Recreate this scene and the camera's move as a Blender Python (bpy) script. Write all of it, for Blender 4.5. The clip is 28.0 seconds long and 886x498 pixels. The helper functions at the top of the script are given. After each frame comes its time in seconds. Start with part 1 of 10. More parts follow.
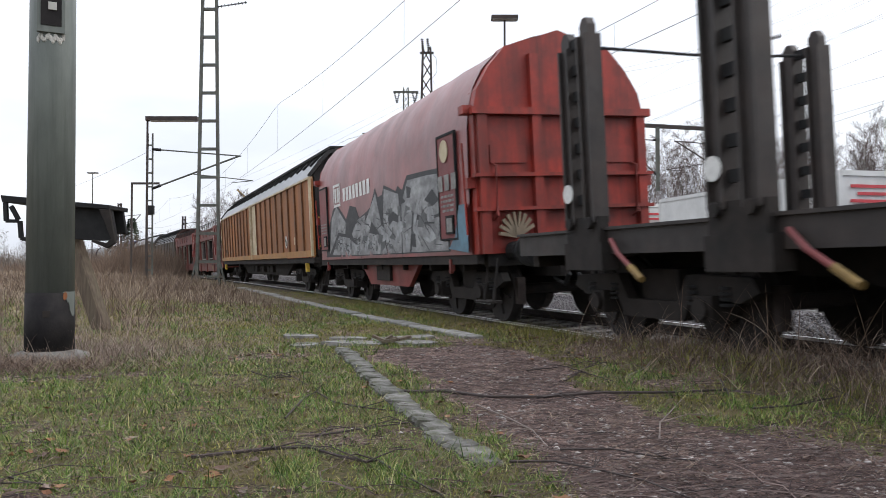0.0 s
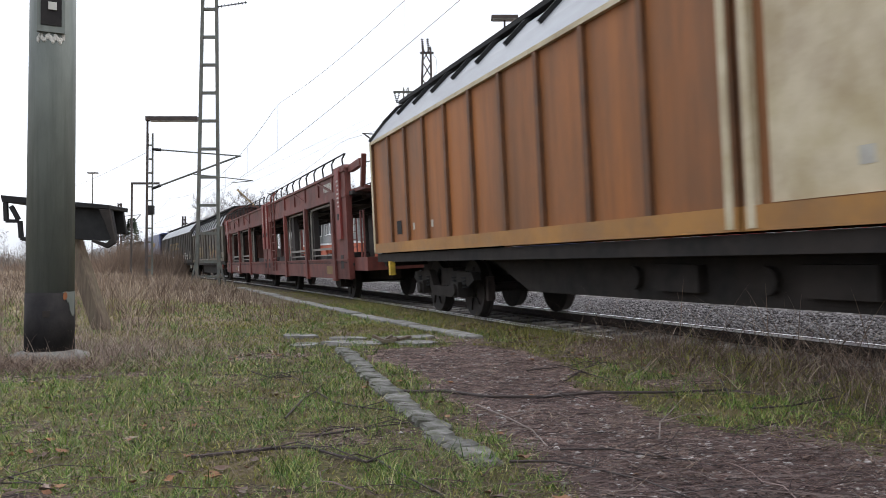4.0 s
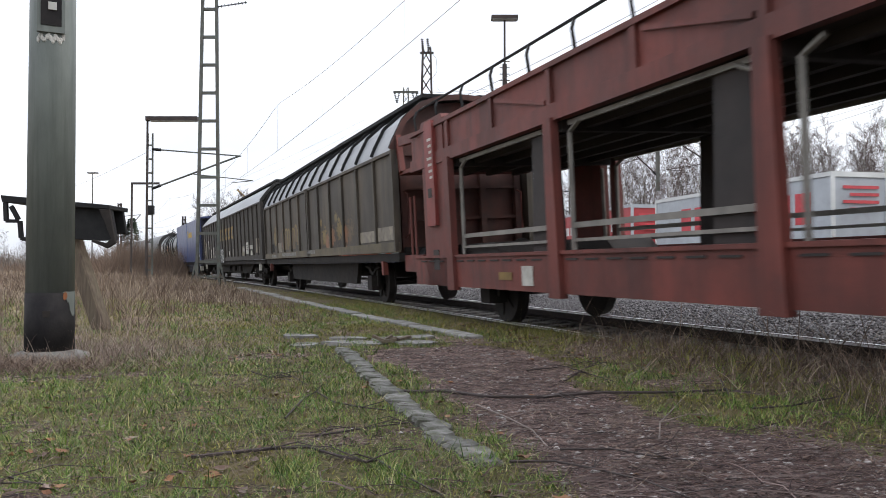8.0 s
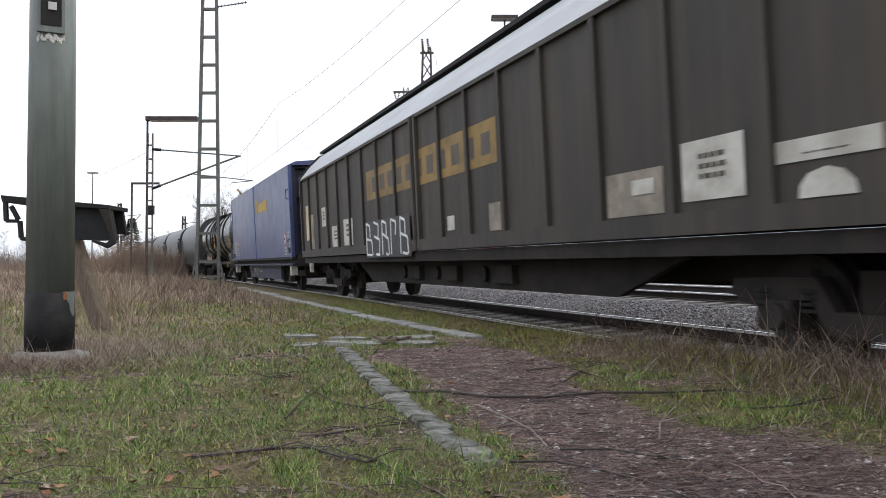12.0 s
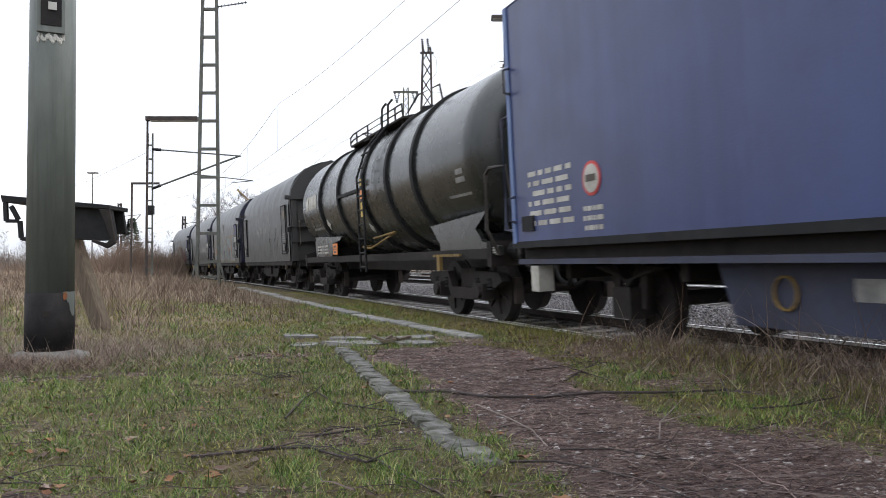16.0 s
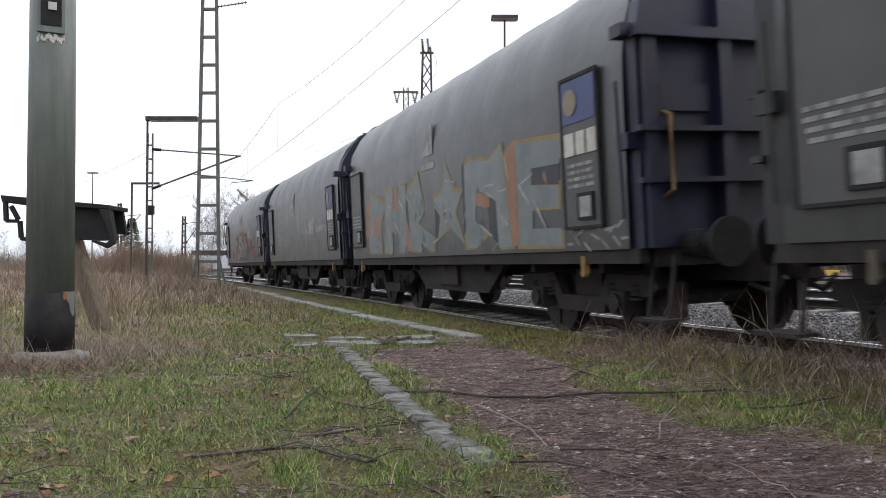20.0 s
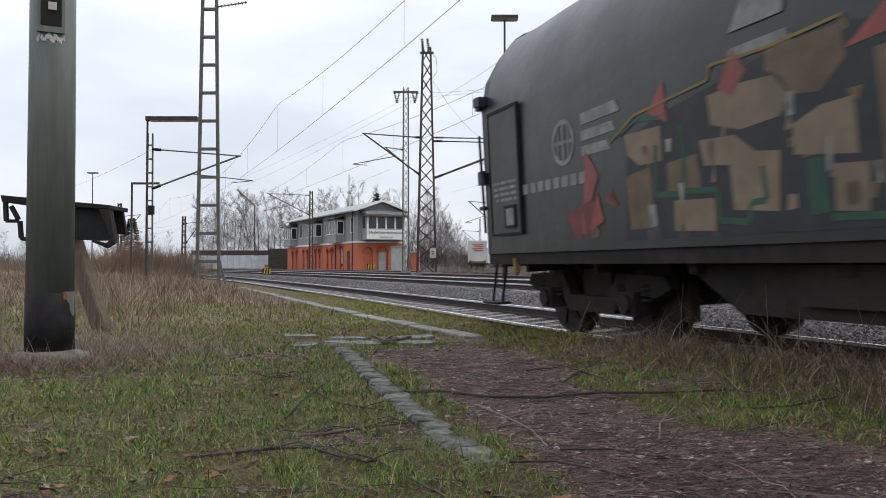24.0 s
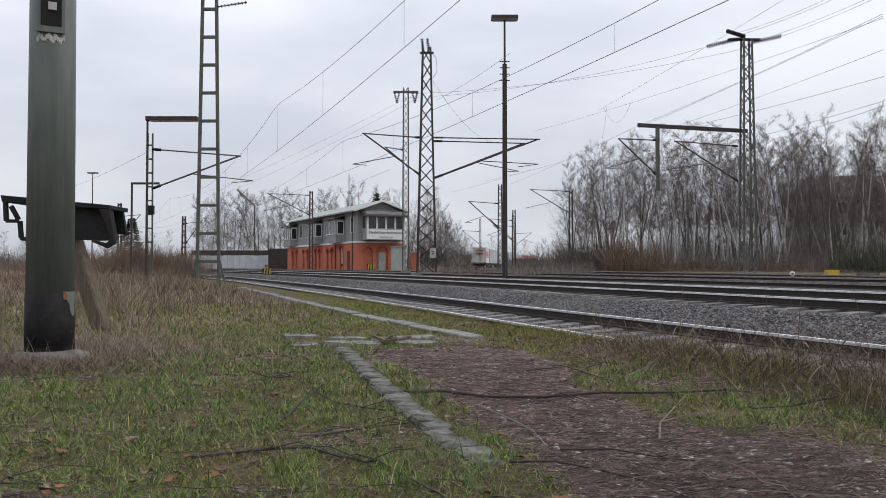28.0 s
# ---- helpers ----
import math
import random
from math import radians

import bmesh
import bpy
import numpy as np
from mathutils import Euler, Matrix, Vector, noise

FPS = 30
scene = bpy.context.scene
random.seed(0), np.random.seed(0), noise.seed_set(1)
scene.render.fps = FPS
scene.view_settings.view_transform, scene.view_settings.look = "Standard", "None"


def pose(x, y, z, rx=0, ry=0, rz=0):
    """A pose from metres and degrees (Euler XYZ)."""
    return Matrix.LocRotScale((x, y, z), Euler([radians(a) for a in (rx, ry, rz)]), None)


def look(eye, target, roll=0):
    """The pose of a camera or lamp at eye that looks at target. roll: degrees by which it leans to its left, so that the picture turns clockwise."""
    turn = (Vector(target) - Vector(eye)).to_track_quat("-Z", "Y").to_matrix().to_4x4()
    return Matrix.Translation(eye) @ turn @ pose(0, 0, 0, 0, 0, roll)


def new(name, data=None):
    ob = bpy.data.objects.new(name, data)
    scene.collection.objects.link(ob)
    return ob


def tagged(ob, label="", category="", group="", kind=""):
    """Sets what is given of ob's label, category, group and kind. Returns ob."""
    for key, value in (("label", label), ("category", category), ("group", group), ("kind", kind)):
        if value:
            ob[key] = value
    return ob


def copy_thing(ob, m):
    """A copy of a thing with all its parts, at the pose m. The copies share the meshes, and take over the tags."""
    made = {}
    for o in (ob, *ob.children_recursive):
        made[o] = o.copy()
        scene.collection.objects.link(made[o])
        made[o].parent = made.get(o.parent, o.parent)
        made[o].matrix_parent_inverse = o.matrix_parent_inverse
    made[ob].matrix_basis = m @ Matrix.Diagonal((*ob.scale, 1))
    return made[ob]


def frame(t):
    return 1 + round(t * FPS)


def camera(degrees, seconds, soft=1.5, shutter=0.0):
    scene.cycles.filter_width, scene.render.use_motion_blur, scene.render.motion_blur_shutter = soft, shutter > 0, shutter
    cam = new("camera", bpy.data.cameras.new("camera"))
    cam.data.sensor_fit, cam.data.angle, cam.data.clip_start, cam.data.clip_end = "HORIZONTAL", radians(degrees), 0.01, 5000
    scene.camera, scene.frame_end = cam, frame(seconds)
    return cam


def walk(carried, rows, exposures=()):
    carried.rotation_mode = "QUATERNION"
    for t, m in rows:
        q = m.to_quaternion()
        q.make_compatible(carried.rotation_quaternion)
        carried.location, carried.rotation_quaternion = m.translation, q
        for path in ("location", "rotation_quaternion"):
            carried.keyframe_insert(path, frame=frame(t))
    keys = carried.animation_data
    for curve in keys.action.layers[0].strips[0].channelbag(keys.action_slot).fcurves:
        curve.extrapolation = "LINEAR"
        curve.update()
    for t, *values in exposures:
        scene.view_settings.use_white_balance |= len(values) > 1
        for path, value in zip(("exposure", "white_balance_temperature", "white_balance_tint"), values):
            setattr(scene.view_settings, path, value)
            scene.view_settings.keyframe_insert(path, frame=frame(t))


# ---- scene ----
EYE = Vector((0, 0, 0.822))
cam = camera(58.34, 28.0, soft=0.5, shutter=0.25)
VIEW = look(EYE, EYE + Vector((math.cos(radians(19.14)), -math.sin(radians(19.14)), math.tan(radians(1.231)))))
walk(cam, [(0.0, VIEW), (28.0, VIEW)], exposures=[(0.0, 0.4), (1.0, 0.56), (3.0, 0.62), (6.0, 0.46), (9.0, 0.6), (12.0, 0.68), (15.0, 0.64), (18.0, 0.62), (21.0, 0.6), (23.5, 0.26), (24.1, 0.12), (24.8, -0.06), (25.4, -0.14), (28.0, -0.12)])

# ---- light: an overcast winter sky ----
SUN_ELEV, SUN_AZ = 38.0, 200.0
world = bpy.data.worlds.new("overcast_sky")
scene.world = world
world.use_nodes = True
wn, wl = world.node_tree.nodes, world.node_tree.links
wn.clear()
w_out, w_bg = wn.new("ShaderNodeOutputWorld"), wn.new("ShaderNodeBackground")
w_sky = wn.new("ShaderNodeTexSky")
w_sky.sky_type, w_sky.sun_disc = "NISHITA", False
w_sky.sun_elevation, w_sky.sun_rotation = radians(SUN_ELEV), radians(SUN_AZ)
w_sky.air_density, w_sky.dust_density, w_sky.ozone_density = 1.0, 4.0, 1.0
w_co, w_map = wn.new("ShaderNodeTexCoord"), wn.new("ShaderNodeMapping")
w_map.inputs["Scale"].default_value = (1.0, 1.0, 3.2)
w_cloud = wn.new("ShaderNodeTexNoise")
w_cloud.inputs["Scale"].default_value, w_cloud.inputs["Detail"].default_value = 2.6, 6.0
w_ramp = wn.new("ShaderNodeValToRGB")
w_ramp.color_ramp.elements[0].position, w_ramp.color_ramp.elements[0].color = 0.34, (6.1, 6.45, 7.25, 1)
w_ramp.color_ramp.elements[1].position, w_ramp.color_ramp.elements[1].color = 0.66, (7.95, 8.25, 8.85, 1)
w_mix = wn.new("ShaderNodeMix")
w_mix.data_type = "RGBA"
w_mix.inputs["Factor"].default_value = 0.9
wl.new(w_co.outputs["Generated"], w_map.inputs["Vector"])
wl.new(w_map.outputs["Vector"], w_cloud.inputs["Vector"])
wl.new(w_cloud.outputs["Fac"], w_ramp.inputs["Fac"])
wl.new(w_sky.outputs["Color"], w_mix.inputs["A"])
wl.new(w_ramp.outputs["Color"], w_mix.inputs["B"])
# a closed cloud cover is brighter overhead than at the horizon
w_sep, w_up, w_grad = wn.new("ShaderNodeSeparateXYZ"), wn.new("ShaderNodeMath"), wn.new("ShaderNodeMath")
w_up.operation, w_grad.operation = "MAXIMUM", "MULTIPLY_ADD"
w_up.inputs[1].default_value, w_grad.inputs[1].default_value, w_grad.inputs[2].default_value = 0.0, 1.05, 0.8
w_dome = wn.new("ShaderNodeVectorMath")
w_dome.operation = "SCALE"
wl.new(w_co.outputs["Generated"], w_sep.inputs["Vector"])
wl.new(w_sep.outputs["Z"], w_up.inputs[0])
wl.new(w_up.outputs[0], w_grad.inputs[0])
wl.new(w_mix.outputs["Result"], w_dome.inputs[0])
wl.new(w_grad.outputs[0], w_dome.inputs["Scale"])
wl.new(w_dome.outputs["Vector"], w_bg.inputs["Color"])
w_bg.inputs["Strength"].default_value = 0.125
wl.new(w_bg.outputs["Background"], w_out.inputs["Surface"])

sun = new("sun", bpy.data.lights.new("sun", "SUN"))
sun.data.energy, sun.data.angle, sun.data.color = 0.9, radians(25), (1.0, 0.97, 0.93)
sun.matrix_world = pose(0, 0, 30, 90 - SUN_ELEV, 0, 180 - SUN_AZ)

# ---- the railway's plan: the near track is an arc, canted towards the camera ----
RADIUS, OFF, CANT, HALF = 765.0, 5.6285, radians(2.97), 0.7535
T2 = -5.0          # the second track's centre, across from the first


def arc(s, d=0.0, z=0.0):
    """A point s metres along the near track, d to the camera's side, z above level ground."""
    a = s / RADIUS
    return Vector((RADIUS * math.sin(a) - d * math.sin(a), -OFF + RADIUS * (1 - math.cos(a)) + d * math.cos(a), z))


def across(x, y):
    """How far a place lies to the camera's side of the near track's centre line."""
    return RADIUS - math.hypot(x, y - (RADIUS - OFF))


def rail_pose(s):
    """A vehicle's pose on the canted near track."""
    c = arc(s, 0, HALF * math.sin(CANT))
    return Matrix.Translation(c) @ Matrix.Rotation(s / RADIUS, 4, "Z") @ Matrix.Rotation(-CANT, 4, "X")


def ground_z(x, y):
    d = across(x, y)
    if d > 0.95:
        g = -0.05 + 0.13 * max(0.0, min(1.0, (9.3 - x) / 2.8)) * max(0.0, 1 - abs(d - 1.35) / 0.4)
    elif d > 0.8:
        g = -0.05 - 0.14 * (0.95 - d) / 0.15
    elif d > -1.6:
        g = -0.19 - (d - HALF) * math.tan(CANT)
    elif d > -3.4:
        g = -0.068 + 0.163 * (-1.6 - d) / 1.8
    elif d > -6.6:
        g = 0.095
    else:
        g = min(0.34, 0.095 + 0.245 * (-6.6 - d) / 3)
    if d > 1.3:
        far = max(0.0, min(1.0, (x - 12) / 14)) * max(0.0, min(1.0, (d - 3.0) / 3.0))
        g += 0.22 * far
        g += 0.03 * noise.noise(Vector((x * 0.35, y * 0.35, 0))) * min(1, (d - 1.3) / 1.5) + 0.012 * noise.noise(Vector((x * 1.7, y * 1.7, 3)))
    return g


CA, SA = math.cos(radians(19.14)), math.sin(radians(19.14))


def plan(r, a, z=None):
    """A place r metres to the right of the standpoint and a metres ahead of it; on the ground unless z is given."""
    x, y = CA * a - SA * r, -SA * a - CA * r
    return Vector((x, y, ground_z(x, y) if z is None else z))


TURN = -19.14      # heading of the plan's forward axis, degrees


# ---- mesh helpers ----
PIECES = {"brace", "leg", "stake_rung", "rung", "end_stiffener", "deck_beam"}       # bars that touch, yet are pieces of their own
WHOLE = ("lettering", "graffiti", "print", "marking", "logo", "drawing", "emblem", "patch", "litter", "wood", "branch", "line", "wire", "roof_end_rim", "wheelset", "dropper", "weld", "sign_bar", "door_marking")


def pieces(bm, touch):
    """The separate pieces of a bmesh, as lists of faces; overlapping shapes count as one if touch is set."""
    seen, out = set(), []
    for f in bm.faces:
        if f in seen:
            continue
        stack, isl = [f], []
        seen.add(f)
        while stack:
            g = stack.pop()
            isl.append(g)
            for v in g.verts:
                for h in v.link_faces:
                    if h not in seen:
                        seen.add(h)
                        stack.append(h)
        out.append(isl)
    if not touch or len(out) < 2 or len(out) > 400:
        return out
    bb = []
    for isl in out:
        co = [v.co for f in isl for v in f.verts]
        bb.append([min(c[i] for c in co) - 0.004 for i in range(3)] + [max(c[i] for c in co) + 0.004 for i in range(3)])
    root = list(range(len(out)))

    def find(i):
        while root[i] != i:
            i = root[i]
        return i
    for i in range(len(out)):
        for j in range(i):
            if all(bb[i][k] <= bb[j][k + 3] and bb[j][k] <= bb[i][k + 3] for k in range(3)):
                root[find(i)] = find(j)
    group = {}
    for i, isl in enumerate(out):
        group.setdefault(find(i), []).extend(isl)
    return list(group.values())


def part(name, bm, material, parent=None, label="", smooth=False):
    """A bmesh as an object; under a thing, each separate piece becomes an object of its own."""
    group = [None]
    if parent is not None and not any(k in name for k in WHOLE):
        group = pieces(bm, name not in PIECES)
        if len(group) > 300:
            group = [None]
    elif parent is not None and "wheelset" not in name:
        group = pieces(bm, True)
        if len(group) > 12:
            group = [None]
    first = None
    for faces in group:
        me = bpy.data.meshes.new(name)
        if len(group) == 1:
            bm.to_mesh(me)
        else:
            vs = list({v for f in faces for v in f.verts})
            ix = {v: i for i, v in enumerate(vs)}
            me.from_pydata([v.co for v in vs], [], [[ix[v] for v in f.verts] for f in faces])
        me.materials.append(material)
        if smooth:
            me.polygons.foreach_set("use_smooth", [True] * len(me.polygons))
            me.update()
        ob = new(name, me)
        if parent is not None:
            ob.parent = parent
        if label:
            ob["label"] = label
        first = first or ob
    bm.free()
    return first


def same(name, me, parent, m=None):
    """Another piece on the same mesh data."""
    ob = new(name, me)
    ob.parent = parent
    if m is not None:
        ob.matrix_basis = m
    return ob


def thing(name, m, label, category, group="", kind=""):
    ob = new(name)
    ob.empty_display_size = 0.2
    ob.matrix_basis = m
    return tagged(ob, label, category, group, kind)


def hexa(bm, p):
    """A six-sided block from its eight corners: bottom ring, then top ring."""
    v = [bm.verts.new(q) for q in p]
    for f in ((3, 2, 1, 0), (4, 5, 6, 7), (0, 1, 5, 4), (1, 2, 6, 5), (2, 3, 7, 6), (3, 0, 4, 7)):
        bm.faces.new([v[i] for i in f])


def box(bm, x0, x1, y0, y1, z0, z1):
    hexa(bm, [(x0, y0, z0), (x1, y0, z0), (x1, y1, z0), (x0, y1, z0), (x0, y0, z1), (x1, y0, z1), (x1, y1, z1), (x0, y1, z1)])
    return bm


def bar(bm, a, b, w, h=None, up=(0, 0, 1)):
    """A square bar from a to b, w wide and h deep."""
    a, b = Vector(a), Vector(b)
    h = w if h is None else h
    t = (b - a).normalized()
    u = Vector(up)
    if abs(t.dot(u)) > 0.98:
        u = Vector((1, 0, 0))
    r = t.cross(u).normalized() * (w / 2)
    n = r.cross(t).normalized() * (h / 2)
    hexa(bm, [a - r - n, a + r - n, a + r + n, a - r + n, b - r - n, b + r - n, b + r + n, b - r + n])
    return bm


def tube(bm, pts, r, n=6, caps=True):
    """A round bar along a line of points; r may be one radius or one for each point."""
    pts = [Vector(q) for q in pts]
    rs = r if isinstance(r, (list, tuple)) else [r] * len(pts)
    rings = []
    ref = None
    for i, q in enumerate(pts):
        t = (pts[min(i + 1, len(pts) - 1)] - pts[max(i - 1, 0)]).normalized()
        if ref is None:
            ref = Vector((0, 0, 1)) if abs(t.z) < 0.9 else Vector((1, 0, 0))
        u = (ref - t * ref.dot(t)).normalized()
        w = t.cross(u)
        rings.append([bm.verts.new(q + (u * math.cos(k * math.tau / n) + w * math.sin(k * math.tau / n)) * rs[i]) for k in range(n)])
    for a, b in zip(rings, rings[1:]):
        for k in range(n):
            bm.faces.new((a[k], a[(k + 1) % n], b[(k + 1) % n], b[k]))
    if caps and n > 2:
        bm.faces.new(rings[0][::-1])
        bm.faces.new(rings[-1])
    return bm


def prism(bm, profile, x0, x1, caps=True):
    """A closed outline of (y, z), drawn out along x."""
    a = [bm.verts.new((x0, y, z)) for y, z in profile]
    b = [bm.verts.new((x1, y, z)) for y, z in profile]
    n = len(profile)
    for i in range(n):
        bm.faces.new((a[i], b[i], b[(i + 1) % n], a[(i + 1) % n]))
    if caps:
        bm.faces.new(a[::-1])
        bm.faces.new(b)
    return bm


def slab(bm, outline, y0, y1):
    """A closed outline of (x, z), drawn out along y."""
    a = [bm.verts.new((x, y0, z)) for x, z in outline]
    b = [bm.verts.new((x, y1, z)) for x, z in outline]
    n = len(outline)
    for i in range(n):
        bm.faces.new((a[i], a[(i + 1) % n], b[(i + 1) % n], b[i]))
    bm.faces.new(a)
    bm.faces.new(b[::-1])
    bmesh.ops.recalc_face_normals(bm, faces=bm.faces)
    return bm


def disc(bm, c, r, axis="y", t=0.02, n=20):
    d = {"x": Vector((t / 2, 0, 0)), "y": Vector((0, t / 2, 0)), "z": Vector((0, 0, t / 2))}[axis]
    return tube(bm, [Vector(c) - d, Vector(c) + d], r, n)


def B():
    return bmesh.new()

# ---- materials ----
def surf(name, c1, c2=None, rough=0.7, metal=0.0, scale=3.0, dirt=None, dirt_amt=0.5, dirt_scale=1.2, bump=0.15, bump_scale=40.0, stretch=(1, 1, 1), coords="Object", spec=0.4, rand=0.0, streak=None, streak_amt=0.6, streak_scale=5.0):
    """A paint, stone or timber of two tones, with grime in patches and a fine relief."""
    m = bpy.data.materials.new(name)
    m.use_nodes = True
    n, l = m.node_tree.nodes, m.node_tree.links
    b = n["Principled BSDF"]
    b.inputs["Roughness"].default_value, b.inputs["Metallic"].default_value = rough, metal
    b.inputs["Specular IOR Level"].default_value = spec
    co, mp = n.new("ShaderNodeTexCoord"), n.new("ShaderNodeMapping")
    mp.inputs["Scale"].default_value = stretch
    l.new(co.outputs[coords], mp.inputs["Vector"])

    def tex(sc, det, rg=0.6):
        t = n.new("ShaderNodeTexNoise")
        t.inputs["Scale"].default_value, t.inputs["Detail"].default_value, t.inputs["Roughness"].default_value = sc, det, rg
        l.new(mp.outputs["Vector"], t.inputs["Vector"])
        return t

    def mix(a, bcol, fac):
        x = n.new("ShaderNodeMix")
        x.data_type = "RGBA"
        for sock, val in (("A", a), ("B", bcol)):
            if isinstance(val, tuple):
                x.inputs[sock].default_value = (*val, 1)
            else:
                l.new(val, x.inputs[sock])
        l.new(fac, x.inputs["Factor"])
        return x.outputs["Result"]

    def step(src, lo, hi, top=1.0):
        r = n.new("ShaderNodeMapRange")
        r.inputs["From Min"].default_value, r.inputs["From Max"].default_value, r.inputs["To Max"].default_value = lo, hi, top
        l.new(src, r.inputs["Value"])
        return r.outputs["Result"]

    c2 = c2 or tuple(v * 0.72 for v in c1)
    col = mix(c1, c2, step(tex(scale, 6).outputs["Fac"], 0.36, 0.64))
    if dirt:
        col = mix(col, dirt, step(tex(dirt_scale, 8, 0.7).outputs["Fac"], 0.42, 0.68, dirt_amt))
    if streak:
        sm, sn = n.new("ShaderNodeMapping"), n.new("ShaderNodeTexNoise")
        sm.inputs["Scale"].default_value = (streak_scale, streak_scale, streak_scale * 0.06)
        sn.inputs["Scale"].default_value, sn.inputs["Detail"].default_value, sn.inputs["Roughness"].default_value = 1.0, 7.0, 0.65
        l.new(co.outputs[coords], sm.inputs["Vector"])
        l.new(sm.outputs["Vector"], sn.inputs["Vector"])
        col = mix(col, streak, step(sn.outputs["Fac"], 0.44, 0.7, streak_amt))
    if rand:
        oi, hs = n.new("ShaderNodeObjectInfo"), n.new("ShaderNodeHueSaturation")
        l.new(step(oi.outputs["Random"], 0, 1, 2 * rand), hs.inputs["Value"])
        mr = hs.inputs["Value"].links[0].from_node
        mr.inputs["To Min"].default_value, mr.inputs["To Max"].default_value = 1 - rand, 1 + rand
        l.new(col, hs.inputs["Color"])
        col = hs.outputs["Color"]
    l.new(col, b.inputs["Base Color"])
    if bump:
        bp = n.new("ShaderNodeBump")
        bp.inputs["Strength"].default_value, bp.inputs["Distance"].default_value = bump, 0.01
        l.new(tex(bump_scale, 4).outputs["Fac"], bp.inputs["Height"])
        l.new(bp.outputs["Normal"], b.inputs["Normal"])
        rr = n.new("ShaderNodeMapRange")
        rr.inputs["To Min"].default_value, rr.inputs["To Max"].default_value = max(0.05, rough - 0.12), min(1, rough + 0.12)
        l.new(tex(scale * 2.3, 5).outputs["Fac"], rr.inputs["Value"])
        l.new(rr.outputs["Result"], b.inputs["Roughness"])
    return m


def island(name, stops, rough=0.8, coords=None):
    """Colour that differs from piece to piece in a joined mesh."""
    m = bpy.data.materials.new(name)
    m.use_nodes = True
    n, l = m.node_tree.nodes, m.node_tree.links
    b = n["Principled BSDF"]
    b.inputs["Roughness"].default_value = rough
    b.inputs["Specular IOR Level"].default_value = 0.25
    g, r = n.new("ShaderNodeNewGeometry"), n.new("ShaderNodeValToRGB")
    e = r.color_ramp.elements
    while len(e) < len(stops):
        e.new(0.5)
    for i, c in enumerate(stops):
        e[i].position, e[i].color = i / (len(stops) - 1), (*c, 1)
    l.new(g.outputs["Random Per Island"], r.inputs["Fac"])
    l.new(r.outputs["Color"], b.inputs["Base Color"])
    return m


RUST = (0.10, 0.045, 0.025)
GRIME = (0.035, 0.032, 0.03)
M = {}
M["grass_soil"] = surf("grass_soil", (0.085, 0.095, 0.035), (0.13, 0.11, 0.06), 0.95, scale=1.3, dirt=(0.06, 0.045, 0.03), dirt_amt=0.7, dirt_scale=2.2, bump=0.9, bump_scale=55)
M["gravel"] = surf("ballast_bed", (0.07, 0.066, 0.066), (0.022, 0.02, 0.02), 0.95, scale=28, dirt=(0.05, 0.04, 0.035), dirt_amt=0.5, bump=1.0, bump_scale=60)
M["stone"] = island("ballast_stone", [(0.028, 0.025, 0.026), (0.068, 0.063, 0.064), (0.112, 0.105, 0.107), (0.21, 0.2, 0.202), (0.044, 0.04, 0.042)], 0.85)
M["rail_top"] = surf("polished_rail", (0.9, 0.9, 0.91), (0.78, 0.78, 0.79), 0.3, 1.0, scale=6, bump=0.05)
M["rail_dull"] = surf("dull_brown_rail_head", (0.3, 0.27, 0.25), (0.2, 0.17, 0.155), 0.45, 0.8, scale=6, bump=0.05)
M["rail"] = surf("rusty_rail", (0.045, 0.033, 0.029), (0.026, 0.02, 0.018), 0.8, 0.2, scale=8)
M["sleeper"] = surf("concrete_sleeper", (0.24, 0.23, 0.22), (0.14, 0.13, 0.123), 0.9, scale=5, dirt=(0.07, 0.055, 0.05), dirt_amt=0.7, dirt_scale=3, rand=0.25)
M["under"] = surf("grimy_underframe", (0.016, 0.015, 0.0145), (0.028, 0.024, 0.022), 0.85, 0.0, scale=4, dirt=(0.045, 0.034, 0.028), dirt_amt=0.4, spec=0.2)
M["stake"] = surf("rust_stained_stake_steel", (0.04, 0.035, 0.033), (0.024, 0.021, 0.02), 0.6, scale=3, dirt=(0.06, 0.04, 0.032), dirt_amt=0.5, dirt_scale=2, streak=(0.02, 0.017, 0.016), spec=0.35)
M["wheel"] = surf("brown_wheel", (0.03, 0.023, 0.02), (0.018, 0.016, 0.015), 0.8, 0.1, scale=6)
M["tyre"] = surf("bright_tread", (0.4, 0.39, 0.38), None, 0.35, 1.0, scale=5)
M["black"] = surf("black_steel", (0.012, 0.012, 0.013), (0.02, 0.02, 0.02), 0.75, 0.0, scale=5, spec=0.2)
M["mast_grey"] = surf("weathered_grey_green_steel", (0.11, 0.125, 0.11), (0.07, 0.075, 0.068), 0.65, 0.2, scale=3, dirt=RUST, dirt_amt=0.35, dirt_scale=4)
M["mast_dark"] = surf("rusty_dark_lattice", (0.055, 0.048, 0.045), (0.035, 0.03, 0.029), 0.75, 0.2, scale=2, dirt=RUST, dirt_amt=0.25, dirt_scale=3)
M["wire"] = surf("dark_wire", (0.1, 0.104, 0.108), None, 0.6, 0.3, bump=0)
M["white"] = surf("white_lettering", (0.72, 0.72, 0.7), (0.58, 0.58, 0.56), 0.6, scale=6, dirt=GRIME, dirt_amt=0.3, dirt_scale=5)
M["red_wagon"] = surf("red_paint", (0.21, 0.032, 0.025), (0.15, 0.025, 0.021), 0.55, scale=1.2, dirt=(0.07, 0.03, 0.025), dirt_amt=0.6, dirt_scale=1.4)
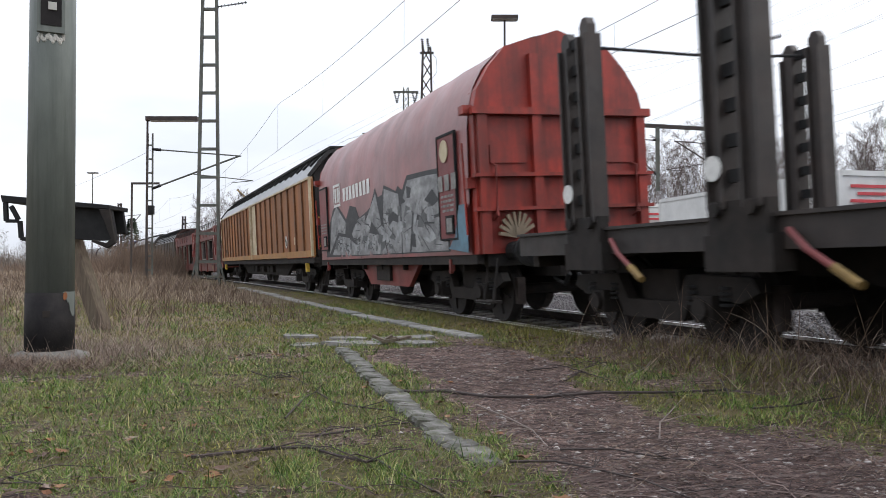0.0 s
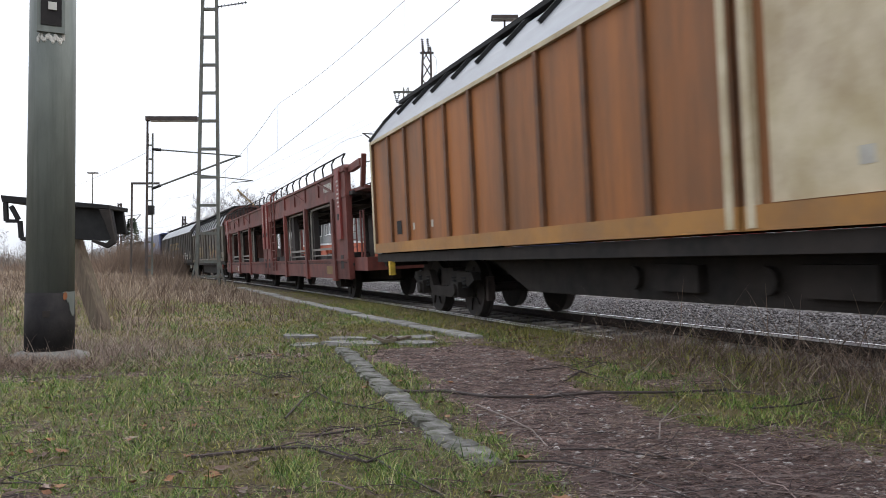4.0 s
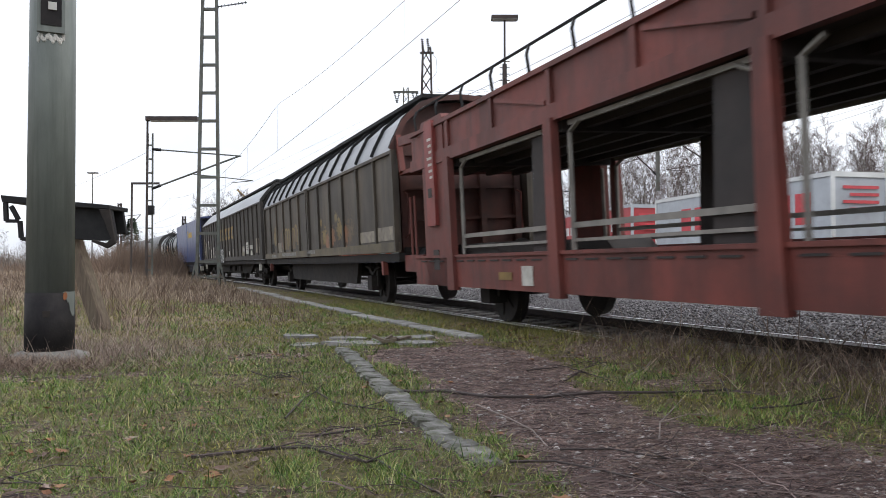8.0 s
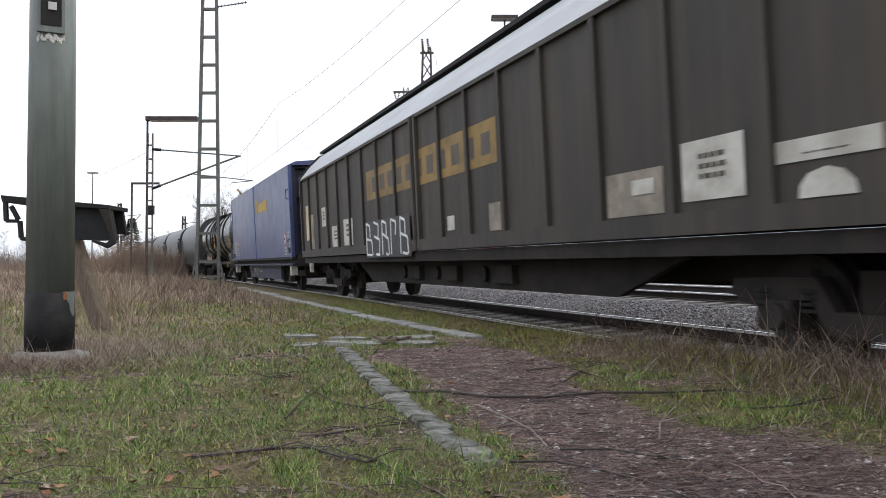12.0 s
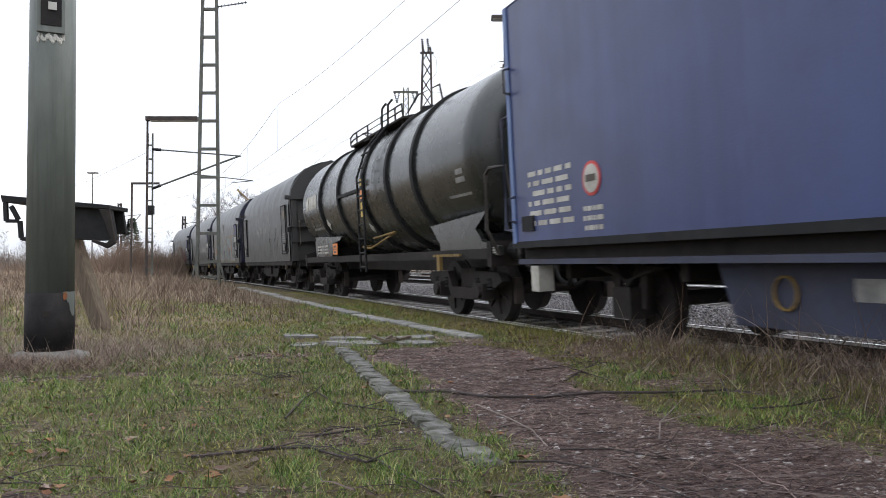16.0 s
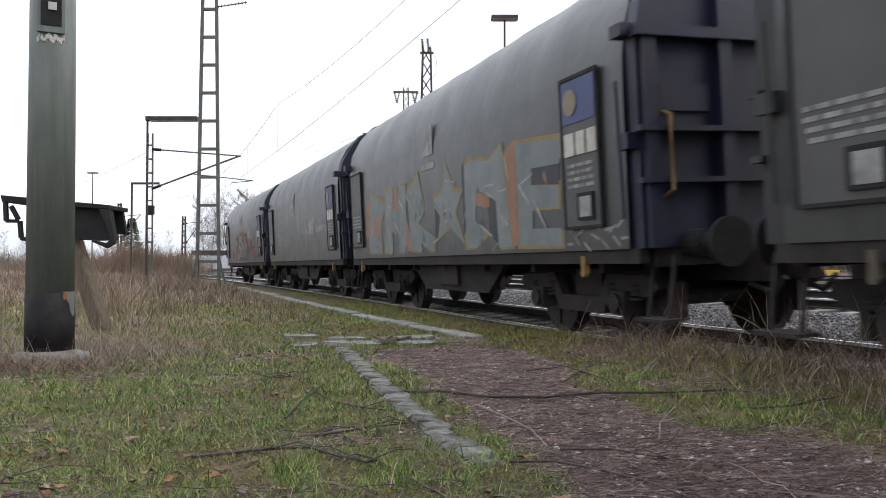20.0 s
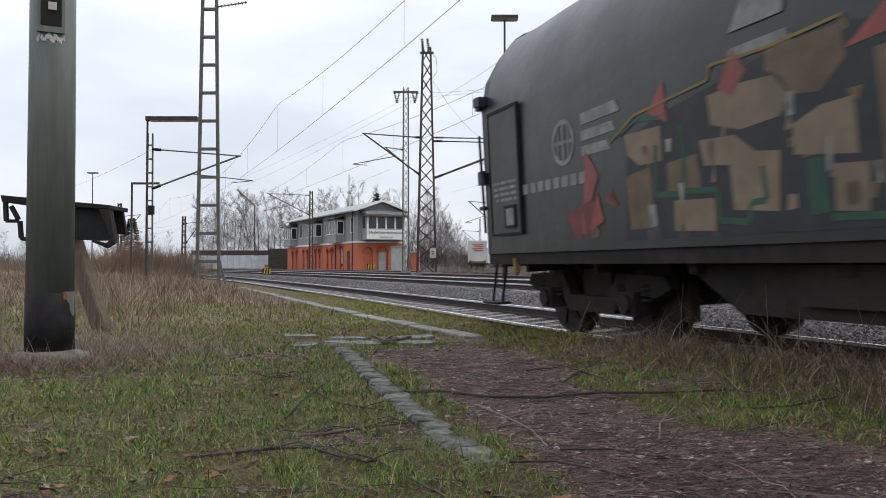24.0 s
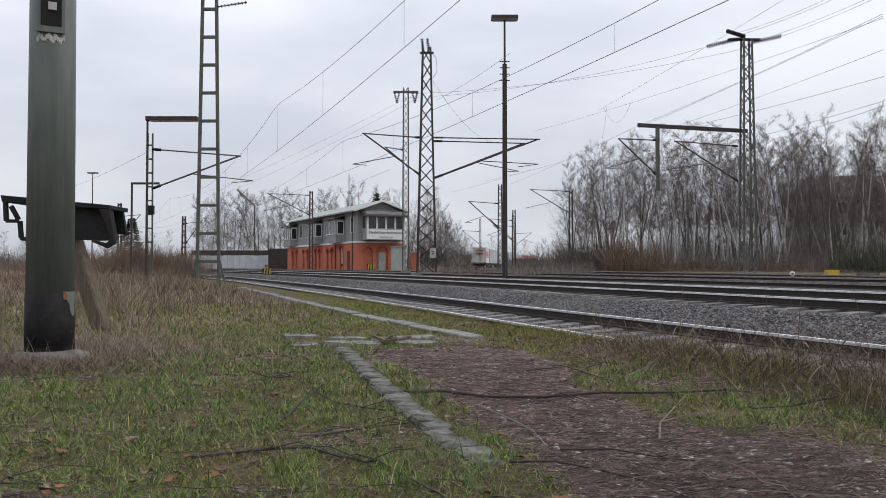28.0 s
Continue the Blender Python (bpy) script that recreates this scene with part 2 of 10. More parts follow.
M["yellow"] = surf("yellow_paint", (0.62, 0.40, 0.04), (0.45, 0.3, 0.04), 0.55, scale=6, dirt=GRIME, dirt_amt=0.4, dirt_scale=6)

M["tarp_grey"] = surf("grey_tarpaulin", (0.026, 0.027, 0.0248), (0.0175, 0.018, 0.0166), 0.4, scale=0.9, dirt=(0.01476, 0.01391, 0.01265), dirt_amt=0.6, dirt_scale=0.8, bump=0.6, bump_scale=4.5, spec=0.55, streak=(0.011, 0.011, 0.01), streak_amt=0.6, streak_scale=3.0)
M["tarp_black"] = surf("dark_tarpaulin", (0.017, 0.018, 0.0165), (0.011, 0.0118, 0.011), 0.4, scale=0.9, dirt=(0.0105, 0.0105, 0.0105), dirt_amt=0.5, dirt_scale=0.8, bump=0.6, bump_scale=4.5, spec=0.55, streak=(0.034, 0.033, 0.031), streak_amt=0.2, streak_scale=3.0)
M["tarp_red"] = surf("faded_red_tarpaulin", (0.235, 0.05, 0.045), (0.17, 0.041, 0.038), 0.4, scale=0.8, dirt=(0.0595, 0.02975, 0.02805), dirt_amt=0.6, dirt_scale=0.9, bump=0.6, bump_scale=4.5, spec=0.7, streak=(0.09, 0.022, 0.02), streak_amt=0.5, streak_scale=3.0)
M["crane"] = surf("pale_yellow_crane_paint", (0.42, 0.3, 0.16), None, 0.6, scale=2)
M["end_red"] = surf("red_end_wall", (0.34, 0.03, 0.017), (0.21, 0.024, 0.017), 0.5, scale=1.4, dirt=(0.051, 0.0187, 0.017), dirt_amt=0.7, dirt_scale=1.1, streak=(0.06, 0.017, 0.013), streak_amt=0.7, streak_scale=5.0)
M["end_blue"] = surf("dark_blue_end_wall", (0.0066, 0.0088, 0.033), (0.0055, 0.00605, 0.0165), 0.5, scale=1.4, dirt=(0.00825, 0.00825, 0.0099), dirt_amt=0.7, dirt_scale=1.1)
M["end_black"] = surf("black_end_wall", (0.022, 0.021, 0.021), (0.014, 0.014, 0.014), 0.6, scale=2)
M["orange"] = surf("orange_brown_sliding_wall", (0.30, 0.108, 0.026), (0.22, 0.074, 0.019), 0.62, scale=0.7, dirt=(0.1312, 0.0779, 0.0369), dirt_amt=0.6, dirt_scale=0.7, stretch=(1, 1, 0.35), streak=(0.075, 0.035, 0.014), streak_amt=0.5, streak_scale=3.2)
M["cream"] = surf("yellowish_sill", (0.34, 0.165, 0.042), (0.24, 0.115, 0.034), 0.6, scale=1.2, dirt=(0.17, 0.102, 0.051), dirt_amt=0.6, dirt_scale=2)
M["end_rust"] = surf("rusty_red_brown_end", (0.085, 0.028, 0.02), (0.05, 0.02, 0.016), 0.7, scale=2, dirt=(0.025, 0.017, 0.015), dirt_amt=0.7, dirt_scale=1.5)
M["ochre_sill"] = surf("ochre_dusted_sill", (0.13, 0.105, 0.062), (0.075, 0.062, 0.042), 0.7, scale=1.5, dirt=(0.04, 0.034, 0.027), dirt_amt=0.6, dirt_scale=1.2)
M["orange_rib"] = surf("darkened_orange_rib", (0.15, 0.062, 0.022), (0.1, 0.043, 0.018), 0.65, scale=2, dirt=(0.06, 0.035, 0.02), dirt_amt=0.6, dirt_scale=3)
M["cream_edge"] = surf("pale_edge_strip", (0.52, 0.45, 0.32), (0.4, 0.33, 0.2), 0.6, scale=2, dirt=(0.2, 0.13, 0.07), dirt_amt=0.5)
M["silver"] = surf("silver_roof_sheet", (0.27, 0.278, 0.292), (0.2, 0.206, 0.216), 0.45, 0.2, scale=0.8, dirt=(0.2125, 0.204, 0.1955), dirt_amt=0.5, dirt_scale=1.0, stretch=(0.4, 1, 1))
M["grey_brown"] = surf("grimy_grey_brown_wall", (0.082, 0.065, 0.046), (0.05, 0.04, 0.03), 0.66, scale=0.9, dirt=(0.0375, 0.03375, 0.03), dirt_amt=0.7, dirt_scale=0.9, stretch=(1, 1, 0.45), streak=(0.022, 0.018, 0.014), streak_amt=0.75, streak_scale=3.0)
M["dark_brown"] = surf("sooty_brown_wall", (0.0272, 0.024, 0.0216), (0.0176, 0.016, 0.0144), 0.72, scale=0.9, dirt=(0.08, 0.0624, 0.0464), dirt_amt=0.4, dirt_scale=0.9, stretch=(1, 1, 0.35), streak=(0.075, 0.06, 0.043), streak_amt=0.45, streak_scale=3.5)
M["scrubbed"] = surf("patch_wiped_clean", (0.30, 0.26, 0.2), (0.16, 0.14, 0.115), 0.7, scale=2.5, dirt=(0.07, 0.06, 0.05), dirt_amt=0.8, dirt_scale=2.0)
M["placard"] = surf("off_white_placard", (0.465, 0.45, 0.405), (0.375, 0.36, 0.3225), 0.6, scale=3, dirt=(0.21, 0.1875, 0.15), dirt_amt=0.5, dirt_scale=3)
M["stripe_yellow"] = surf("faded_ochre_band", (0.24, 0.15, 0.035), (0.17, 0.105, 0.028), 0.65, scale=1.4, dirt=(0.06, 0.045, 0.03), dirt_amt=0.6, dirt_scale=1.6)
M["letter_dark"] = surf("faded_dark_lettering", (0.08, 0.068, 0.055), None, 0.7, scale=3)
M["blue_box"] = surf("dull_blue_panel", (0.0465, 0.06375, 0.1613), (0.0375, 0.0495, 0.1275), 0.36, scale=0.6, dirt=(0.03, 0.03375, 0.0675), dirt_amt=0.5, dirt_scale=0.7, streak=(0.024, 0.03, 0.085), streak_amt=0.6, streak_scale=2.5)
M["yellow_mark"] = surf("bright_yellow_marking", (0.46, 0.3, 0.035), (0.34, 0.22, 0.03), 0.6, scale=3, dirt=(0.12, 0.1, 0.06), dirt_amt=0.35, dirt_scale=4)
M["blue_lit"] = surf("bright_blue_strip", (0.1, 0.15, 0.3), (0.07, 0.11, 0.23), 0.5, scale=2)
M["blue_sill"] = surf("blue_grey_frame", (0.038, 0.044, 0.078), (0.024, 0.027, 0.045), 0.65, scale=2, dirt=(0.05, 0.04, 0.035), dirt_amt=0.5)
M["tank"] = surf("dark_grey_green_tank", (0.026, 0.0295, 0.027), (0.018, 0.0205, 0.019), 0.27, 0.0, scale=0.8, dirt=(0.0162, 0.0162, 0.0153), dirt_amt=0.5, dirt_scale=0.9, bump=0.06, spec=0.55, streak=(0.009, 0.009, 0.0085), streak_amt=0.6, streak_scale=2.5)
M["hazard"] = surf("orange_hazard_plate", (0.75, 0.22, 0.04), (0.62, 0.18, 0.04), 0.5, scale=4)
M["carrier"] = surf("oxide_red_steel", (0.165, 0.038, 0.028), (0.115, 0.0285, 0.0215), 0.62, scale=1.3, dirt=(0.0425, 0.017, 0.01445), dirt_amt=0.6, dirt_scale=1.2, streak=(0.045, 0.016, 0.013), streak_amt=0.7, streak_scale=4.0)
# carrier steel with the shade between the decks put into its colour
M["carrier_shaded"] = surf("shade_darkened_deck_steel", (0.022, 0.019, 0.018), (0.034, 0.026, 0.024), 0.75, scale=2)
M["guard"] = surf("bare_grey_guard_rail", (0.24, 0.225, 0.2), (0.15, 0.14, 0.125), 0.6, 0.3, scale=3)
M["chrome_spray"] = surf("silver_spray_paint", (0.33, 0.335, 0.335), (0.15, 0.1537, 0.1575), 0.5, 0.2, scale=2.2, dirt=(0.0525, 0.0525, 0.05625), dirt_amt=0.75, dirt_scale=3.0, stretch=(1, 1, 1.6))
M["black_spray"] = surf("black_spray_line", (0.025, 0.027, 0.03), None, 0.6, scale=4)
M["mint_spray"] = surf("pale_mint_spray", (0.124, 0.1426, 0.1395), (0.0868, 0.1023, 0.1023), 0.55, scale=1.7, dirt=(0.1736, 0.186, 0.1798), dirt_amt=0.5, dirt_scale=2.6)
M["ochre_spray"] = surf("ochre_spray", (0.21, 0.154, 0.049), (0.154, 0.105, 0.035), 0.6, scale=3, dirt=(0.084, 0.07, 0.042), dirt_amt=0.5)
M["orange_spray"] = surf("orange_spray", (0.252, 0.112, 0.0525), (0.182, 0.091, 0.049), 0.6, scale=2, dirt=(0.105, 0.07, 0.049), dirt_amt=0.5, dirt_scale=3)
M["pink_spray"] = surf("salmon_pink_spray", (0.2604, 0.0682, 0.062), (0.186, 0.0558, 0.0527), 0.6, scale=2, dirt=(0.093, 0.0372, 0.0372), dirt_amt=0.5, dirt_scale=3)
M["skin_spray"] = surf("beige_spray", (0.198, 0.15, 0.102), (0.144, 0.114, 0.078), 0.6, scale=3, dirt=(0.06, 0.054, 0.042), dirt_amt=0.5)
M["green_spray"] = surf("dark_green_spray", (0.0245, 0.077, 0.0455), (0.021, 0.049, 0.0315), 0.6, scale=3)
M["cyan_spray"] = surf("pale_cyan_patch", (0.11, 0.22, 0.29), (0.08, 0.15, 0.2), 0.6, scale=3, dirt=(0.06, 0.05, 0.05), dirt_amt=0.5)
M["board_red"] = surf("dull_red_board", (0.17, 0.035, 0.035), (0.12, 0.028, 0.028), 0.55, scale=2)
M["board_grey"] = surf("grey_board", (0.0595, 0.0581, 0.056), (0.0455, 0.0441, 0.042), 0.55, scale=2)
M["board_blue"] = surf("navy_board", (0.03, 0.045, 0.14), (0.025, 0.035, 0.1), 0.5, scale=2)
M["red_bright"] = surf("signal_red", (0.5, 0.05, 0.04), (0.4, 0.04, 0.035), 0.5, scale=3)

M["faded"] = surf("faded_white_marking", (0.27, 0.265, 0.25), (0.17, 0.168, 0.16), 0.65, scale=5, dirt=(0.06, 0.058, 0.055), dirt_amt=0.6, dirt_scale=6)
M["teal_spray"] = surf("dark_teal_spray", (0.05, 0.075, 0.07), (0.035, 0.05, 0.048), 0.6, scale=3, dirt=(0.12, 0.14, 0.135), dirt_amt=0.5, dirt_scale=3)
M["tan_spray"] = surf("brown_spray", (0.12, 0.085, 0.05), (0.075, 0.055, 0.036), 0.65, scale=4, dirt=(0.14, 0.11, 0.08), dirt_amt=0.5, dirt_scale=3)
M["pink_deep"] = surf("deep_pink_spray", (0.19, 0.045, 0.045), (0.12, 0.035, 0.035), 0.65, scale=4, dirt=(0.06, 0.03, 0.03), dirt_amt=0.6, dirt_scale=3)
M["smear_dark"] = surf("dark_grey_smear", (0.075, 0.078, 0.08), (0.045, 0.047, 0.05), 0.6, scale=4, dirt=(0.18, 0.185, 0.19), dirt_amt=0.5, dirt_scale=4)
M["smear_pale"] = surf("pale_silver_smear", (0.33, 0.34, 0.345), (0.22, 0.23, 0.235), 0.55, 0.1, scale=4, dirt=(0.1, 0.1, 0.105), dirt_amt=0.6, dirt_scale=4)

# ---- ground and tracks ----
def spread(lo, hi, fine_lo, fine_hi, fine, grow=1.35):
    xs = list(np.arange(fine_lo, fine_hi + 1e-6, fine))
    st, x = fine, fine_hi
    while x < hi:
        st *= grow
        x = min(hi, x + st)
        xs.append(x)
    st, x = fine, fine_lo
    while x > lo:
        st *= grow
        x = max(lo, x - st)
        xs.insert(0, x)
    return xs


def lerp_clip(v, a, b):
    return max(0.0, min(1.0, (v - a) / (b - a)))


# outline of the trodden earth, (right, ahead)
EARTH = [(-0.83, 8.15), (0.0, 8.5), (0.9, 8.3), (1.12, 5.9), (1.14, 5.25), (1.46, 4.4), (1.82, 3.84), (2.1, 3.6), (1.9, 2.4), (0.42, 2.4), (0.5, 3.1), (0.46, 3.35), (0.28, 3.84), (0.1, 4.64), (0.0, 5.24), (-0.36, 6.5)]


def inside(r, a):
    """Signed depth inside the earth's outline: positive within."""
    best, odd = 9.0, False
    for (r0, a0), (r1, a1) in zip(EARTH, EARTH[1:] + EARTH[:1]):
        er, ea = r1 - r0, a1 - a0
        t = max(0.0, min(1.0, ((r - r0) * er + (a - a0) * ea) / (er * er + ea * ea)))
        best = min(best, math.hypot(r - r0 - t * er, a - a0 - t * ea))
        if (a0 > a) != (a1 > a) and r < r0 + (a - a0) * er / ea:
            odd = not odd
    return best if odd else -best


def soil_share(x, y):
    """1 on the trodden earth path between the kerb and the weeds, 0 on grass."""
    d = across(x, y)
    if d < 0.9:
        return 1.0 if d > -16.5 else 0.0
    r, a = -SA * x - CA * y, CA * x - SA * y
    s = 0.0
    if a < 9.5 and -1.8 < r < 3.2:
        wob = 0.16 * noise.noise(Vector((x * 3.1, y * 3.1, 5))) + 0.22 * noise.noise(Vector((x * 1.2, y * 1.2, 7)))
        s = lerp_clip(inside(r, a) + wob, -0.08, 0.14)
    pale = 0.0 if not 1.5 < x < 14 or not -7.5 < y < 4 else 0.6 * lerp_clip(noise.noise(Vector((x * 1.1, y * 1.1, 9))) + 0.4 * noise.noise(Vector((x * 4, y * 4, 3))), 0.16, 0.42)
    return max(s, pale, 0.5 * lerp_clip(1.15 - d, 0, 0.2))


def straw_share(x, y):
    """1 where dry grass covers the ground."""
    d = across(x, y)
    return lerp_clip(d, 2.6, 3.6) * lerp_clip(x + 0.9 * (y + 0.6), 10.4, 13.2)


def ground_material():
    m = bpy.data.materials.new("grass_and_soil")
    m.use_nodes = True
    n, l = m.node_tree.nodes, m.node_tree.links
    b = n["Principled BSDF"]
    b.inputs["Roughness"].default_value = 0.95
    b.inputs["Specular IOR Level"].default_value = 0.2
    co = n.new("ShaderNodeTexCoord")

    def tex(sc, det):
        t = n.new("ShaderNodeTexNoise")
        t.inputs["Scale"].default_value, t.inputs["Detail"].default_value, t.inputs["Roughness"].default_value = sc, det, 0.68
        l.new(co.outputs["Object"], t.inputs["Vector"])
        return t.outputs["Fac"]

    def ramp(src, stops):
        r = n.new("ShaderNodeValToRGB")
        e = r.color_ramp.elements
        while len(e) < len(stops):
            e.new(0.5)
        for i, (p, c) in enumerate(stops):
            e[i].position, e[i].color = p, (*c, 1)
        l.new(src, r.inputs["Fac"])
        return r.outputs["Color"]

    def mix(a, c, f):
        x = n.new("ShaderNodeMix")
        x.data_type = "RGBA"
        l.new(a, x.inputs["A"]), l.new(c, x.inputs["B"]), l.new(f, x.inputs["Factor"])
        return x.outputs["Result"]

    turf = ramp(tex(1.1, 9), [(0.3, (0.035, 0.042, 0.014)), (0.45, (0.075, 0.068, 0.026)), (0.55, (0.13, 0.1, 0.048)), (0.66, (0.07, 0.046, 0.031))])
    humus = ramp(tex(38, 6), [(0.35, (0.03, 0.024, 0.013)), (0.52, (0.085, 0.067, 0.036)), (0.68, (0.19, 0.15, 0.088))])
    gap = n.new("ShaderNodeMapRange")
    gap.inputs["From Min"].default_value, gap.inputs["From Max"].default_value = 0.4, 0.58
    l.new(tex(7, 6), gap.inputs["Value"])
    grass = mix(turf, humus, gap.outputs["Result"])
    soil = ramp(tex(26, 10), [(0.32, (0.042, 0.026, 0.02)), (0.48, (0.145, 0.092, 0.077)), (0.58, (0.265, 0.185, 0.158)), (0.68, (0.45, 0.375, 0.34))])
    straw = ramp(tex(3, 9), [(0.3, (0.1, 0.078, 0.05)), (0.5, (0.2, 0.155, 0.1)), (0.7, (0.3, 0.25, 0.17))])
    at1, at2 = n.new("ShaderNodeAttribute"), n.new("ShaderNodeAttribute")
    at1.attribute_name, at2.attribute_name = "soil", "straw"
    ms = n.new("ShaderNodeMath")
    ms.operation = "MULTIPLY_ADD"
    l.new(tex(5, 6), ms.inputs[0])
    ms.inputs[1].default_value = 0.7
    sub = n.new("ShaderNodeMath")
    sub.operation = "ADD"
    l.new(at1.outputs["Fac"], sub.inputs[0])
    sub.inputs[1].default_value = -0.35
    l.new(sub.outputs[0], ms.inputs[2])
    st = n.new("ShaderNodeMapRange")
    st.inputs["From Min"].default_value, st.inputs["From Max"].default_value = 0.38, 0.62
    l.new(ms.outputs[0], st.inputs["Value"])
    col = mix(mix(grass, straw, at2.outputs["Fac"]), soil, st.outputs["Result"])
    l.new(col, b.inputs["Base Color"])
    bp = n.new("ShaderNodeBump")
    bp.inputs["Strength"].default_value, bp.inputs["Distance"].default_value = 1.0, 0.03
    l.new(tex(38, 7), bp.inputs["Height"])
    l.new(bp.outputs["Normal"], b.inputs["Normal"])
    return m


def build_ground():
    gx, gy = spread(-1500, 3000, 1.5, 14, 0.12, 1.2), spread(-1500, 1500, -7.5, 4, 0.12, 1.18)
    pts = [(x, y, ground_z(x, y)) for x in gx for y in gy]
    w = len(gy)
    faces = [(i * w + j, (i + 1) * w + j, (i + 1) * w + j + 1, i * w + j + 1) for i in range(len(gx) - 1) for j in range(w - 1)]
    me = bpy.data.meshes.new("ground")
    me.from_pydata(pts, [], faces)
    me.materials.append(ground_material())
    me.materials.append(M["gravel"])
    for name, fn in (("soil", soil_share), ("straw", straw_share)):
        at = me.attributes.new(name, "FLOAT", "POINT")
        at.data.foreach_set("value", [fn(x, y) for x, y, z in pts])
    idx = []
    for p in me.polygons:
        d = across(p.center.x, p.center.y)
        idx.append(1 if -8.6 < d < 0.95 or (-24 < d < -8 and p.center.x < 38) else 0)
    me.polygons.foreach_set("material_index", idx)
    me.polygons.foreach_set("use_smooth", [True] * len(idx))
    return tagged(new("ground", me), "mossy winter grass, trodden earth and gravel beside the railway", "ground", kind="structure")


ground = build_ground()

RAIL_OUT = [(-0.0375, 0.0), (-0.036, -0.03), (-0.009, -0.045), (-0.009, -0.125), (-0.07, -0.14), (-0.07, -0.155), (0.07, -0.155), (0.07, -0.14), (0.009, -0.125), (0.009, -0.045), (0.036, -0.03), (0.0375, 0.0)]


def rail_line(name, path, parent, bright=True):
    """A rail swept along a list of (point, heading): rusty body, and the polished head on it."""
    bm, top = B(), B()
    prev = None
    for p, a in path:
        n = Vector((-math.sin(a), math.cos(a), 0))
        ring = [bm.verts.new(p + n * y + Vector((0, 0, z - 0.003))) for y, z in RAIL_OUT]
        tr = [top.verts.new(p + n * y + Vector((0, 0, z))) for y, z in ((-0.031, 0.0), (0.031, 0.0), (0.0385, -0.01), (0.0385, -0.032), (-0.0385, -0.032), (-0.0385, -0.01))]
        if prev:
            for i in range(len(ring)):
                j = (i + 1) % len(ring)
                bm.faces.new((prev[0][i], ring[i], ring[j], prev[0][j]))
            for i in range(6):
                j = (i + 1) % 6
                top.faces.new((prev[1][i], tr[i], tr[j], prev[1][j]))
        prev = (ring, tr)
    for b in (bm, top):
        bmesh.ops.recalc_face_normals(b, faces=b.faces)
    r = part(name, bm, M["rail"], parent)
    part("rail_head", top, M["rail_top" if bright else "rail_dull"], r, "bright worn running surface" if bright else "dull running surface")
    return r


def arc_path(d, z, s0, s1, step=4.0):
    n = int((s1 - s0) / step)
    return [(arc(s0 + (s1 - s0) * i / n, d, z), (s0 + (s1 - s0) * i / n) / RADIUS) for i in range(n + 1)]


def sleeper_mesh():
    bm = B()
    prism(bm, [(-1.3, -0.14), (1.3, -0.14), (1.3, 0.0), (1.26, 0.02), (0.4, 0.0), (-0.4, 0.0), (-1.26, 0.02), (-1.3, 0.0)], -0.13, 0.13)
    me = bpy.data.meshes.new("sleeper")
    bm.to_mesh(me)
    bm.free()
    me.materials.append(M["sleeper"])
    return me


SLEEPER = sleeper_mesh()


def railway(d, z, cant, s0, s1, label, n_sleep, first):
    t = thing("railway_track", Matrix(), label, "track", "railway tracks", "structure")
    rise = 2 * HALF * math.sin(cant)
    rail_line("rail", arc_path(d + HALF, z, s0, s1), t, d > -8)
    rail_line("rail", arc_path(d - HALF, z + rise, s0, s1), t, d > -8)
    for i in range(n_sleep):
        s = first + i * 0.62
        m = Matrix.Translation(arc(s, d, z + rise / 2 - 0.165)) @ Matrix.Rotation(s / RADIUS, 4, "Z") @ Matrix.Rotation(-cant, 4, "X")
        same("sleeper", SLEEPER, t, m)
    return t


railway(0.0, 0.0, CANT, -230, 330, "near curved railway track with polished rails on concrete sleepers", 120, 2.0)
railway(T2, 0.31, CANT, -120, 330, "second railway track with polished rails on concrete sleepers", 110, 4.0)
railway(-10.0, 0.42, 0.0, -60, 330, "third railway track, brown rails in gravel", 60, 10.0)
railway(-14.9, 0.45, 0.0, -60, 330, "fourth railway track, brown rails in gravel", 40, 14.0)

# the yard track on which the trailer train leaves
YARD = [(110, -190), (60, -90), (38, -40), (25, 0), (18.6, 20), (13.7, 40), (10.9, 52), (7.6, 68), (5.0, 90), (4.9, 112), (5.9, 137), (9.0, 170), (17, 210), (26, 260), (60, 410), (115, 620)]


def yard_curve():
    pts = [plan(r, a, 0.47) for r, a in YARD]
    out = []
    for i in range(len(pts) - 1):
        p0, p1, p2, p3 = pts[max(i - 1, 0)], pts[i], pts[i + 1], pts[min(i + 2, len(pts) - 1)]
        for k in range(12):
            t = k / 12
            out.append(0.5 * (2 * p1 + (p2 - p0) * t + (2 * p0 - 5 * p1 + 4 * p2 - p3) * t * t + (3 * p1 - p0 - 3 * p2 + p3) * t ** 3))
    out.append(pts[-1])
    return out


YARD_PTS = yard_curve()
YARD_LEN = [0.0]
for a, b in zip(YARD_PTS, YARD_PTS[1:]):
    YARD_LEN.append(YARD_LEN[-1] + (b - a).length)


def yard_at(s):
    """The place and heading s metres along the yard track."""
    s = max(0.0, min(YARD_LEN[-1] - 0.01, s))
    i = max(k for k in range(len(YARD_LEN) - 1) if YARD_LEN[k] <= s)
    a, b = YARD_PTS[i], YARD_PTS[i + 1]
    d = (b - a).normalized()
    return a + d * (s - YARD_LEN[i]), math.atan2(d.y, d.x)


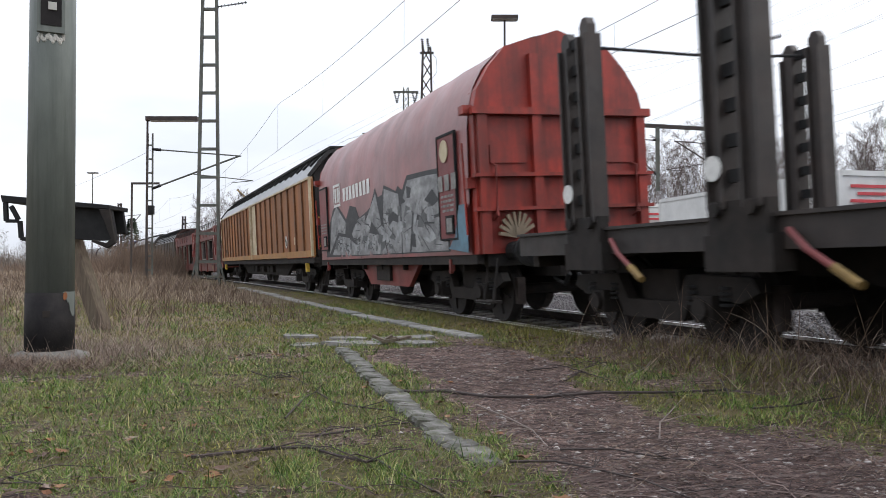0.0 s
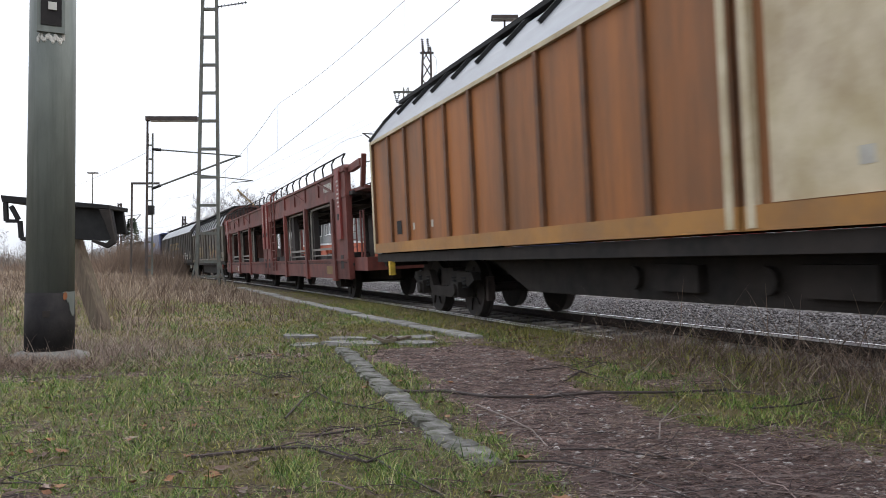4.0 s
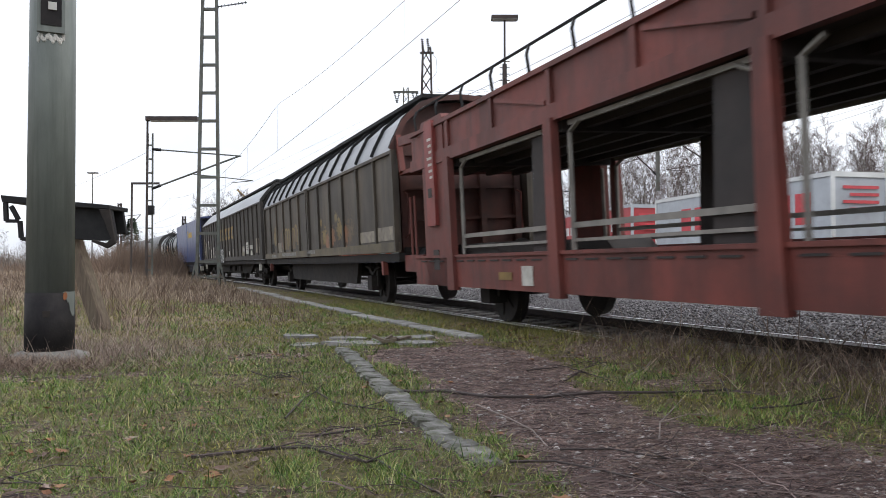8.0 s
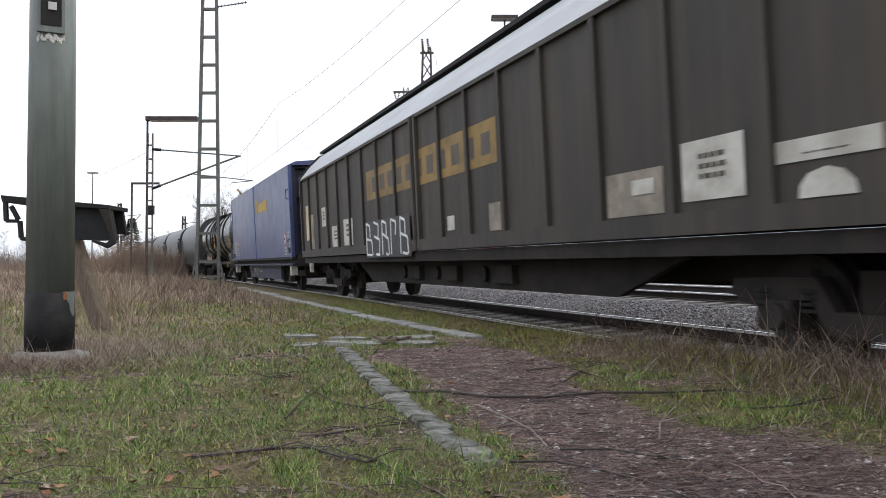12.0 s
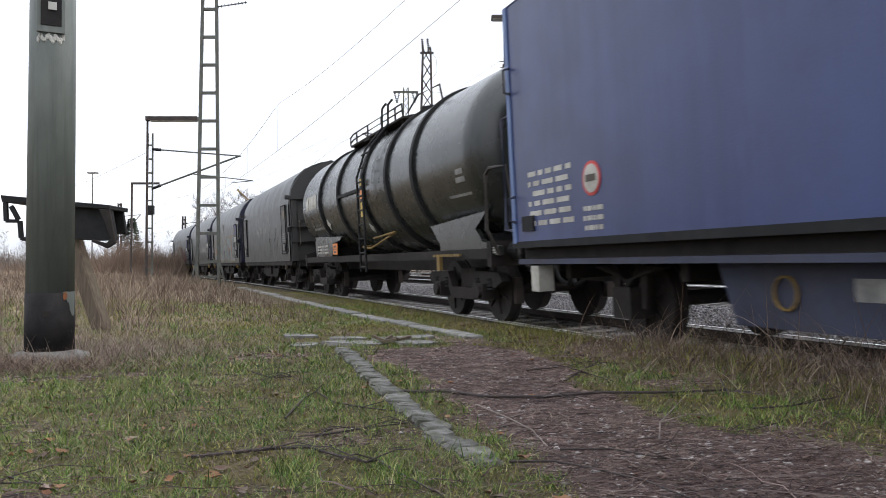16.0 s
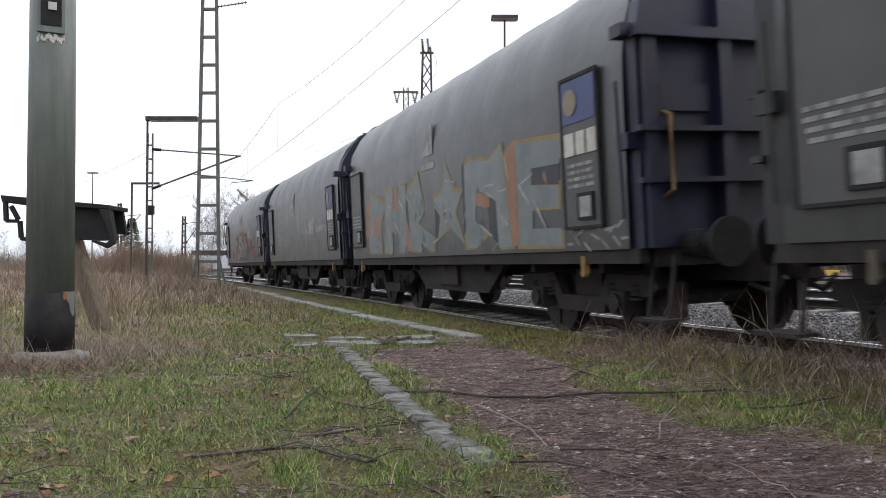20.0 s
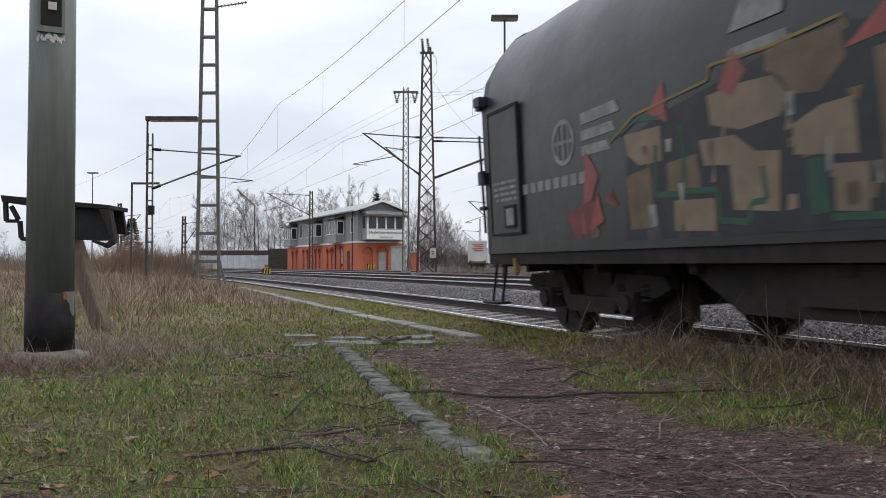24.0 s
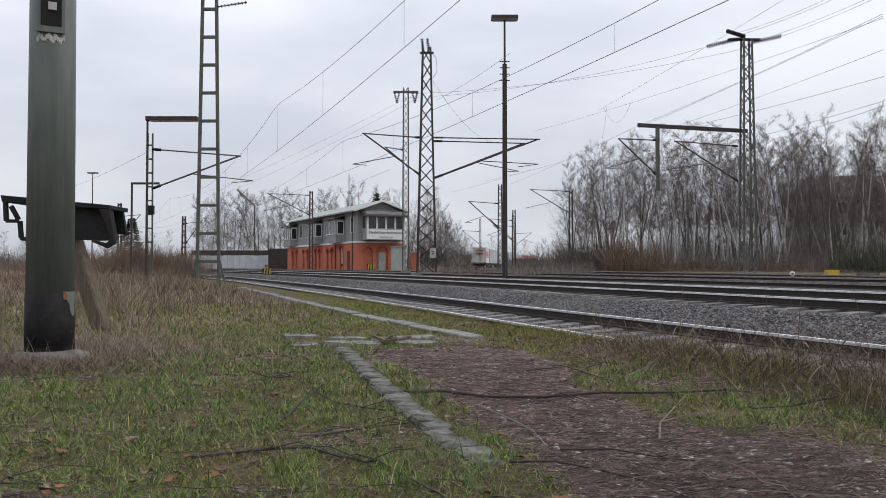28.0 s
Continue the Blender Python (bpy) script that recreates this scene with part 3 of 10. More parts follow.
yard_track = thing("railway_track", Matrix(), "yard track bending away through the gravel", "track", "railway tracks", "structure")
for side in (-HALF, HALF):
    rail_line("rail", [(p + Vector((-math.sin(a), math.cos(a), 0)) * side, a) for p, a in (yard_at(YARD_LEN[-1] * k / 190) for k in range(190))], yard_track, False)

# ---- foreground: pole, buffer stop, kerbs ----
M["pole_green"] = surf("grey_green_paint", (0.135, 0.15, 0.137), (0.09, 0.102, 0.092), 0.6, scale=2.5, dirt=(0.16, 0.175, 0.155), dirt_amt=0.55, dirt_scale=3, stretch=(1, 1, 0.3), streak=(0.03, 0.036, 0.032), streak_amt=0.55, streak_scale=7.0)
M["pole_black"] = surf("black_tar_band", (0.012, 0.011, 0.012), (0.02, 0.018, 0.018), 0.8, scale=5, dirt=(0.06, 0.055, 0.05), dirt_amt=0.15, dirt_scale=9, spec=0.15)
M["concrete"] = surf("worn_concrete", (0.27, 0.258, 0.25), (0.14, 0.132, 0.124), 0.92, scale=9, dirt=(0.07, 0.075, 0.04), dirt_amt=0.7, dirt_scale=7, bump=0.6, bump_scale=45, rand=0.18)
M["old_stone"] = surf("sunken_worn_stone", (0.15, 0.142, 0.135), (0.085, 0.08, 0.074), 0.95, scale=14, dirt=(0.05, 0.056, 0.025), dirt_amt=0.85, dirt_scale=9, bump=0.8, bump_scale=60, rand=0.3)
M["footing_stone"] = surf("stained_footing_concrete", (0.2, 0.19, 0.18), (0.11, 0.105, 0.097), 0.95, scale=8, dirt=(0.05, 0.045, 0.035), dirt_amt=0.7, dirt_scale=6, bump=0.8, bump_scale=40)
M["timber"] = surf("weathered_timber", (0.13, 0.1, 0.07), (0.07, 0.05, 0.04), 0.9, scale=5, stretch=(6, 6, 0.6), dirt=(0.14, 0.13, 0.08), dirt_amt=0.4)
M["peel"] = surf("flaked_pale_primer", (0.15, 0.165, 0.15), (0.11, 0.122, 0.11), 0.75, scale=6, dirt=(0.13, 0.14, 0.13), dirt_amt=0.6, dirt_scale=8)
M["rust_orange"] = surf("bare_orange_rust", (0.24, 0.09, 0.035), (0.14, 0.055, 0.025), 0.9, scale=12)
M["plate"] = surf("pale_plate", (0.5, 0.5, 0.47), None, 0.6, scale=5, dirt=(0.2, 0.15, 0.1), dirt_amt=0.5)

pl = thing("mast_pole", Matrix.Translation(plan(-3.63, 7.34, -0.06)), "thick grey-green steel pole with black foot on concrete", "pole")
bm = B()
tube(bm, [(0, 0, 0.64), (0, 0, 4.6)], [0.207, 0.192], 24)
part("shaft", bm, M["pole_green"], pl, smooth=True)
bm = B()
tube(bm, [(0, 0, 0.06), (0, 0, 0.64)], [0.214, 0.2115], 24)
part("black_band", bm, M["pole_black"], pl, "peeling black coating", True)
bm = B()
tube(bm, [(0, 0, -0.12), (0, 0, -0.01), (0, 0, 0.035), (0, 0, 0.075), (0, 0, 0.115)], [0.3, 0.33, 0.355, 0.33, 0.2], 30)
for v in bm.verts:
    v.co += Vector((noise.noise(v.co * 4), noise.noise(v.co * 4 + Vector((5, 0, 0))), 0)) * 0.045
part("footing", bm, M["footing_stone"], pl, "rounded concrete footing", True)
toward = Vector((-plan(-3.63, 7.34, 0).x, -plan(-3.63, 7.34, 0).y, 0)).normalized()
ta = math.atan2(toward.y, toward.x)


def on_pole(name, bm, mt, label=""):
    o = part(name, bm, mt, pl, label)
    o.matrix_basis = Matrix.Rotation(ta, 4, "Z")
    return o


bm = B()
box(bm, 0.17, 0.215, -0.13, 0.1, 3.0, 3.34)
on_pole("hatch_frame", bm, M["pole_green"])
bm = B()
box(bm, 0.21, 0.222, -0.1, 0.07, 3.06, 3.32)
on_pole("hatch", bm, M["pole_black"])
bm = B()
box(bm, 0.22, 0.235, -0.04, 0.03, 3.2, 3.27)
on_pole("hatch_latch", bm, M["plate"])
bm = B()
for k in range(26):
    a = radians(-38 + 2.6 * k + 1.5 * math.sin(k * 3.7))
    drop = 0.03 * abs(math.sin(k * 1.7)) + 0.02 * math.cos(k * 0.9)
    bmesh.ops.create_icosphere(bm, subdivisions=1, radius=0.012 + 0.007 * abs(math.sin(k * 2.3)), matrix=Matrix.Translation((0.198 * math.cos(a), 0.198 * math.sin(a), 2.97 - drop)) @ Matrix.Diagonal((0.6, 1, 1.4, 1)))
on_pole("weld_bead", bm, M["plate"])
bm = B()
CELLS = 30
edge = []
for i in range(CELLS + 1):
    a = 0.5 + 0.72 * i / CELLS
    low = 0.62 - 0.2 * lerp_clip(a, 0.55, 1.05) - 0.06 * noise.noise(Vector((a * 9, 1.3, 0))) - 0.03 * noise.noise(Vector((a * 31, 4.7, 0)))
    edge.append((a, low, 0.645 + 0.012 * noise.noise(Vector((a * 12, 8.1, 0)))))
for (a, l0, h0), (b, l1, h1) in zip(edge, edge[1:]):
    r0, r1 = 0.21, 0.2165
    hexa(bm, [(r0 * math.cos(a), r0 * math.sin(a), l0), (r0 * math.cos(b), r0 * math.sin(b), l1), (r1 * math.cos(b), r1 * math.sin(b), l1), (r1 * math.cos(a), r1 * math.sin(a), l0), (r0 * math.cos(a), r0 * math.sin(a), h0), (r0 * math.cos(b), r0 * math.sin(b), h1), (r1 * math.cos(b), r1 * math.sin(b), h1), (r1 * math.cos(a), r1 * math.sin(a), h0)])
bmesh.ops.remove_doubles(bm, verts=bm.verts, dist=0.0005)
on_pole("peeled_patch", bm, M["peel"], "patch of flaked pale paint")
bm = B()
bmesh.ops.create_icosphere(bm, subdivisions=2, radius=0.03, matrix=Matrix.Rotation(0.62, 4, "Z") @ Matrix.Translation((0.213, 0, 0.61)) @ Matrix.Diagonal((0.2, 0.8, 1.3, 1)))
for v in bm.verts:
    v.co.z += 0.012 * noise.noise(v.co * 40)
on_pole("rust_patch", bm, M["rust_orange"], "rust showing through the chipped coating")
bm = B()
for z in (0.42, 0.33, 0.24):
    box(bm, 0.212, 0.2165, -0.06, 0.0, z, z + 0.06)
on_pole("number_bar", bm, M["under"])

# buffer stop
bs = thing("buffer_stop", Matrix.Translation(plan(-5.25, 11.0)) @ Matrix.Rotation(radians(TURN), 4, "Z"), "black steel buffer stop on leaning timber struts", "buffer stop")
def across_plate(name, pts, x0, x1, mt, label=""):
    """A plate standing across the siding: corners are (left, up), thickness runs ahead."""
    bm = B()
    n = len(pts)
    lo, hi = [bm.verts.new((x0, y, z)) for y, z in pts], [bm.verts.new((x1, y, z)) for y, z in pts]
    bm.faces.new(lo), bm.faces.new(hi[::-1])
    for k in range(n):
        bm.faces.new((lo[(k + 1) % n], lo[k], hi[k], hi[(k + 1) % n]))
    bmesh.ops.recalc_face_normals(bm, faces=bm.faces)
    bmesh.ops.bevel(bm, geom=bm.edges[:], offset=0.008, segments=1, affect="EDGES")
    return part(name, bm, mt, bs, label)


across_plate("beam_cap", [(0.73, 1.85), (-0.745, 1.715), (-0.745, 1.655), (0.71, 1.755)], -0.3, 0.34, M["black"], "flat steel cap of the beam")
across_plate("beam", [(0.36, 1.8), (-0.72, 1.69), (-0.8, 1.24), (-0.52, 1.235), (0.34, 1.3)], -0.2, -0.12, M["black"], "black buffer beam plate")
across_plate("beam", [(0.36, 1.8), (-0.72, 1.69), (-0.78, 1.34), (0.34, 1.4)], 0.2, 0.26, M["black"])
across_plate("end_gusset", [(-0.6, 1.66), (-0.745, 1.655), (-0.83, 1.2), (-0.72, 1.13), (-0.5, 1.22), (-0.52, 1.25), (-0.7, 1.2), (-0.77, 1.26)], -0.3, -0.24, M["under"])
for x in (-0.26,):
    bm = B()
    bar(bm, (x, 0.68, 1.8), (x, 0.665, 1.5), 0.05)
    bar(bm, (x, 0.665, 1.5), (x, 0.5, 1.5), 0.045)
    bar(bm, (x, 0.5, 1.52), (x, 0.6, 1.7), 0.05)
    bar(bm, (x, 0.48, 1.5), (x, 0.46, 1.27), 0.05)
    bar(bm, (x, 0.46, 1.27), (x, 0.36, 1.24), 0.05)
    part("bracket", bm, M["black"], bs)
bm = B()
bar(bm, (0.1, -0.05, 1.3), (0.05, -0.1, 0.95), 0.1)
part("steel_prop", bm, M["black"], bs)
for y0, y1, x in ((-0.1, -0.62, 0.0), (0.5, 0.02, 0.2)):
    bm = B()
    bar(bm, (x, y0, 1.3), (x - 0.08, y1, -0.12), 0.2, 0.2)
    bmesh.ops.bevel(bm, geom=bm.edges[:], offset=0.02, segments=1, affect="EDGES")
    part("strut", bm, M["timber"], bs, "leaning weathered timber strut")

# kerbs and broken slabs
kerb = thing("kerb", Matrix(), "worn concrete edging sunk in the grass", "kerb", "concrete edgings", "structure")
bm = B()
box(bm, -0.49, 0.49, -0.12, 0.12, -0.09, 0.012)
KM = bpy.data.meshes.new("kerb_stone")
bmesh.ops.bevel(bm, geom=bm.edges[:], offset=0.012, segments=1, affect="EDGES")
bm.to_mesh(KM)
bm.free()
KM.materials.append(M["concrete"])
KERB_LINE = [(8.9, 2.06), (10.3, 2.17), (13.0, 2.3), (17.0, 2.38), (22.0, 2.32), (34.0, 2.2)]


def kerb_d(s):
    """The edging's distance from the near track's centre line."""
    return float(np.interp(s, [q[0] for q in KERB_LINE], [q[1] for q in KERB_LINE]))


for i in range(24):
    s = 9.4 + i * 1.0
    c = arc(s, kerb_d(s) + 0.012 * math.sin(i * 2.7))
    c.z = ground_z(c.x, c.y) + 0.028 + 0.008 * math.sin(i * 4.3)
    same("kerb_stone", KM, kerb, Matrix.Translation(c) @ Matrix.Rotation(s / RADIUS + 0.014 + 0.012 * math.sin(i * 1.9), 4, "Z") @ Matrix.Rotation(0.02 * math.sin(i * 3.1), 4, "X"))
edging = thing("kerb", Matrix(), "narrow row of edging stones between grass and earth", "kerb", "concrete edgings", "structure")
EDGE_A, EDGE_B = Vector((8.1, -1.71, 0)), Vector((3.2, -1.32, 0))
rnd = random.Random(19)
EM = []
for k in range(5):
    bm = B()
    box(bm, -0.074 - 0.008 * (k % 3), 0.074, -0.078, 0.078, -0.08, 0.012)
    bmesh.ops.bevel(bm, geom=bm.edges[:], offset=0.014, segments=1, affect="EDGES")
    for v in bm.verts:
        v.co += Vector((rnd.uniform(-0.009, 0.009), rnd.uniform(-0.011, 0.011), rnd.uniform(-0.006, 0.006)))
    me = bpy.data.meshes.new("edging_stone")
    bm.to_mesh(me)
    bm.free()
    me.materials.append(M["old_stone"])
    EM.append(me)
for i in range(30):
    c = EDGE_A.lerp(EDGE_B, (i + 0.5) / 30)
    c.y += 0.012 * math.sin(i * 1.3) + rnd.uniform(-0.008, 0.008) + 0.035 * math.sin(math.pi * i / 30)
    c.z = ground_z(c.x, c.y) + 0.022 - 0.022 * max(0, i - 24) / 6 + rnd.uniform(-0.006, 0.006)
    same("edging_stone", EM[i % 5], edging, Matrix.Translation(c) @ Matrix.Rotation(-0.079 + rnd.uniform(-0.06, 0.06) + math.pi * (i % 2), 4, "Z") @ Matrix.Rotation(rnd.uniform(-0.07, 0.07), 4, "X"))


def stone_gap(x, y):
    """True where a place is clear of both rows of edging stones."""
    row = abs(y - (EDGE_A.y + (EDGE_B.y - EDGE_A.y) * (EDGE_A.x - x) / (EDGE_A.x - EDGE_B.x) + 0.03)) < 0.078 if 3.6 < x < 8.15 else False
    s = math.atan2(x, RADIUS - OFF - y) * RADIUS
    return not row and not (9.0 < s < 33 and abs(across(x, y) - kerb_d(s)) < 0.12)


rnd = random.Random(2)
slabs = thing("concrete_slabs", Matrix(), "broken concrete slabs lying across the path", "paving", "", "structure")
for cx, cy, sx, sy, rot in ((9.55, -1.5, 0.2, 0.24, 10), (8.58, -1.4, 0.22, 0.16, -8), (8.62, -1.98, 0.26, 0.34, 14), (9.2, -2.0, 0.2, 0.26, 35), (8.5, -2.6, 0.22, 0.26, -12), (9.15, -2.75, 0.22, 0.3, 20), (8.95, -2.35, 0.12, 0.16, 50)):
    bm = B()
    n = 7
    ring = [(sx * math.cos(k * math.tau / n + 0.4) * rnd.uniform(0.8, 1.25), sy * math.sin(k * math.tau / n + 0.4) * rnd.uniform(0.8, 1.25)) for k in range(n)]
    lo, hi = [bm.verts.new((a, b, -0.06)) for a, b in ring], [bm.verts.new((a * 0.97, b * 0.97, 0.022)) for a, b in ring]
    bm.faces.new(lo[::-1]), bm.faces.new(hi)
    for k in range(n):
        bm.faces.new((lo[k], lo[(k + 1) % n], hi[(k + 1) % n], hi[k]))
    o = part("slab_piece", bm, M["concrete"], slabs)
    o.matrix_basis = Matrix.Translation((cx, cy, ground_z(cx, cy) + 0.004)) @ Matrix.Rotation(radians(rot), 4, "Z") @ Matrix.Rotation(rnd.uniform(-0.06, 0.06), 4, "X")
debris = B()
for k in range(6):
    a = Vector((8.55 + rnd.uniform(-0.1, 0.1), -2.35 + rnd.uniform(-0.12, 0.12), ground_z(8.5, -2.3) + 0.03))
    b = a + Vector((rnd.uniform(-0.14, 0.14), rnd.uniform(-0.16, 0.16), rnd.uniform(0.01, 0.07)))
    bar(debris, a, b, 0.07, 0.03)
tagged(part("splintered_wood", debris, M["timber"]), "splintered wood scraps lying on the slabs", "debris")


# ---- masts ----
def lattice(name, m, h, w0, w1, mat, label, legs=0.09, step=0.9, category="mast"):
    """A four-legged lattice mast, tapering from w0 to w1, with crossed bracing."""
    e = thing(name, m, label, category, "masts")
    lg = B()
    for sx in (-1, 1):
        for sy in (-1, 1):
            bar(lg, (sx * w0 / 2, sy * w0 / 2, -0.3), (sx * w1 / 2, sy * w1 / 2, h), legs)
    part("leg", lg, mat, e)
    br = B()
    n = int(h / step)
    for i in range(n):
        z0, z1 = h * i / n, h * (i + 1) / n
        a, b = (w0 + (w1 - w0) * z0 / h) / 2, (w0 + (w1 - w0) * z1 / h) / 2
        for sx, sy, ex, ey in ((-1, -1, 1, -1), (1, -1, 1, 1), (1, 1, -1, 1), (-1, 1, -1, -1)):
            if i % 2:
                sx, sy, ex, ey = ex, ey, sx, sy
            bar(br, (sx * a, sy * a, z0), (ex * b, ey * b, z1), legs * 0.55)
    part("brace", br, mat, e)
    ft = B()
    box(ft, -w0 * 0.8, w0 * 0.8, -w0 * 0.8, w0 * 0.8, -0.5, 0.12)
    part("footing", ft, M["concrete"], e)
    return e


def batten(name, m, h, w0, w1, mat, label, step=1.27, leg=0.13, base=True):
    """A flat frame mast: two legs joined by rungs."""
    e = thing(name, m, label, "mast", "masts")
    for sx in (-1, 1):
        bm = B()
        bar(bm, (0, sx * w0 / 2, -0.3), (0, sx * w1 / 2, h), leg, leg)
        part("leg", bm, mat, e)
    n = int(h / step)
    for i in range(1, n + 1):
        z = i * step - 0.2
        w = (w0 + (w1 - w0) * z / h) / 2
        bm = B()
        box(bm, -0.05, 0.05, -w, w, z - leg * 0.5, z + leg * 0.5)
        part("rung", bm, mat, e)
    if base:
        bm = B()
        for sx in (-1, 1):
            bar(bm, (0, sx * (w0 / 2 + 0.35), -0.2), (0, sx * w0 / 2 * 0.95, 1.3), 0.08)
        box(bm, -0.04, 0.04, -w0 / 2 - 0.2, w0 / 2 + 0.2, 0.35, 0.45)
        part("base_strut", bm, mat, e)
    return e


def insulator(bm, a, b, n=7, r=0.075):
    a, b = Vector(a), Vector(b)
    for k in range(n):
        c = a + (b - a) * (k + 0.5) / n
        t = (b - a).normalized() * 0.02
        tube(bm, [c - t, c + t], r, 8)
    tube(bm, [a, b], 0.025, 6)


def arm(e, root, tip, drop, mat, reg=None):
    """A catenary bracket on a mast: top tube, strut from below, insulators at the mast, and a steady arm."""
    root, tip = Vector(root), Vector(tip)
    low = root - Vector((0, 0, drop))
    bm = B()
    tube(bm, [root, tip], 0.035, 6)
    tube(bm, [low, tip - (tip - root) * 0.02], 0.045, 6)
    br = part("bracket", bm, mat, e)
    bi = B()
    insulator(bi, root, root + (tip - root) * 0.1)
    insulator(bi, low, low + (tip - low) * 0.1)
    part("insulator", bi, M["black"], br)
    if reg:
        rg = B()
        mid = low + (tip - low) * 0.45
        end = Vector(reg)
        tube(rg, [mid, end], 0.025, 5)
        tube(rg, [end, end + (mid - end) * 0.35 - Vector((0, 0, 0.22))], 0.02, 5)
        part("steady_arm", rg, mat, br)


def upright(r, a, z=None):
    return Matrix.Translation(plan(r, a, z)) @ Matrix.Rotation(radians(TURN), 4, "Z")


# local axes of an upright: x ahead, y to the left, z up
bm3 = batten("catenary_mast", upright(-10.57, 35.7), 14.6, 1.0, 0.58, M["mast_grey"], "grey-green ladder-like frame mast beside the near track")
bi = B()
insulator(bi, (0, -0.3, 12.6), (0.4, -1.6, 12.95), 9)
tube(bi, [(0, -0.28, 12.3), (0, -0.28, 13.0)], 0.05, 6)
part("insulator", bi, M["black"], bm3)
m265 = batten("catenary_mast", upright(-14.8, 40.0), 7.4, 0.3, 0.24, M["mast_grey"], "slim ladder-like mast with long bracket", 0.7, 0.07, False)
arm(m265, (0, -0.1, 6.6), (0, -4.6, 6.25), 2.0, M["mast_grey"], (0, -5.2, 5.0))
bm = B()
box(bm, -0.12, 0.12, -0.2, 0.1, 3.3, 3.75)
part("signal_box", bm, M["black"], m265)


def lamp_post(m, h, reach, label, w=0.09, head=(0.5, 0.16, 0.1)):
    e = thing("lamp_post", m, label, "lamp post", "lamp posts")
    bm = B()
    tube(bm, [(0, 0, -0.2), (0, 0, h)], [w, w * 0.7], 8)
    part("post", bm, M["mast_dark"], e)
    bm = B()
    if reach:
        box(bm, -head[1], head[1], -reach, 0.05, h - head[2], h + head[2])
    else:
        box(bm, -head[1], head[1], -head[0], head[0], h, h + 2 * head[2])
    hd = part("lamp_head", bm, M["mast_dark"], e)
    bm = B()
    if reach:
        box(bm, -head[1] * 0.8, head[1] * 0.8, -reach + 0.05, -0.15, h - head[2] - 0.03, h - head[2])
    else:
        box(bm, -head[1] * 0.8, head[1] * 0.8, -head[0] + 0.05, head[0] - 0.05, h - 0.03, h)
    part("diffuser", bm, M["plate"], hd)
    return e


lamp_post(upright(-14.2, 38.0), 7.75, 2.42, "slim lamp post with one long sideways lamp", 0.07)
lamp_post(upright(-37.6, 85.0), 10.6, 0, "far slim lamp post with flat head", 0.07, (0.55, 0.2, 0.05))
big = lamp_post(upright(2.42, 31.0), 10.35, 0, "tall dark lamp mast with flat twin head", 0.055, (0.52, 0.2, 0.07))
bm = B()
for sy in (-1, 1):
    bar(bm, (0, sy * 0.075, -0.2), (0, sy * 0.06, 8.6), 0.05)
for k in range(17):
    box(bm, -0.02, 0.02, -0.07, 0.07, 0.3 + k * 0.5, 0.38 + k * 0.5)
for k in range(4):
    bar(bm, (0, -0.2, 8.7 - k * 0.25), (0, 0.2, 8.7 - k * 0.25), 0.03)
part("post_frame", bm, M["mast_dark"], big)
g232 = thing("signal_gantry", upright(-21.6, 55.0), "thin far gantry post with crossbeam", "mast", "masts")
bm = B()
tube(bm, [(0, 0, -0.2), (0, 0, 6.4)], 0.07, 6)
bar(bm, (0, 0.05, 6.4), (0, -1.9, 6.4), 0.14)
part("post", bm, M["mast_dark"], g232)

m755 = lattice("lattice_mast", upright(-0.95, 46.0), 13.2, 1.1, 0.44, M["mast_dark"], "tall rusty lattice mast with brackets on both sides", 0.11, 0.85)
arm(m755, (0, 0.35, 7.95), (0, 3.75, 8.2), 2.2, M["mast_dark"], (0, 4.3, 6.4))
arm(m755, (0, -0.35, 7.95), (0, -6.6, 7.85), 2.4, M["mast_dark"], (0, -6.5, 6.4))
arm(m755, (0.3, -0.35, 7.8), (2.5, -6.0, 8.0), 2.2, M["mast_dark"], (2.6, -5.6, 6.3))
bi = B()
for y in (-0.12, 0.2):
    insulator(bi, (0, y, 12.9), (0, y + 0.08, 13.75), 7, 0.09)
box(bi, -0.1, 0.1, -0.4, 0.4, 12.85, 12.95)
tube(bi, [(0, -0.2, 13.0), (0, -0.55, 12.6), (0, -0.6, 11.8), (0, -0.25, 11.3)], 0.012, 4)
part("insulator", bi, M["black"], m755)
bm = B()
box(bm, -0.7, -0.68, -0.55, -0.2, 0.95, 1.5)
part("plate", bm, M["plate"], m755)
bm = B()
for z in (1.15, 1.28):
    box(bm, -0.706, -0.7, -0.45, -0.32, z, z + 0.07)
part("number_bar", bm, M["letter_dark"], m755)

m718 = lattice("lattice_mast", upright(-2.82, 60.0), 14.0, 0.46, 0.36, M["mast_grey"], "slender lattice mast with crossbar and hanging insulators", 0.08, 0.55)
bm = B()
bar(bm, (0, 0.95, 13.7), (0, -0.95, 13.7), 0.14)
part("crossbar", bm, M["mast_grey"], m718)
bi = B()
for y in (-0.85, -0.5, 0.5, 0.85):
    insulator(bi, (0, y, 13.65), (0, 0.68 if y > 0 else -0.68, 12.85), 6, 0.09)
part("insulator", bi, M["black"], m718)
arm(m718, (0, 0.25, 9.3), (0, 1.6, 9.5), 0.9, M["mast_dark"])

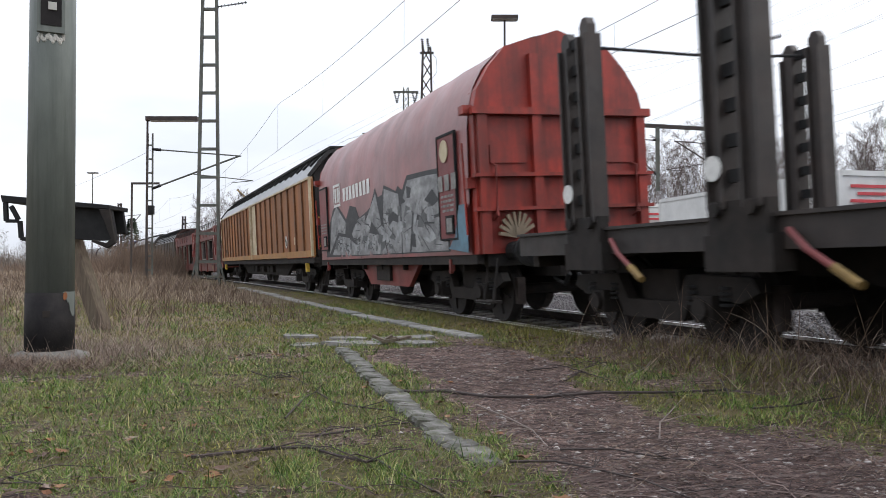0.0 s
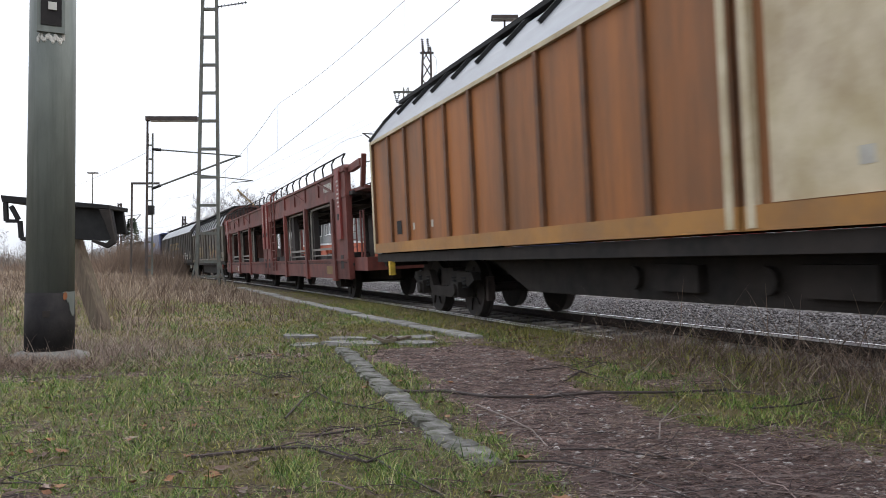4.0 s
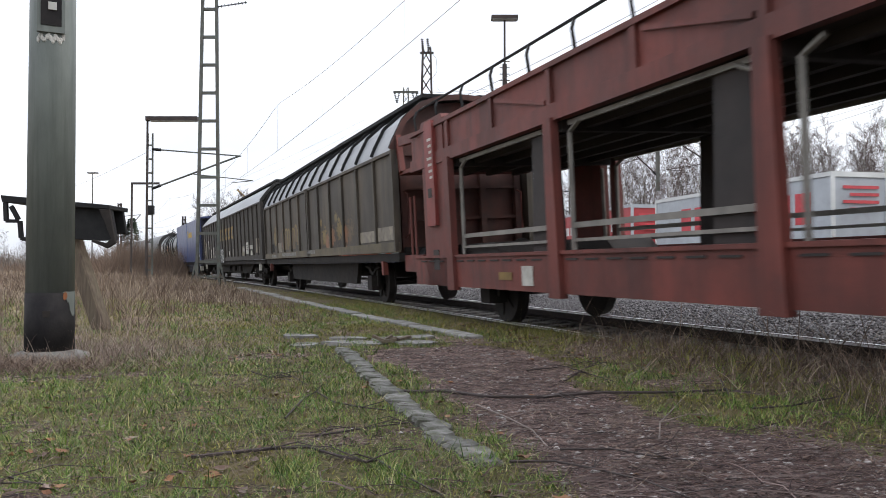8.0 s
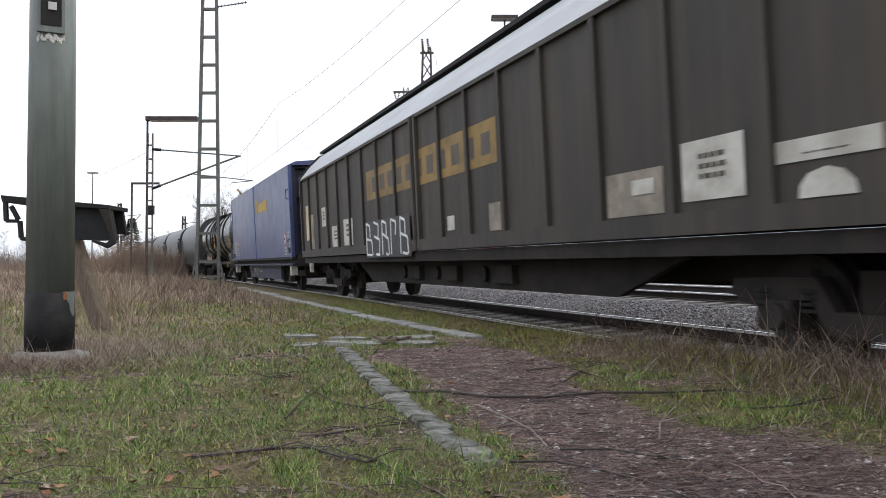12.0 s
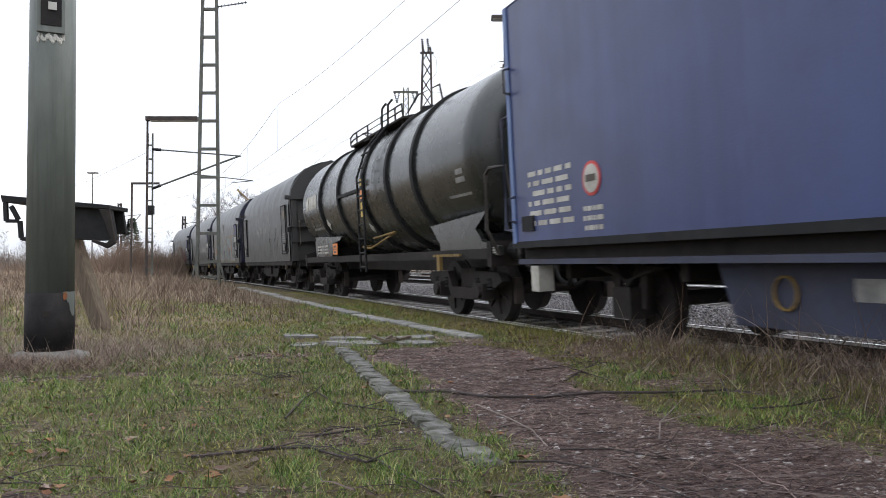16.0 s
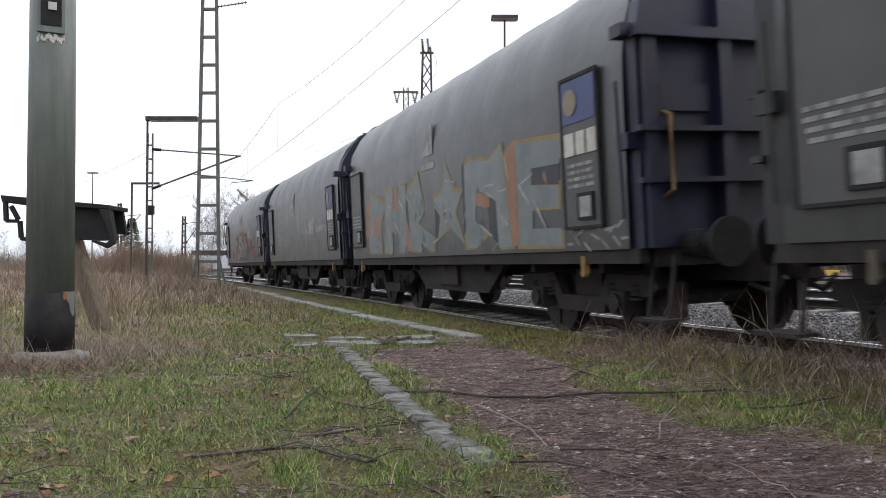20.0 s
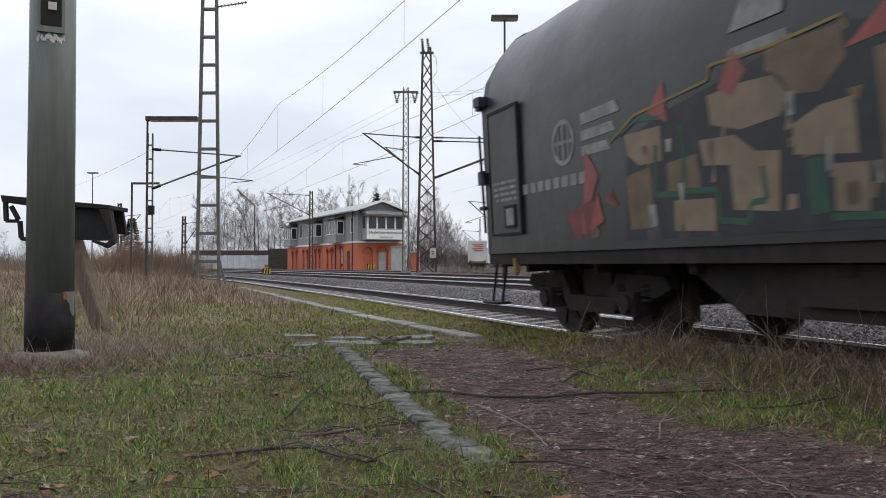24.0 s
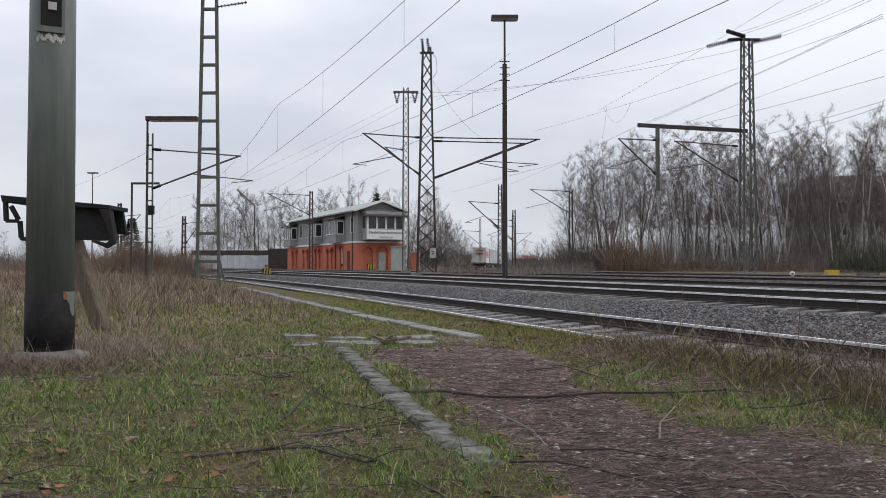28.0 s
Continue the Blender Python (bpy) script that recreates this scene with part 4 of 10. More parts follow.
m1325 = lattice("lattice_mast", upright(20.0, 52.0), 15.4, 0.86, 0.52, M["mast_grey"], "large grey-green lattice mast carrying a gantry arm", 0.1, 0.72)
bm = B()
bar(bm, (0, 0.0, 9.35), (0, 7.2, 9.75), 0.2, 0.24)
part("gantry_arm", bm, M["mast_dark"], m1325)
bm = B()
bar(bm, (0, 5.9, 9.6), (0, 5.9, 5.4), 0.22)
part("drop_post", bm, M["mast_grey"], m1325)
arm(m1325, (0, 5.95, 8.75), (0, 8.5, 8.85), 2.3, M["mast_dark"], (0, 9.3, 6.9))
arm(m1325, (0, 0.6, 8.35), (0, 4.8, 8.7), 2.3, M["mast_dark"], (0, 5.4, 6.8))
bi = B()
insulator(bi, (0, 0.3, 15.5), (0.4, 2.5, 15.05), 16, 0.15)
insulator(bi, (0, 0.1, 15.6), (-0.6, 1.5, 15.8), 12, 0.14)
insulator(bi, (0, -0.3, 15.2), (-0.5, -2.1, 15.5), 15, 0.15)
bar(bi, (0, 1.2, 15.4), (0, -0.9, 15.4), 0.16)
part("insulator", bi, M["black"], m1325)

for r, a, h, ty, tz, lbl in ((13.7, 85.0, 8.6, 4.4, 8.7, "far lattice mast with a bracket over the tracks"), (-15.3, 92.0, 9.2, 5.1, 8.9, "far lattice mast beside the signal box"), (5.4, 75.0, 8.2, 3.0, 6.6, "far lattice mast among the yard wires"), (8.6, 96.0, 7.3, 3.0, 6.2, "far lattice mast in the yard"), (11.5, 130.0, 9.0, 3.4, 7.2, "distant lattice mast in the yard"), (7.0, 150.0, 9.5, 3.4, 7.2, "distant lattice mast behind the yard"), (14.5, 160.0, 9.5, -3.4, 7.2, "distant lattice mast by the woods"), (-36.7, 90.0, 7.9, -2.4, 6.6, "far slim mast over the dry grass"), (-29.4, 90.0, 6.5, -2.0, 5.9, "far slim mast by the thicket"), (-22.5, 125.0, 8.5, 3.0, 7.5, "far mast before the white wall")):
    f = lattice("lattice_mast", upright(r, a), h, 0.42, 0.3, M["mast_dark"], lbl, 0.08, 0.6)
    sg = 1 if ty > 0 else -1
    arm(f, (0, 0.2 * sg, tz - 0.2), (0, ty, tz), 2.3, M["mast_dark"], (0, ty * 1.1, tz - 2.0))
cr = thing("crane", upright(-64.0, 250.0), "distant yellow crane jib above the bare trees", "crane")
bm = B()
bar(bm, (0, -4.6, 19.5), (0, 1.0, 24.6), 0.55)
part("jib", bm, M["crane"], cr)
bm = B()
bar(bm, (0, -4.6, 0), (0, -4.6, 19.5), 0.3)
part("tower", bm, M["mast_dark"], cr)
bm = B()
bar(bm, (0, -2.2, 21.7), (0, -2.2, 24.8), 0.12)
part("jib_post", bm, M["crane"], cr)


# ---- overhead wires ----
def wire(name, pts, r, label):
    bm = B()
    tube(bm, pts, r, 4, False)
    return tagged(part(name, bm, M["wire"]), label, "wire", "overhead wires")


def catenary(d, zc, zm, s0, s1, span, phase, label):
    e = thing("contact_wire", Matrix(), label, "wire", "overhead wires")
    n = 120

    def zmess(s):
        t = ((s - phase) / span) % 1.0
        return zm - 1.1 * (1 - (2 * t - 1) ** 2)
    bm = B()
    tube(bm, [arc(s0 + (s1 - s0) * i / n, d, zc) for i in range(n + 1)], 0.0095, 4, False)
    part("contact_line", bm, M["wire"], e)
    bm = B()
    tube(bm, [arc(s0 + (s1 - s0) * i / n, d, zmess(s0 + (s1 - s0) * i / n)) for i in range(n + 1)], 0.009, 4, False)
    part("carrier_line", bm, M["wire"], e)
    bm = B()
    s = phase
    while s < s1:
        if s > s0:
            tube(bm, [arc(s, d, zc), arc(s, d, zmess(s))], 0.005, 4, False)
        s += span / 6
    part("dropper", bm, M["wire"], e)


catenary(0.15, 6.0, 8.1, -30, 200, 54, -18.0, "contact and carrier wires over the near track")
catenary(T2, 6.12, 7.95, -30, 200, 54, -10.0, "contact and carrier wires over the second track")


def sagging(a, b, sag, n=14):
    a, b = Vector(a), Vector(b)
    return [a + (b - a) * i / n - Vector((0, 0, sag * 4 * (i / n) * (1 - i / n))) for i in range(n + 1)]


WIRES = [((-2.65, 60, 13.6), (18.26, 51.6, 15.45), 0.7),
         ((-2.65, 60, 13.9), (20.21, 52, 15.23), 0.6),
         ((21.46, 51, 15.75), (22.33, 40, 14.75), 0.1),
         ((21.46, 51, 15.53), (22.33, 40, 14.58), 0.1),
         ((19.17, 51, 15.93), (20.27, 42, 14.97), 0.1),
         ((19.17, 51, 15.75), (20.66, 42, 14.97), 0.1),
         ((12.85, 52, 10.05), (16.74, 30, 10.42), 0.12),
         ((12.85, 52, 9.9), (16.74, 30, 10.33), 0.05),
         ((9.4, 110, 12.19), (12.85, 52, 10.05), 0.1),
         ((12.58, 64, 13.41), (15.66, 36, 13.05), 0.05),
         ((9.63, 84, 15.13), (21.21, 38, 12.76), 0.25),
         ((17.34, 60, 11.34), (20.09, 36, 10.69), 0.1),
         ((17.18, 58, 10.86), (20.09, 36, 9.46), 0.1),
         ((17.13, 60, 9.03), (20.09, 36, 8.34), 0.15),
         ((17.13, 60, 9.03), (20.09, 36, 8.13), 0.45),
         ((-2.73, 60, 13.56), (-46.35, 150, 14.3), 0.5),
         ((-1.88, 60, 13.6), (-42.61, 150, 14.09), 0.5),
         ((-3.09, 46.2, 6.45), (-22.33, 140, 13.4), 0.2),
         ((-0.72, 46, 11.83), (3.83, 64, 10.9), 0.7),
         ((13.03, 64, 13.63), (15.22, 64, 14.09), 1.4),
         ((13.26, 64, 13.73), (12.85, 64, 11.13), 0.4),
         ((-0.29, 46, 10.52), (3.08, 36, 10.54), 0.1),
         ((5.19, 96, 11.16), (12.3, 80, 11.43), 0.1),
         ((1.25, 110, 11.1), (9.33, 84, 11.06), 0.1),
         ((-14.78, 40, 6.67), (-34.92, 75, 8.36), 0.1)]
for p, q, sag in WIRES:
    wire("overhead_wire", sagging(plan(p[0], p[1], p[2]), plan(q[0], q[1], q[2]), sag), 0.009, "thin dark overhead wire spanning between masts")

# ---- the old signal box ----
M["brick"] = surf("orange_painted_brick", (0.5, 0.145, 0.085), (0.42, 0.12, 0.07), 0.8, scale=1.5, dirt=(0.3, 0.1, 0.06), dirt_amt=0.5, dirt_scale=0.8)
M["brick_deep"] = surf("orange_painted_recess", (0.42, 0.115, 0.065), (0.35, 0.095, 0.055), 0.85, scale=1.5)
M["cladding"] = surf("grey_slate_cladding", (0.3, 0.305, 0.3), (0.23, 0.235, 0.23), 0.75, scale=2.2, dirt=(0.17, 0.17, 0.165), dirt_amt=0.4, stretch=(1, 1, 3))
M["roof_grey"] = surf("pale_grey_roof", (0.36, 0.38, 0.36), (0.28, 0.3, 0.28), 0.7, scale=1.5)
M["frame_white"] = surf("white_window_frame", (0.7, 0.7, 0.68), (0.6, 0.6, 0.58), 0.5, scale=4)
M["pane"] = surf("dark_window_glass", (0.02, 0.022, 0.025), None, 0.08, scale=3, bump=0, spec=0.6)
M["sign_ink"] = surf("brown_sign_letters", (0.12, 0.09, 0.05), None, 0.6, bump=0)
M["white_wall"] = surf("white_corrugated_wall", (0.55, 0.57, 0.6), (0.45, 0.47, 0.5), 0.6, scale=1.0, dirt=(0.3, 0.31, 0.33), dirt_amt=0.5)

# local axes: x along the long wall from the gable to the far end, y towards the tracks' side, z up
corner, back = plan(-10.0, 93.0, 0.34), plan(-23.3, 120.0, 0.34)
ax = (back - corner).normalized()
ay = Vector((-ax.y, ax.x, 0))
house = thing("signal_box", Matrix(((ax.x, ay.x, 0, corner.x), (ax.y, ay.y, 0, corner.y), (0, 0, 1, 0.34), (0, 0, 0, 1))), "old two-storey signal box, orange brick below grey cladding", "building")
LB, WB = 30.0, 5.6        # the gable runs to negative y


def arch(bm, u, w, z0, z1, face, depth, n=8):
    """An arched block standing on the long wall (face 'x', place along it) or on the gable (face 'y')."""
    out = [(u - w / 2, z0), (u + w / 2, z0)] + [(u + w / 2 * math.cos(k * math.pi / n), z1 - w / 2 + w / 2 * math.sin(k * math.pi / n)) for k in range(n + 1)]
    if face == "x":
        slab(bm, out, depth[0], depth[1])
    else:
        a = [bm.verts.new((depth[0], -q, z)) for q, z in out]
        b = [bm.verts.new((depth[1], -q, z)) for q, z in out]
        for i in range(len(out)):
            j = (i + 1) % len(out)
            bm.faces.new((a[i], b[i], b[j], a[j]))
        bm.faces.new(a), bm.faces.new(b[::-1])
        bmesh.ops.recalc_face_normals(bm, faces=bm.faces)


bm = B()
box(bm, 0, LB, -WB, 0, -0.3, 3.25)
part("ground_floor_wall", bm, M["brick"], house, "orange painted brick")
bm = B()
box(bm, -0.32, LB + 0.06, -WB - 0.06, 0.32, 3.2, 3.42)
part("string_course", bm, M["frame_white"], house)
bm = B()
box(bm, -0.1, LB + 0.05, -WB - 0.05, 0.05, 3.42, 7.0)
part("upper_wall", bm, M["cladding"], house, "grey clad upper floor")
bm = B()
a = [bm.verts.new(v) for v in ((-0.1, 0.05, 7.0), (-0.1, -WB - 0.05, 7.0), (-0.1, -WB / 2, 8.1))]
b = [bm.verts.new(v) for v in ((LB, 0.05, 7.0), (LB, -WB - 0.05, 7.0), (LB, -WB / 2, 8.1))]
bm.faces.new(a), bm.faces.new(b[::-1])
for i in range(3):
    bm.faces.new((a[i], a[(i + 1) % 3], b[(i + 1) % 3], b[i]))
bmesh.ops.recalc_face_normals(bm, faces=bm.faces)
part("gable", bm, M["cladding"], house)
for sy, name in ((1, "roof"), (-1, "roof")):
    bm = B()
    y0 = -WB / 2
    ye = y0 + sy * (WB / 2 + 0.8)
    hexa(bm, [(-0.9, y0, 8.12), (LB + 0.6, y0, 8.12), (LB + 0.6, ye, 6.86), (-0.9, ye, 6.86), (-0.9, y0, 8.3), (LB + 0.6, y0, 8.3), (LB + 0.6, ye, 7.02), (-0.9, ye, 7.02)])
    part(name, bm, M["roof_grey"], house, "pale grey shallow roof")
    bm = B()
    bar(bm, (-0.92, y0, 8.2), (-0.92, ye, 6.95), 0.06, 0.26)
    part("bargeboard", bm, M["frame_white"], house)
bm = B()
tube(bm, [(11, -2.8, 8.2), (11, -2.8, 12.6)], 0.05, 6)
part("aerial", bm, M["mast_dark"], house)


def window(u, z0, w, h, face="x", y=0.05, sash=2):
    """A white-framed window; face x lies on the long wall, face y on the gable."""
    bm = B()

    def blk(a0, a1, b0, b1, d0, d1, t):
        if face == "x":
            box(t, a0, a1, y + d0, y + d1, b0, b1)
        else:
            box(t, y - d1, y - d0, a0, a1, b0, b1)
    blk(u - w / 2, u + w / 2, z0, z0 + h, 0.0, 0.03, bm)
    p = part("window", bm, M["pane"], house)
    bm = B()
    t = 0.09
    for a0, a1, b0, b1 in [(u - w / 2 - t, u + w / 2 + t, z0 - t, z0), (u - w / 2 - t, u + w / 2 + t, z0 + h, z0 + h + t), (u - w / 2 - t, u - w / 2, z0, z0 + h), (u + w / 2, u + w / 2 + t, z0, z0 + h)] + [(u - w / 2 + w * k / sash - 0.04, u - w / 2 + w * k / sash + 0.04, z0, z0 + h) for k in range(1, sash)]:
        blk(a0, a1, b0, b1, 0.0, 0.07, bm)
    part("window_frame", bm, M["frame_white"], p)


for u, w in ((10.1, 1.7), (11.8, 0.7), (18.6, 1.7), (20.6, 0.9), (23.3, 1.0), (1.7, 0.9)):
    window(u, 4.5, w, 1.8)
for c, wd in ((6.3, 3.6), (15.0, 3.4), (27.0, 3.6)):
    bm = B()
    slab(bm, [(c - wd / 2, 3.35), (c + wd / 2, 3.35), (c + wd / 2, 6.2), (c - wd / 2, 6.2)], 0.05, 1.15)
    bay = part("bay", bm, M["cladding"], house, "projecting clad bay")
    bm = B()
    hexa(bm, [(c - wd / 2 - 0.3, 0.05, 6.55), (c + wd / 2 + 0.3, 0.05, 6.55), (c + wd / 2 + 0.3, 1.7, 6.15), (c - wd / 2 - 0.3, 1.7, 6.15), (c - wd / 2 - 0.3, 0.05, 6.68), (c + wd / 2 + 0.3, 0.05, 6.68), (c + wd / 2 + 0.3, 1.7, 6.25), (c - wd / 2 - 0.3, 1.7, 6.25)])
    part("bay_roof", bm, M["mast_dark"], bay)
    for k in (-1, 0, 1):
        window(c + k * 1.05, 4.45, 0.8, 1.5, "x", 1.15, 1)
    bm = B()
    box(bm, c - wd / 2 - 0.03, c - wd / 2, 0.25, 0.95, 4.45, 5.9)
    p = part("bay_side_window", bm, M["pane"], bay)
    bm = B()
    for y0, y1, z0, z1 in ((0.15, 1.05, 4.33, 4.45), (0.15, 1.05, 5.9, 6.0), (0.15, 0.25, 4.45, 5.9), (0.95, 1.05, 4.45, 5.9)):
        box(bm, c - wd / 2 - 0.06, c - wd / 2 + 0.01, y0, y1, z0, z1)
    part("window_frame", bm, M["frame_white"], p)
SKIN = 0.24           # the outer brick skin, in front of the recessed arches


def arch_bay(c, half, w, z1, face):
    """A stretch of outer brickwork round one arched recess; c is its place along the wall."""
    bm = B()

    def blk(a0, a1, lo0, lo1, hi):
        if face == "x":
            hexa(bm, [(a0, 0, lo0), (a1, 0, lo1), (a1, SKIN, lo1), (a0, SKIN, lo0), (a0, 0, hi), (a1, 0, hi), (a1, SKIN, hi), (a0, SKIN, hi)])
        else:
            hexa(bm, [(-SKIN, -a0, lo0), (0, -a0, lo0), (0, -a1, lo1), (-SKIN, -a1, lo1), (-SKIN, -a0, hi), (0, -a0, hi), (0, -a1, hi), (-SKIN, -a1, hi)])
    blk(c - half, c - w / 2, -0.3, -0.3, 3.2)
    blk(c + w / 2, c + half, -0.3, -0.3, 3.2)
    n, r = 10, w / 2
    for k in range(n):
        t0, t1 = math.pi * (1 - k / n), math.pi * (1 - (k + 1) / n)
        blk(c + r * math.cos(t0), c + r * math.cos(t1), z1 - r + r * math.sin(t0), z1 - r + r * math.sin(t1), 3.2)
    bmesh.ops.recalc_face_normals(bm, faces=bm.faces)
    part("arched_brickwork", bm, M["brick"], house)
    bm = B()
    for k in range(n):
        t0, t1 = math.pi * (1 - k / n), math.pi * (1 - (k + 1) / n)
        p = [(c + (r + 0.1) * math.cos(t), z1 - r + (r + 0.1) * math.sin(t)) for t in (t0, t1)]
        if face == "x":
            bar(bm, (p[0][0], SKIN, p[0][1]), (p[1][0], SKIN, p[1][1]), 0.1, 0.16, up=(0, 1, 0))
        else:
            bar(bm, (-SKIN, -p[0][0], p[0][1]), (-SKIN, -p[1][0], p[1][1]), 0.1, 0.16, up=(1, 0, 0))
    part("arch_rim", bm, M["brick_deep"], house)


for c in (8.75, 10.45, 13.85, 15.65, 19.4, 21.4, 25.0, 27.0):
    arch_bay(c, 0.85 if c < 17 else 0.95, 1.15, 2.75, "x")
for c in (9.6, 12.1, 14.75, 17.5, 20.4, 23.2, 26.0):
    if c in (12.1, 17.5, 23.2):
        bm = B()
        box(bm, c - (0.8 if c < 15 else 1.0 if c < 20 else 0.9), c + (0.85 if c < 15 else 0.98 if c < 20 else 0.85), 0, SKIN - 0.05, -0.3, 3.2)
        part("pilaster", bm, M["brick"], house)
bm = B()
box(bm, 27.95, LB, 0, SKIN, -0.3, 3.2)
part("pilaster", bm, M["brick"], house)
arch_bay(5.2, 0.8, 1.1, 2.95, "x")
bm = B()
box(bm, 6.0, 7.9, 0, SKIN - 0.03, -0.3, 3.2)
part("pilaster", bm, M["brick"], house)
bm = B()
box(bm, 3.2, 4.4, 0, SKIN - 0.03, -0.3, 3.2)
box(bm, -0.24, 2.0, 0, SKIN - 0.02, -0.3, 3.2)
box(bm, 2.0, 3.2, 0, SKIN - 0.04, 2.3, 3.2)
part("pilaster", bm, M["brick"], house)
bm = B()
arch(bm, 5.2, 1.05, 0.5, 2.9, "x", (0.0, 0.05))
w = part("arched_window", bm, M["pane"], house)
bm = B()
for k in (-0.35, 0.0, 0.35):
    box(bm, 5.2 + k - 0.03, 5.2 + k + 0.03, 0.05, 0.08, 0.7, 2.8)
for z in (1.3, 1.9, 2.5):
    box(bm, 4.68, 5.72, 0.05, 0.08, z, z + 0.05)
part("glazing_bar", bm, M["frame_white"], w)
bm = B()
box(bm, 2.1, 3.1, 0.0, 0.05, 0.0, 2.25)
part("door", bm, M["board_grey"], house)
for u in (1.0, 7.2):
    bm = B()
    tube(bm, [(u, 0.32, 0), (u, 0.32, 6.9)], 0.06, 6)
    part("downpipe", bm, M["mast_dark"], house)
# gable front: two arches, the glazed bay and the club's board
arch_bay(1.15, 0.78, 1.25, 2.7, "y")
arch_bay(3.0, 0.9, 1.45, 2.75, "y")
bm = B()
box(bm, -SKIN, 0, -WB, -3.9, -0.3, 3.2)
box(bm, -SKIN, 0, -2.1, -1.93, -0.3, 3.2)
box(bm, -SKIN, 0, -0.37, 0, -0.3, 3.2)
part("pilaster", bm, M["brick"], house)
bm = B()
box(bm, -0.05, 0.0, -3.5, -2.6, -0.1, 2.1)
part("door", bm, M["roof_grey"], house, "grey door in the arch")
bm = B()
box(bm, -1.5, 0.0, -5.35, -0.5, 3.5, 6.9)
fb = part("front_bay", bm, M["cladding"], house, "glazed front bay")
bm = B()
hexa(bm, [(-2.1, -5.65, 6.2), (-0.1, -5.65, 6.9), (-0.1, -0.2, 6.9), (-2.1, -0.2, 6.2), (-2.1, -5.65, 6.34), (-0.1, -5.65, 7.02), (-0.1, -0.2, 7.02), (-2.1, -0.2, 6.34)])
part("bay_canopy", bm, M["mast_dark"], fb, "dark slanting canopy over the windows")
for k in range(4):
    y0 = -0.75 - k * 1.15
    bm = B()
    box(bm, -1.53, -1.5, y0 - 0.95, y0, 4.9, 6.2)
    part("front_window", bm, M["pane"], fb)
bm = B()
for k in range(5):
    y0 = -0.66 - k * 1.15
    box(bm, -1.58, -1.5, y0 - 0.1, y0 + 0.1, 4.8, 6.3)
part("mullion", bm, M["frame_white"], fb)
bm = B()
box(bm, -1.2, -0.4, -0.5, -0.46, 4.9, 6.3)
part("side_window", bm, M["pane"], fb)
bm = B()
box(bm, -1.66, -1.58, -5.4, -0.5, 3.6, 4.75)
bd = part("name_board", bm, M["frame_white"], house, "white name board of the model railway club")


def words(text, size, y, z, mat, parent, tall=1.0):
    cu = bpy.data.curves.new("lettering", "FONT")
    cu.body, cu.size, cu.extrude, cu.align_x = text, size, 0.01, "CENTER"
    tmp = bpy.data.objects.new("lettering", cu)
    scene.collection.objects.link(tmp)
    me = bpy.data.meshes.new_from_object(tmp.evaluated_get(bpy.context.evaluated_depsgraph_get()))
    bpy.data.objects.remove(tmp)
    me.materials.clear()
    me.materials.append(mat)
    o = new("lettering", me)
    o.parent = parent
    # letters run towards negative y, upright, facing negative x
    o.matrix_basis = Matrix(((0, 0, -1, -1.675), (-1, 0, 0, y), (0, tall, 0, z), (0, 0, 0, 1)))
    return o


words("Modelleisenbahnverein", 0.47, -2.95, 4.24, M["sign_ink"], bd)
words("Lehrte e.V.", 0.38, -2.95, 3.76, M["sign_ink"], bd)
# lean-to sheds at the gable
shed = thing("shed", upright(-5.02, 90.5), "small grey corrugated shed by the signal box", "shed")
bm = B()
box(bm, -1, 1.5, -0.84, 0.82, -0.1, 2.6)
part("shed_wall", bm, M["roof_grey"], shed)
bm = B()
box(bm, -1.1, 1.6, -1.0, 1.0, 2.6, 2.72)
part("shed_roof", bm, M["cladding"], shed)
hut = thing("shed", upright(-3.3, 94.0), "small orange brick hut by the signal box", "shed")
bm = B()
box(bm, -1, 1.2, -0.5, 0.5, -0.1, 2.0)
part("hut_wall", bm, M["brick"], hut)
bm = B()
box(bm, -1.1, 1.3, -0.6, 0.6, 2.0, 2.1)
part("hut_roof", bm, M["cladding"], hut)

# the long white wall left of it
ww = thing("boundary_wall", Matrix.Translation(plan(-41.5, 131, 0.3)) @ Matrix.Rotation(radians(TURN), 4, "Z"), "long white panelled wall behind the tracks", "wall")
for i in range(14):
    y = -i * 1.0
    bm = B()
    box(bm, 0, 0.1, y - 0.93, y, 0.0, 2.15 + 0.03 * (i % 3))
    part("wall_panel", bm, M["white_wall"], ww)
    bm = B()
    box(bm, -0.05, 0.12, y - 1.0, y - 0.93, 0.0, 2.3)
    part("wall_post", bm, M["blue_lit"] if i == 12 else M["roof_grey"], ww)
bm = B()
box(bm, -0.1, 0.2, -14, 0, 2.3, 3.1)
part("wall_coping", bm, M["mast_dark"], ww)
gb = thing("shed", upright(-27.0, 128), "dark shed wall beside the white wall", "shed")
bm = B()
box(bm, 0, 3, -2.0, 1.2, 0, 3.3)
part("shed_wall", bm, M["mast_dark"], gb)

# house behind the birches
rh = thing("house", upright(46.0, 92.0), "grey house with brown roof half hidden behind birches", "house")
bm = B()
box(bm, 0, 10, -9, 1.6, 0, 8.4)
part("house_wall", bm, surf("weathered_render", (0.5, 0.475, 0.45), (0.34, 0.315, 0.29), 0.85, scale=0.7, dirt=(0.2, 0.175, 0.155), dirt_amt=0.6, dirt_scale=1.2), rh, "grey-brown rendered facade")
bm = B()
hexa(bm, [(-0.5, -9.5, 8.4), (10.5, -9.5, 8.4), (10.5, 2.1, 8.4), (-0.5, 2.1, 8.4), (4, -8.5, 11.4), (6, -8.5, 11.4), (6, 1.1, 11.4), (4, 1.1, 11.4)])
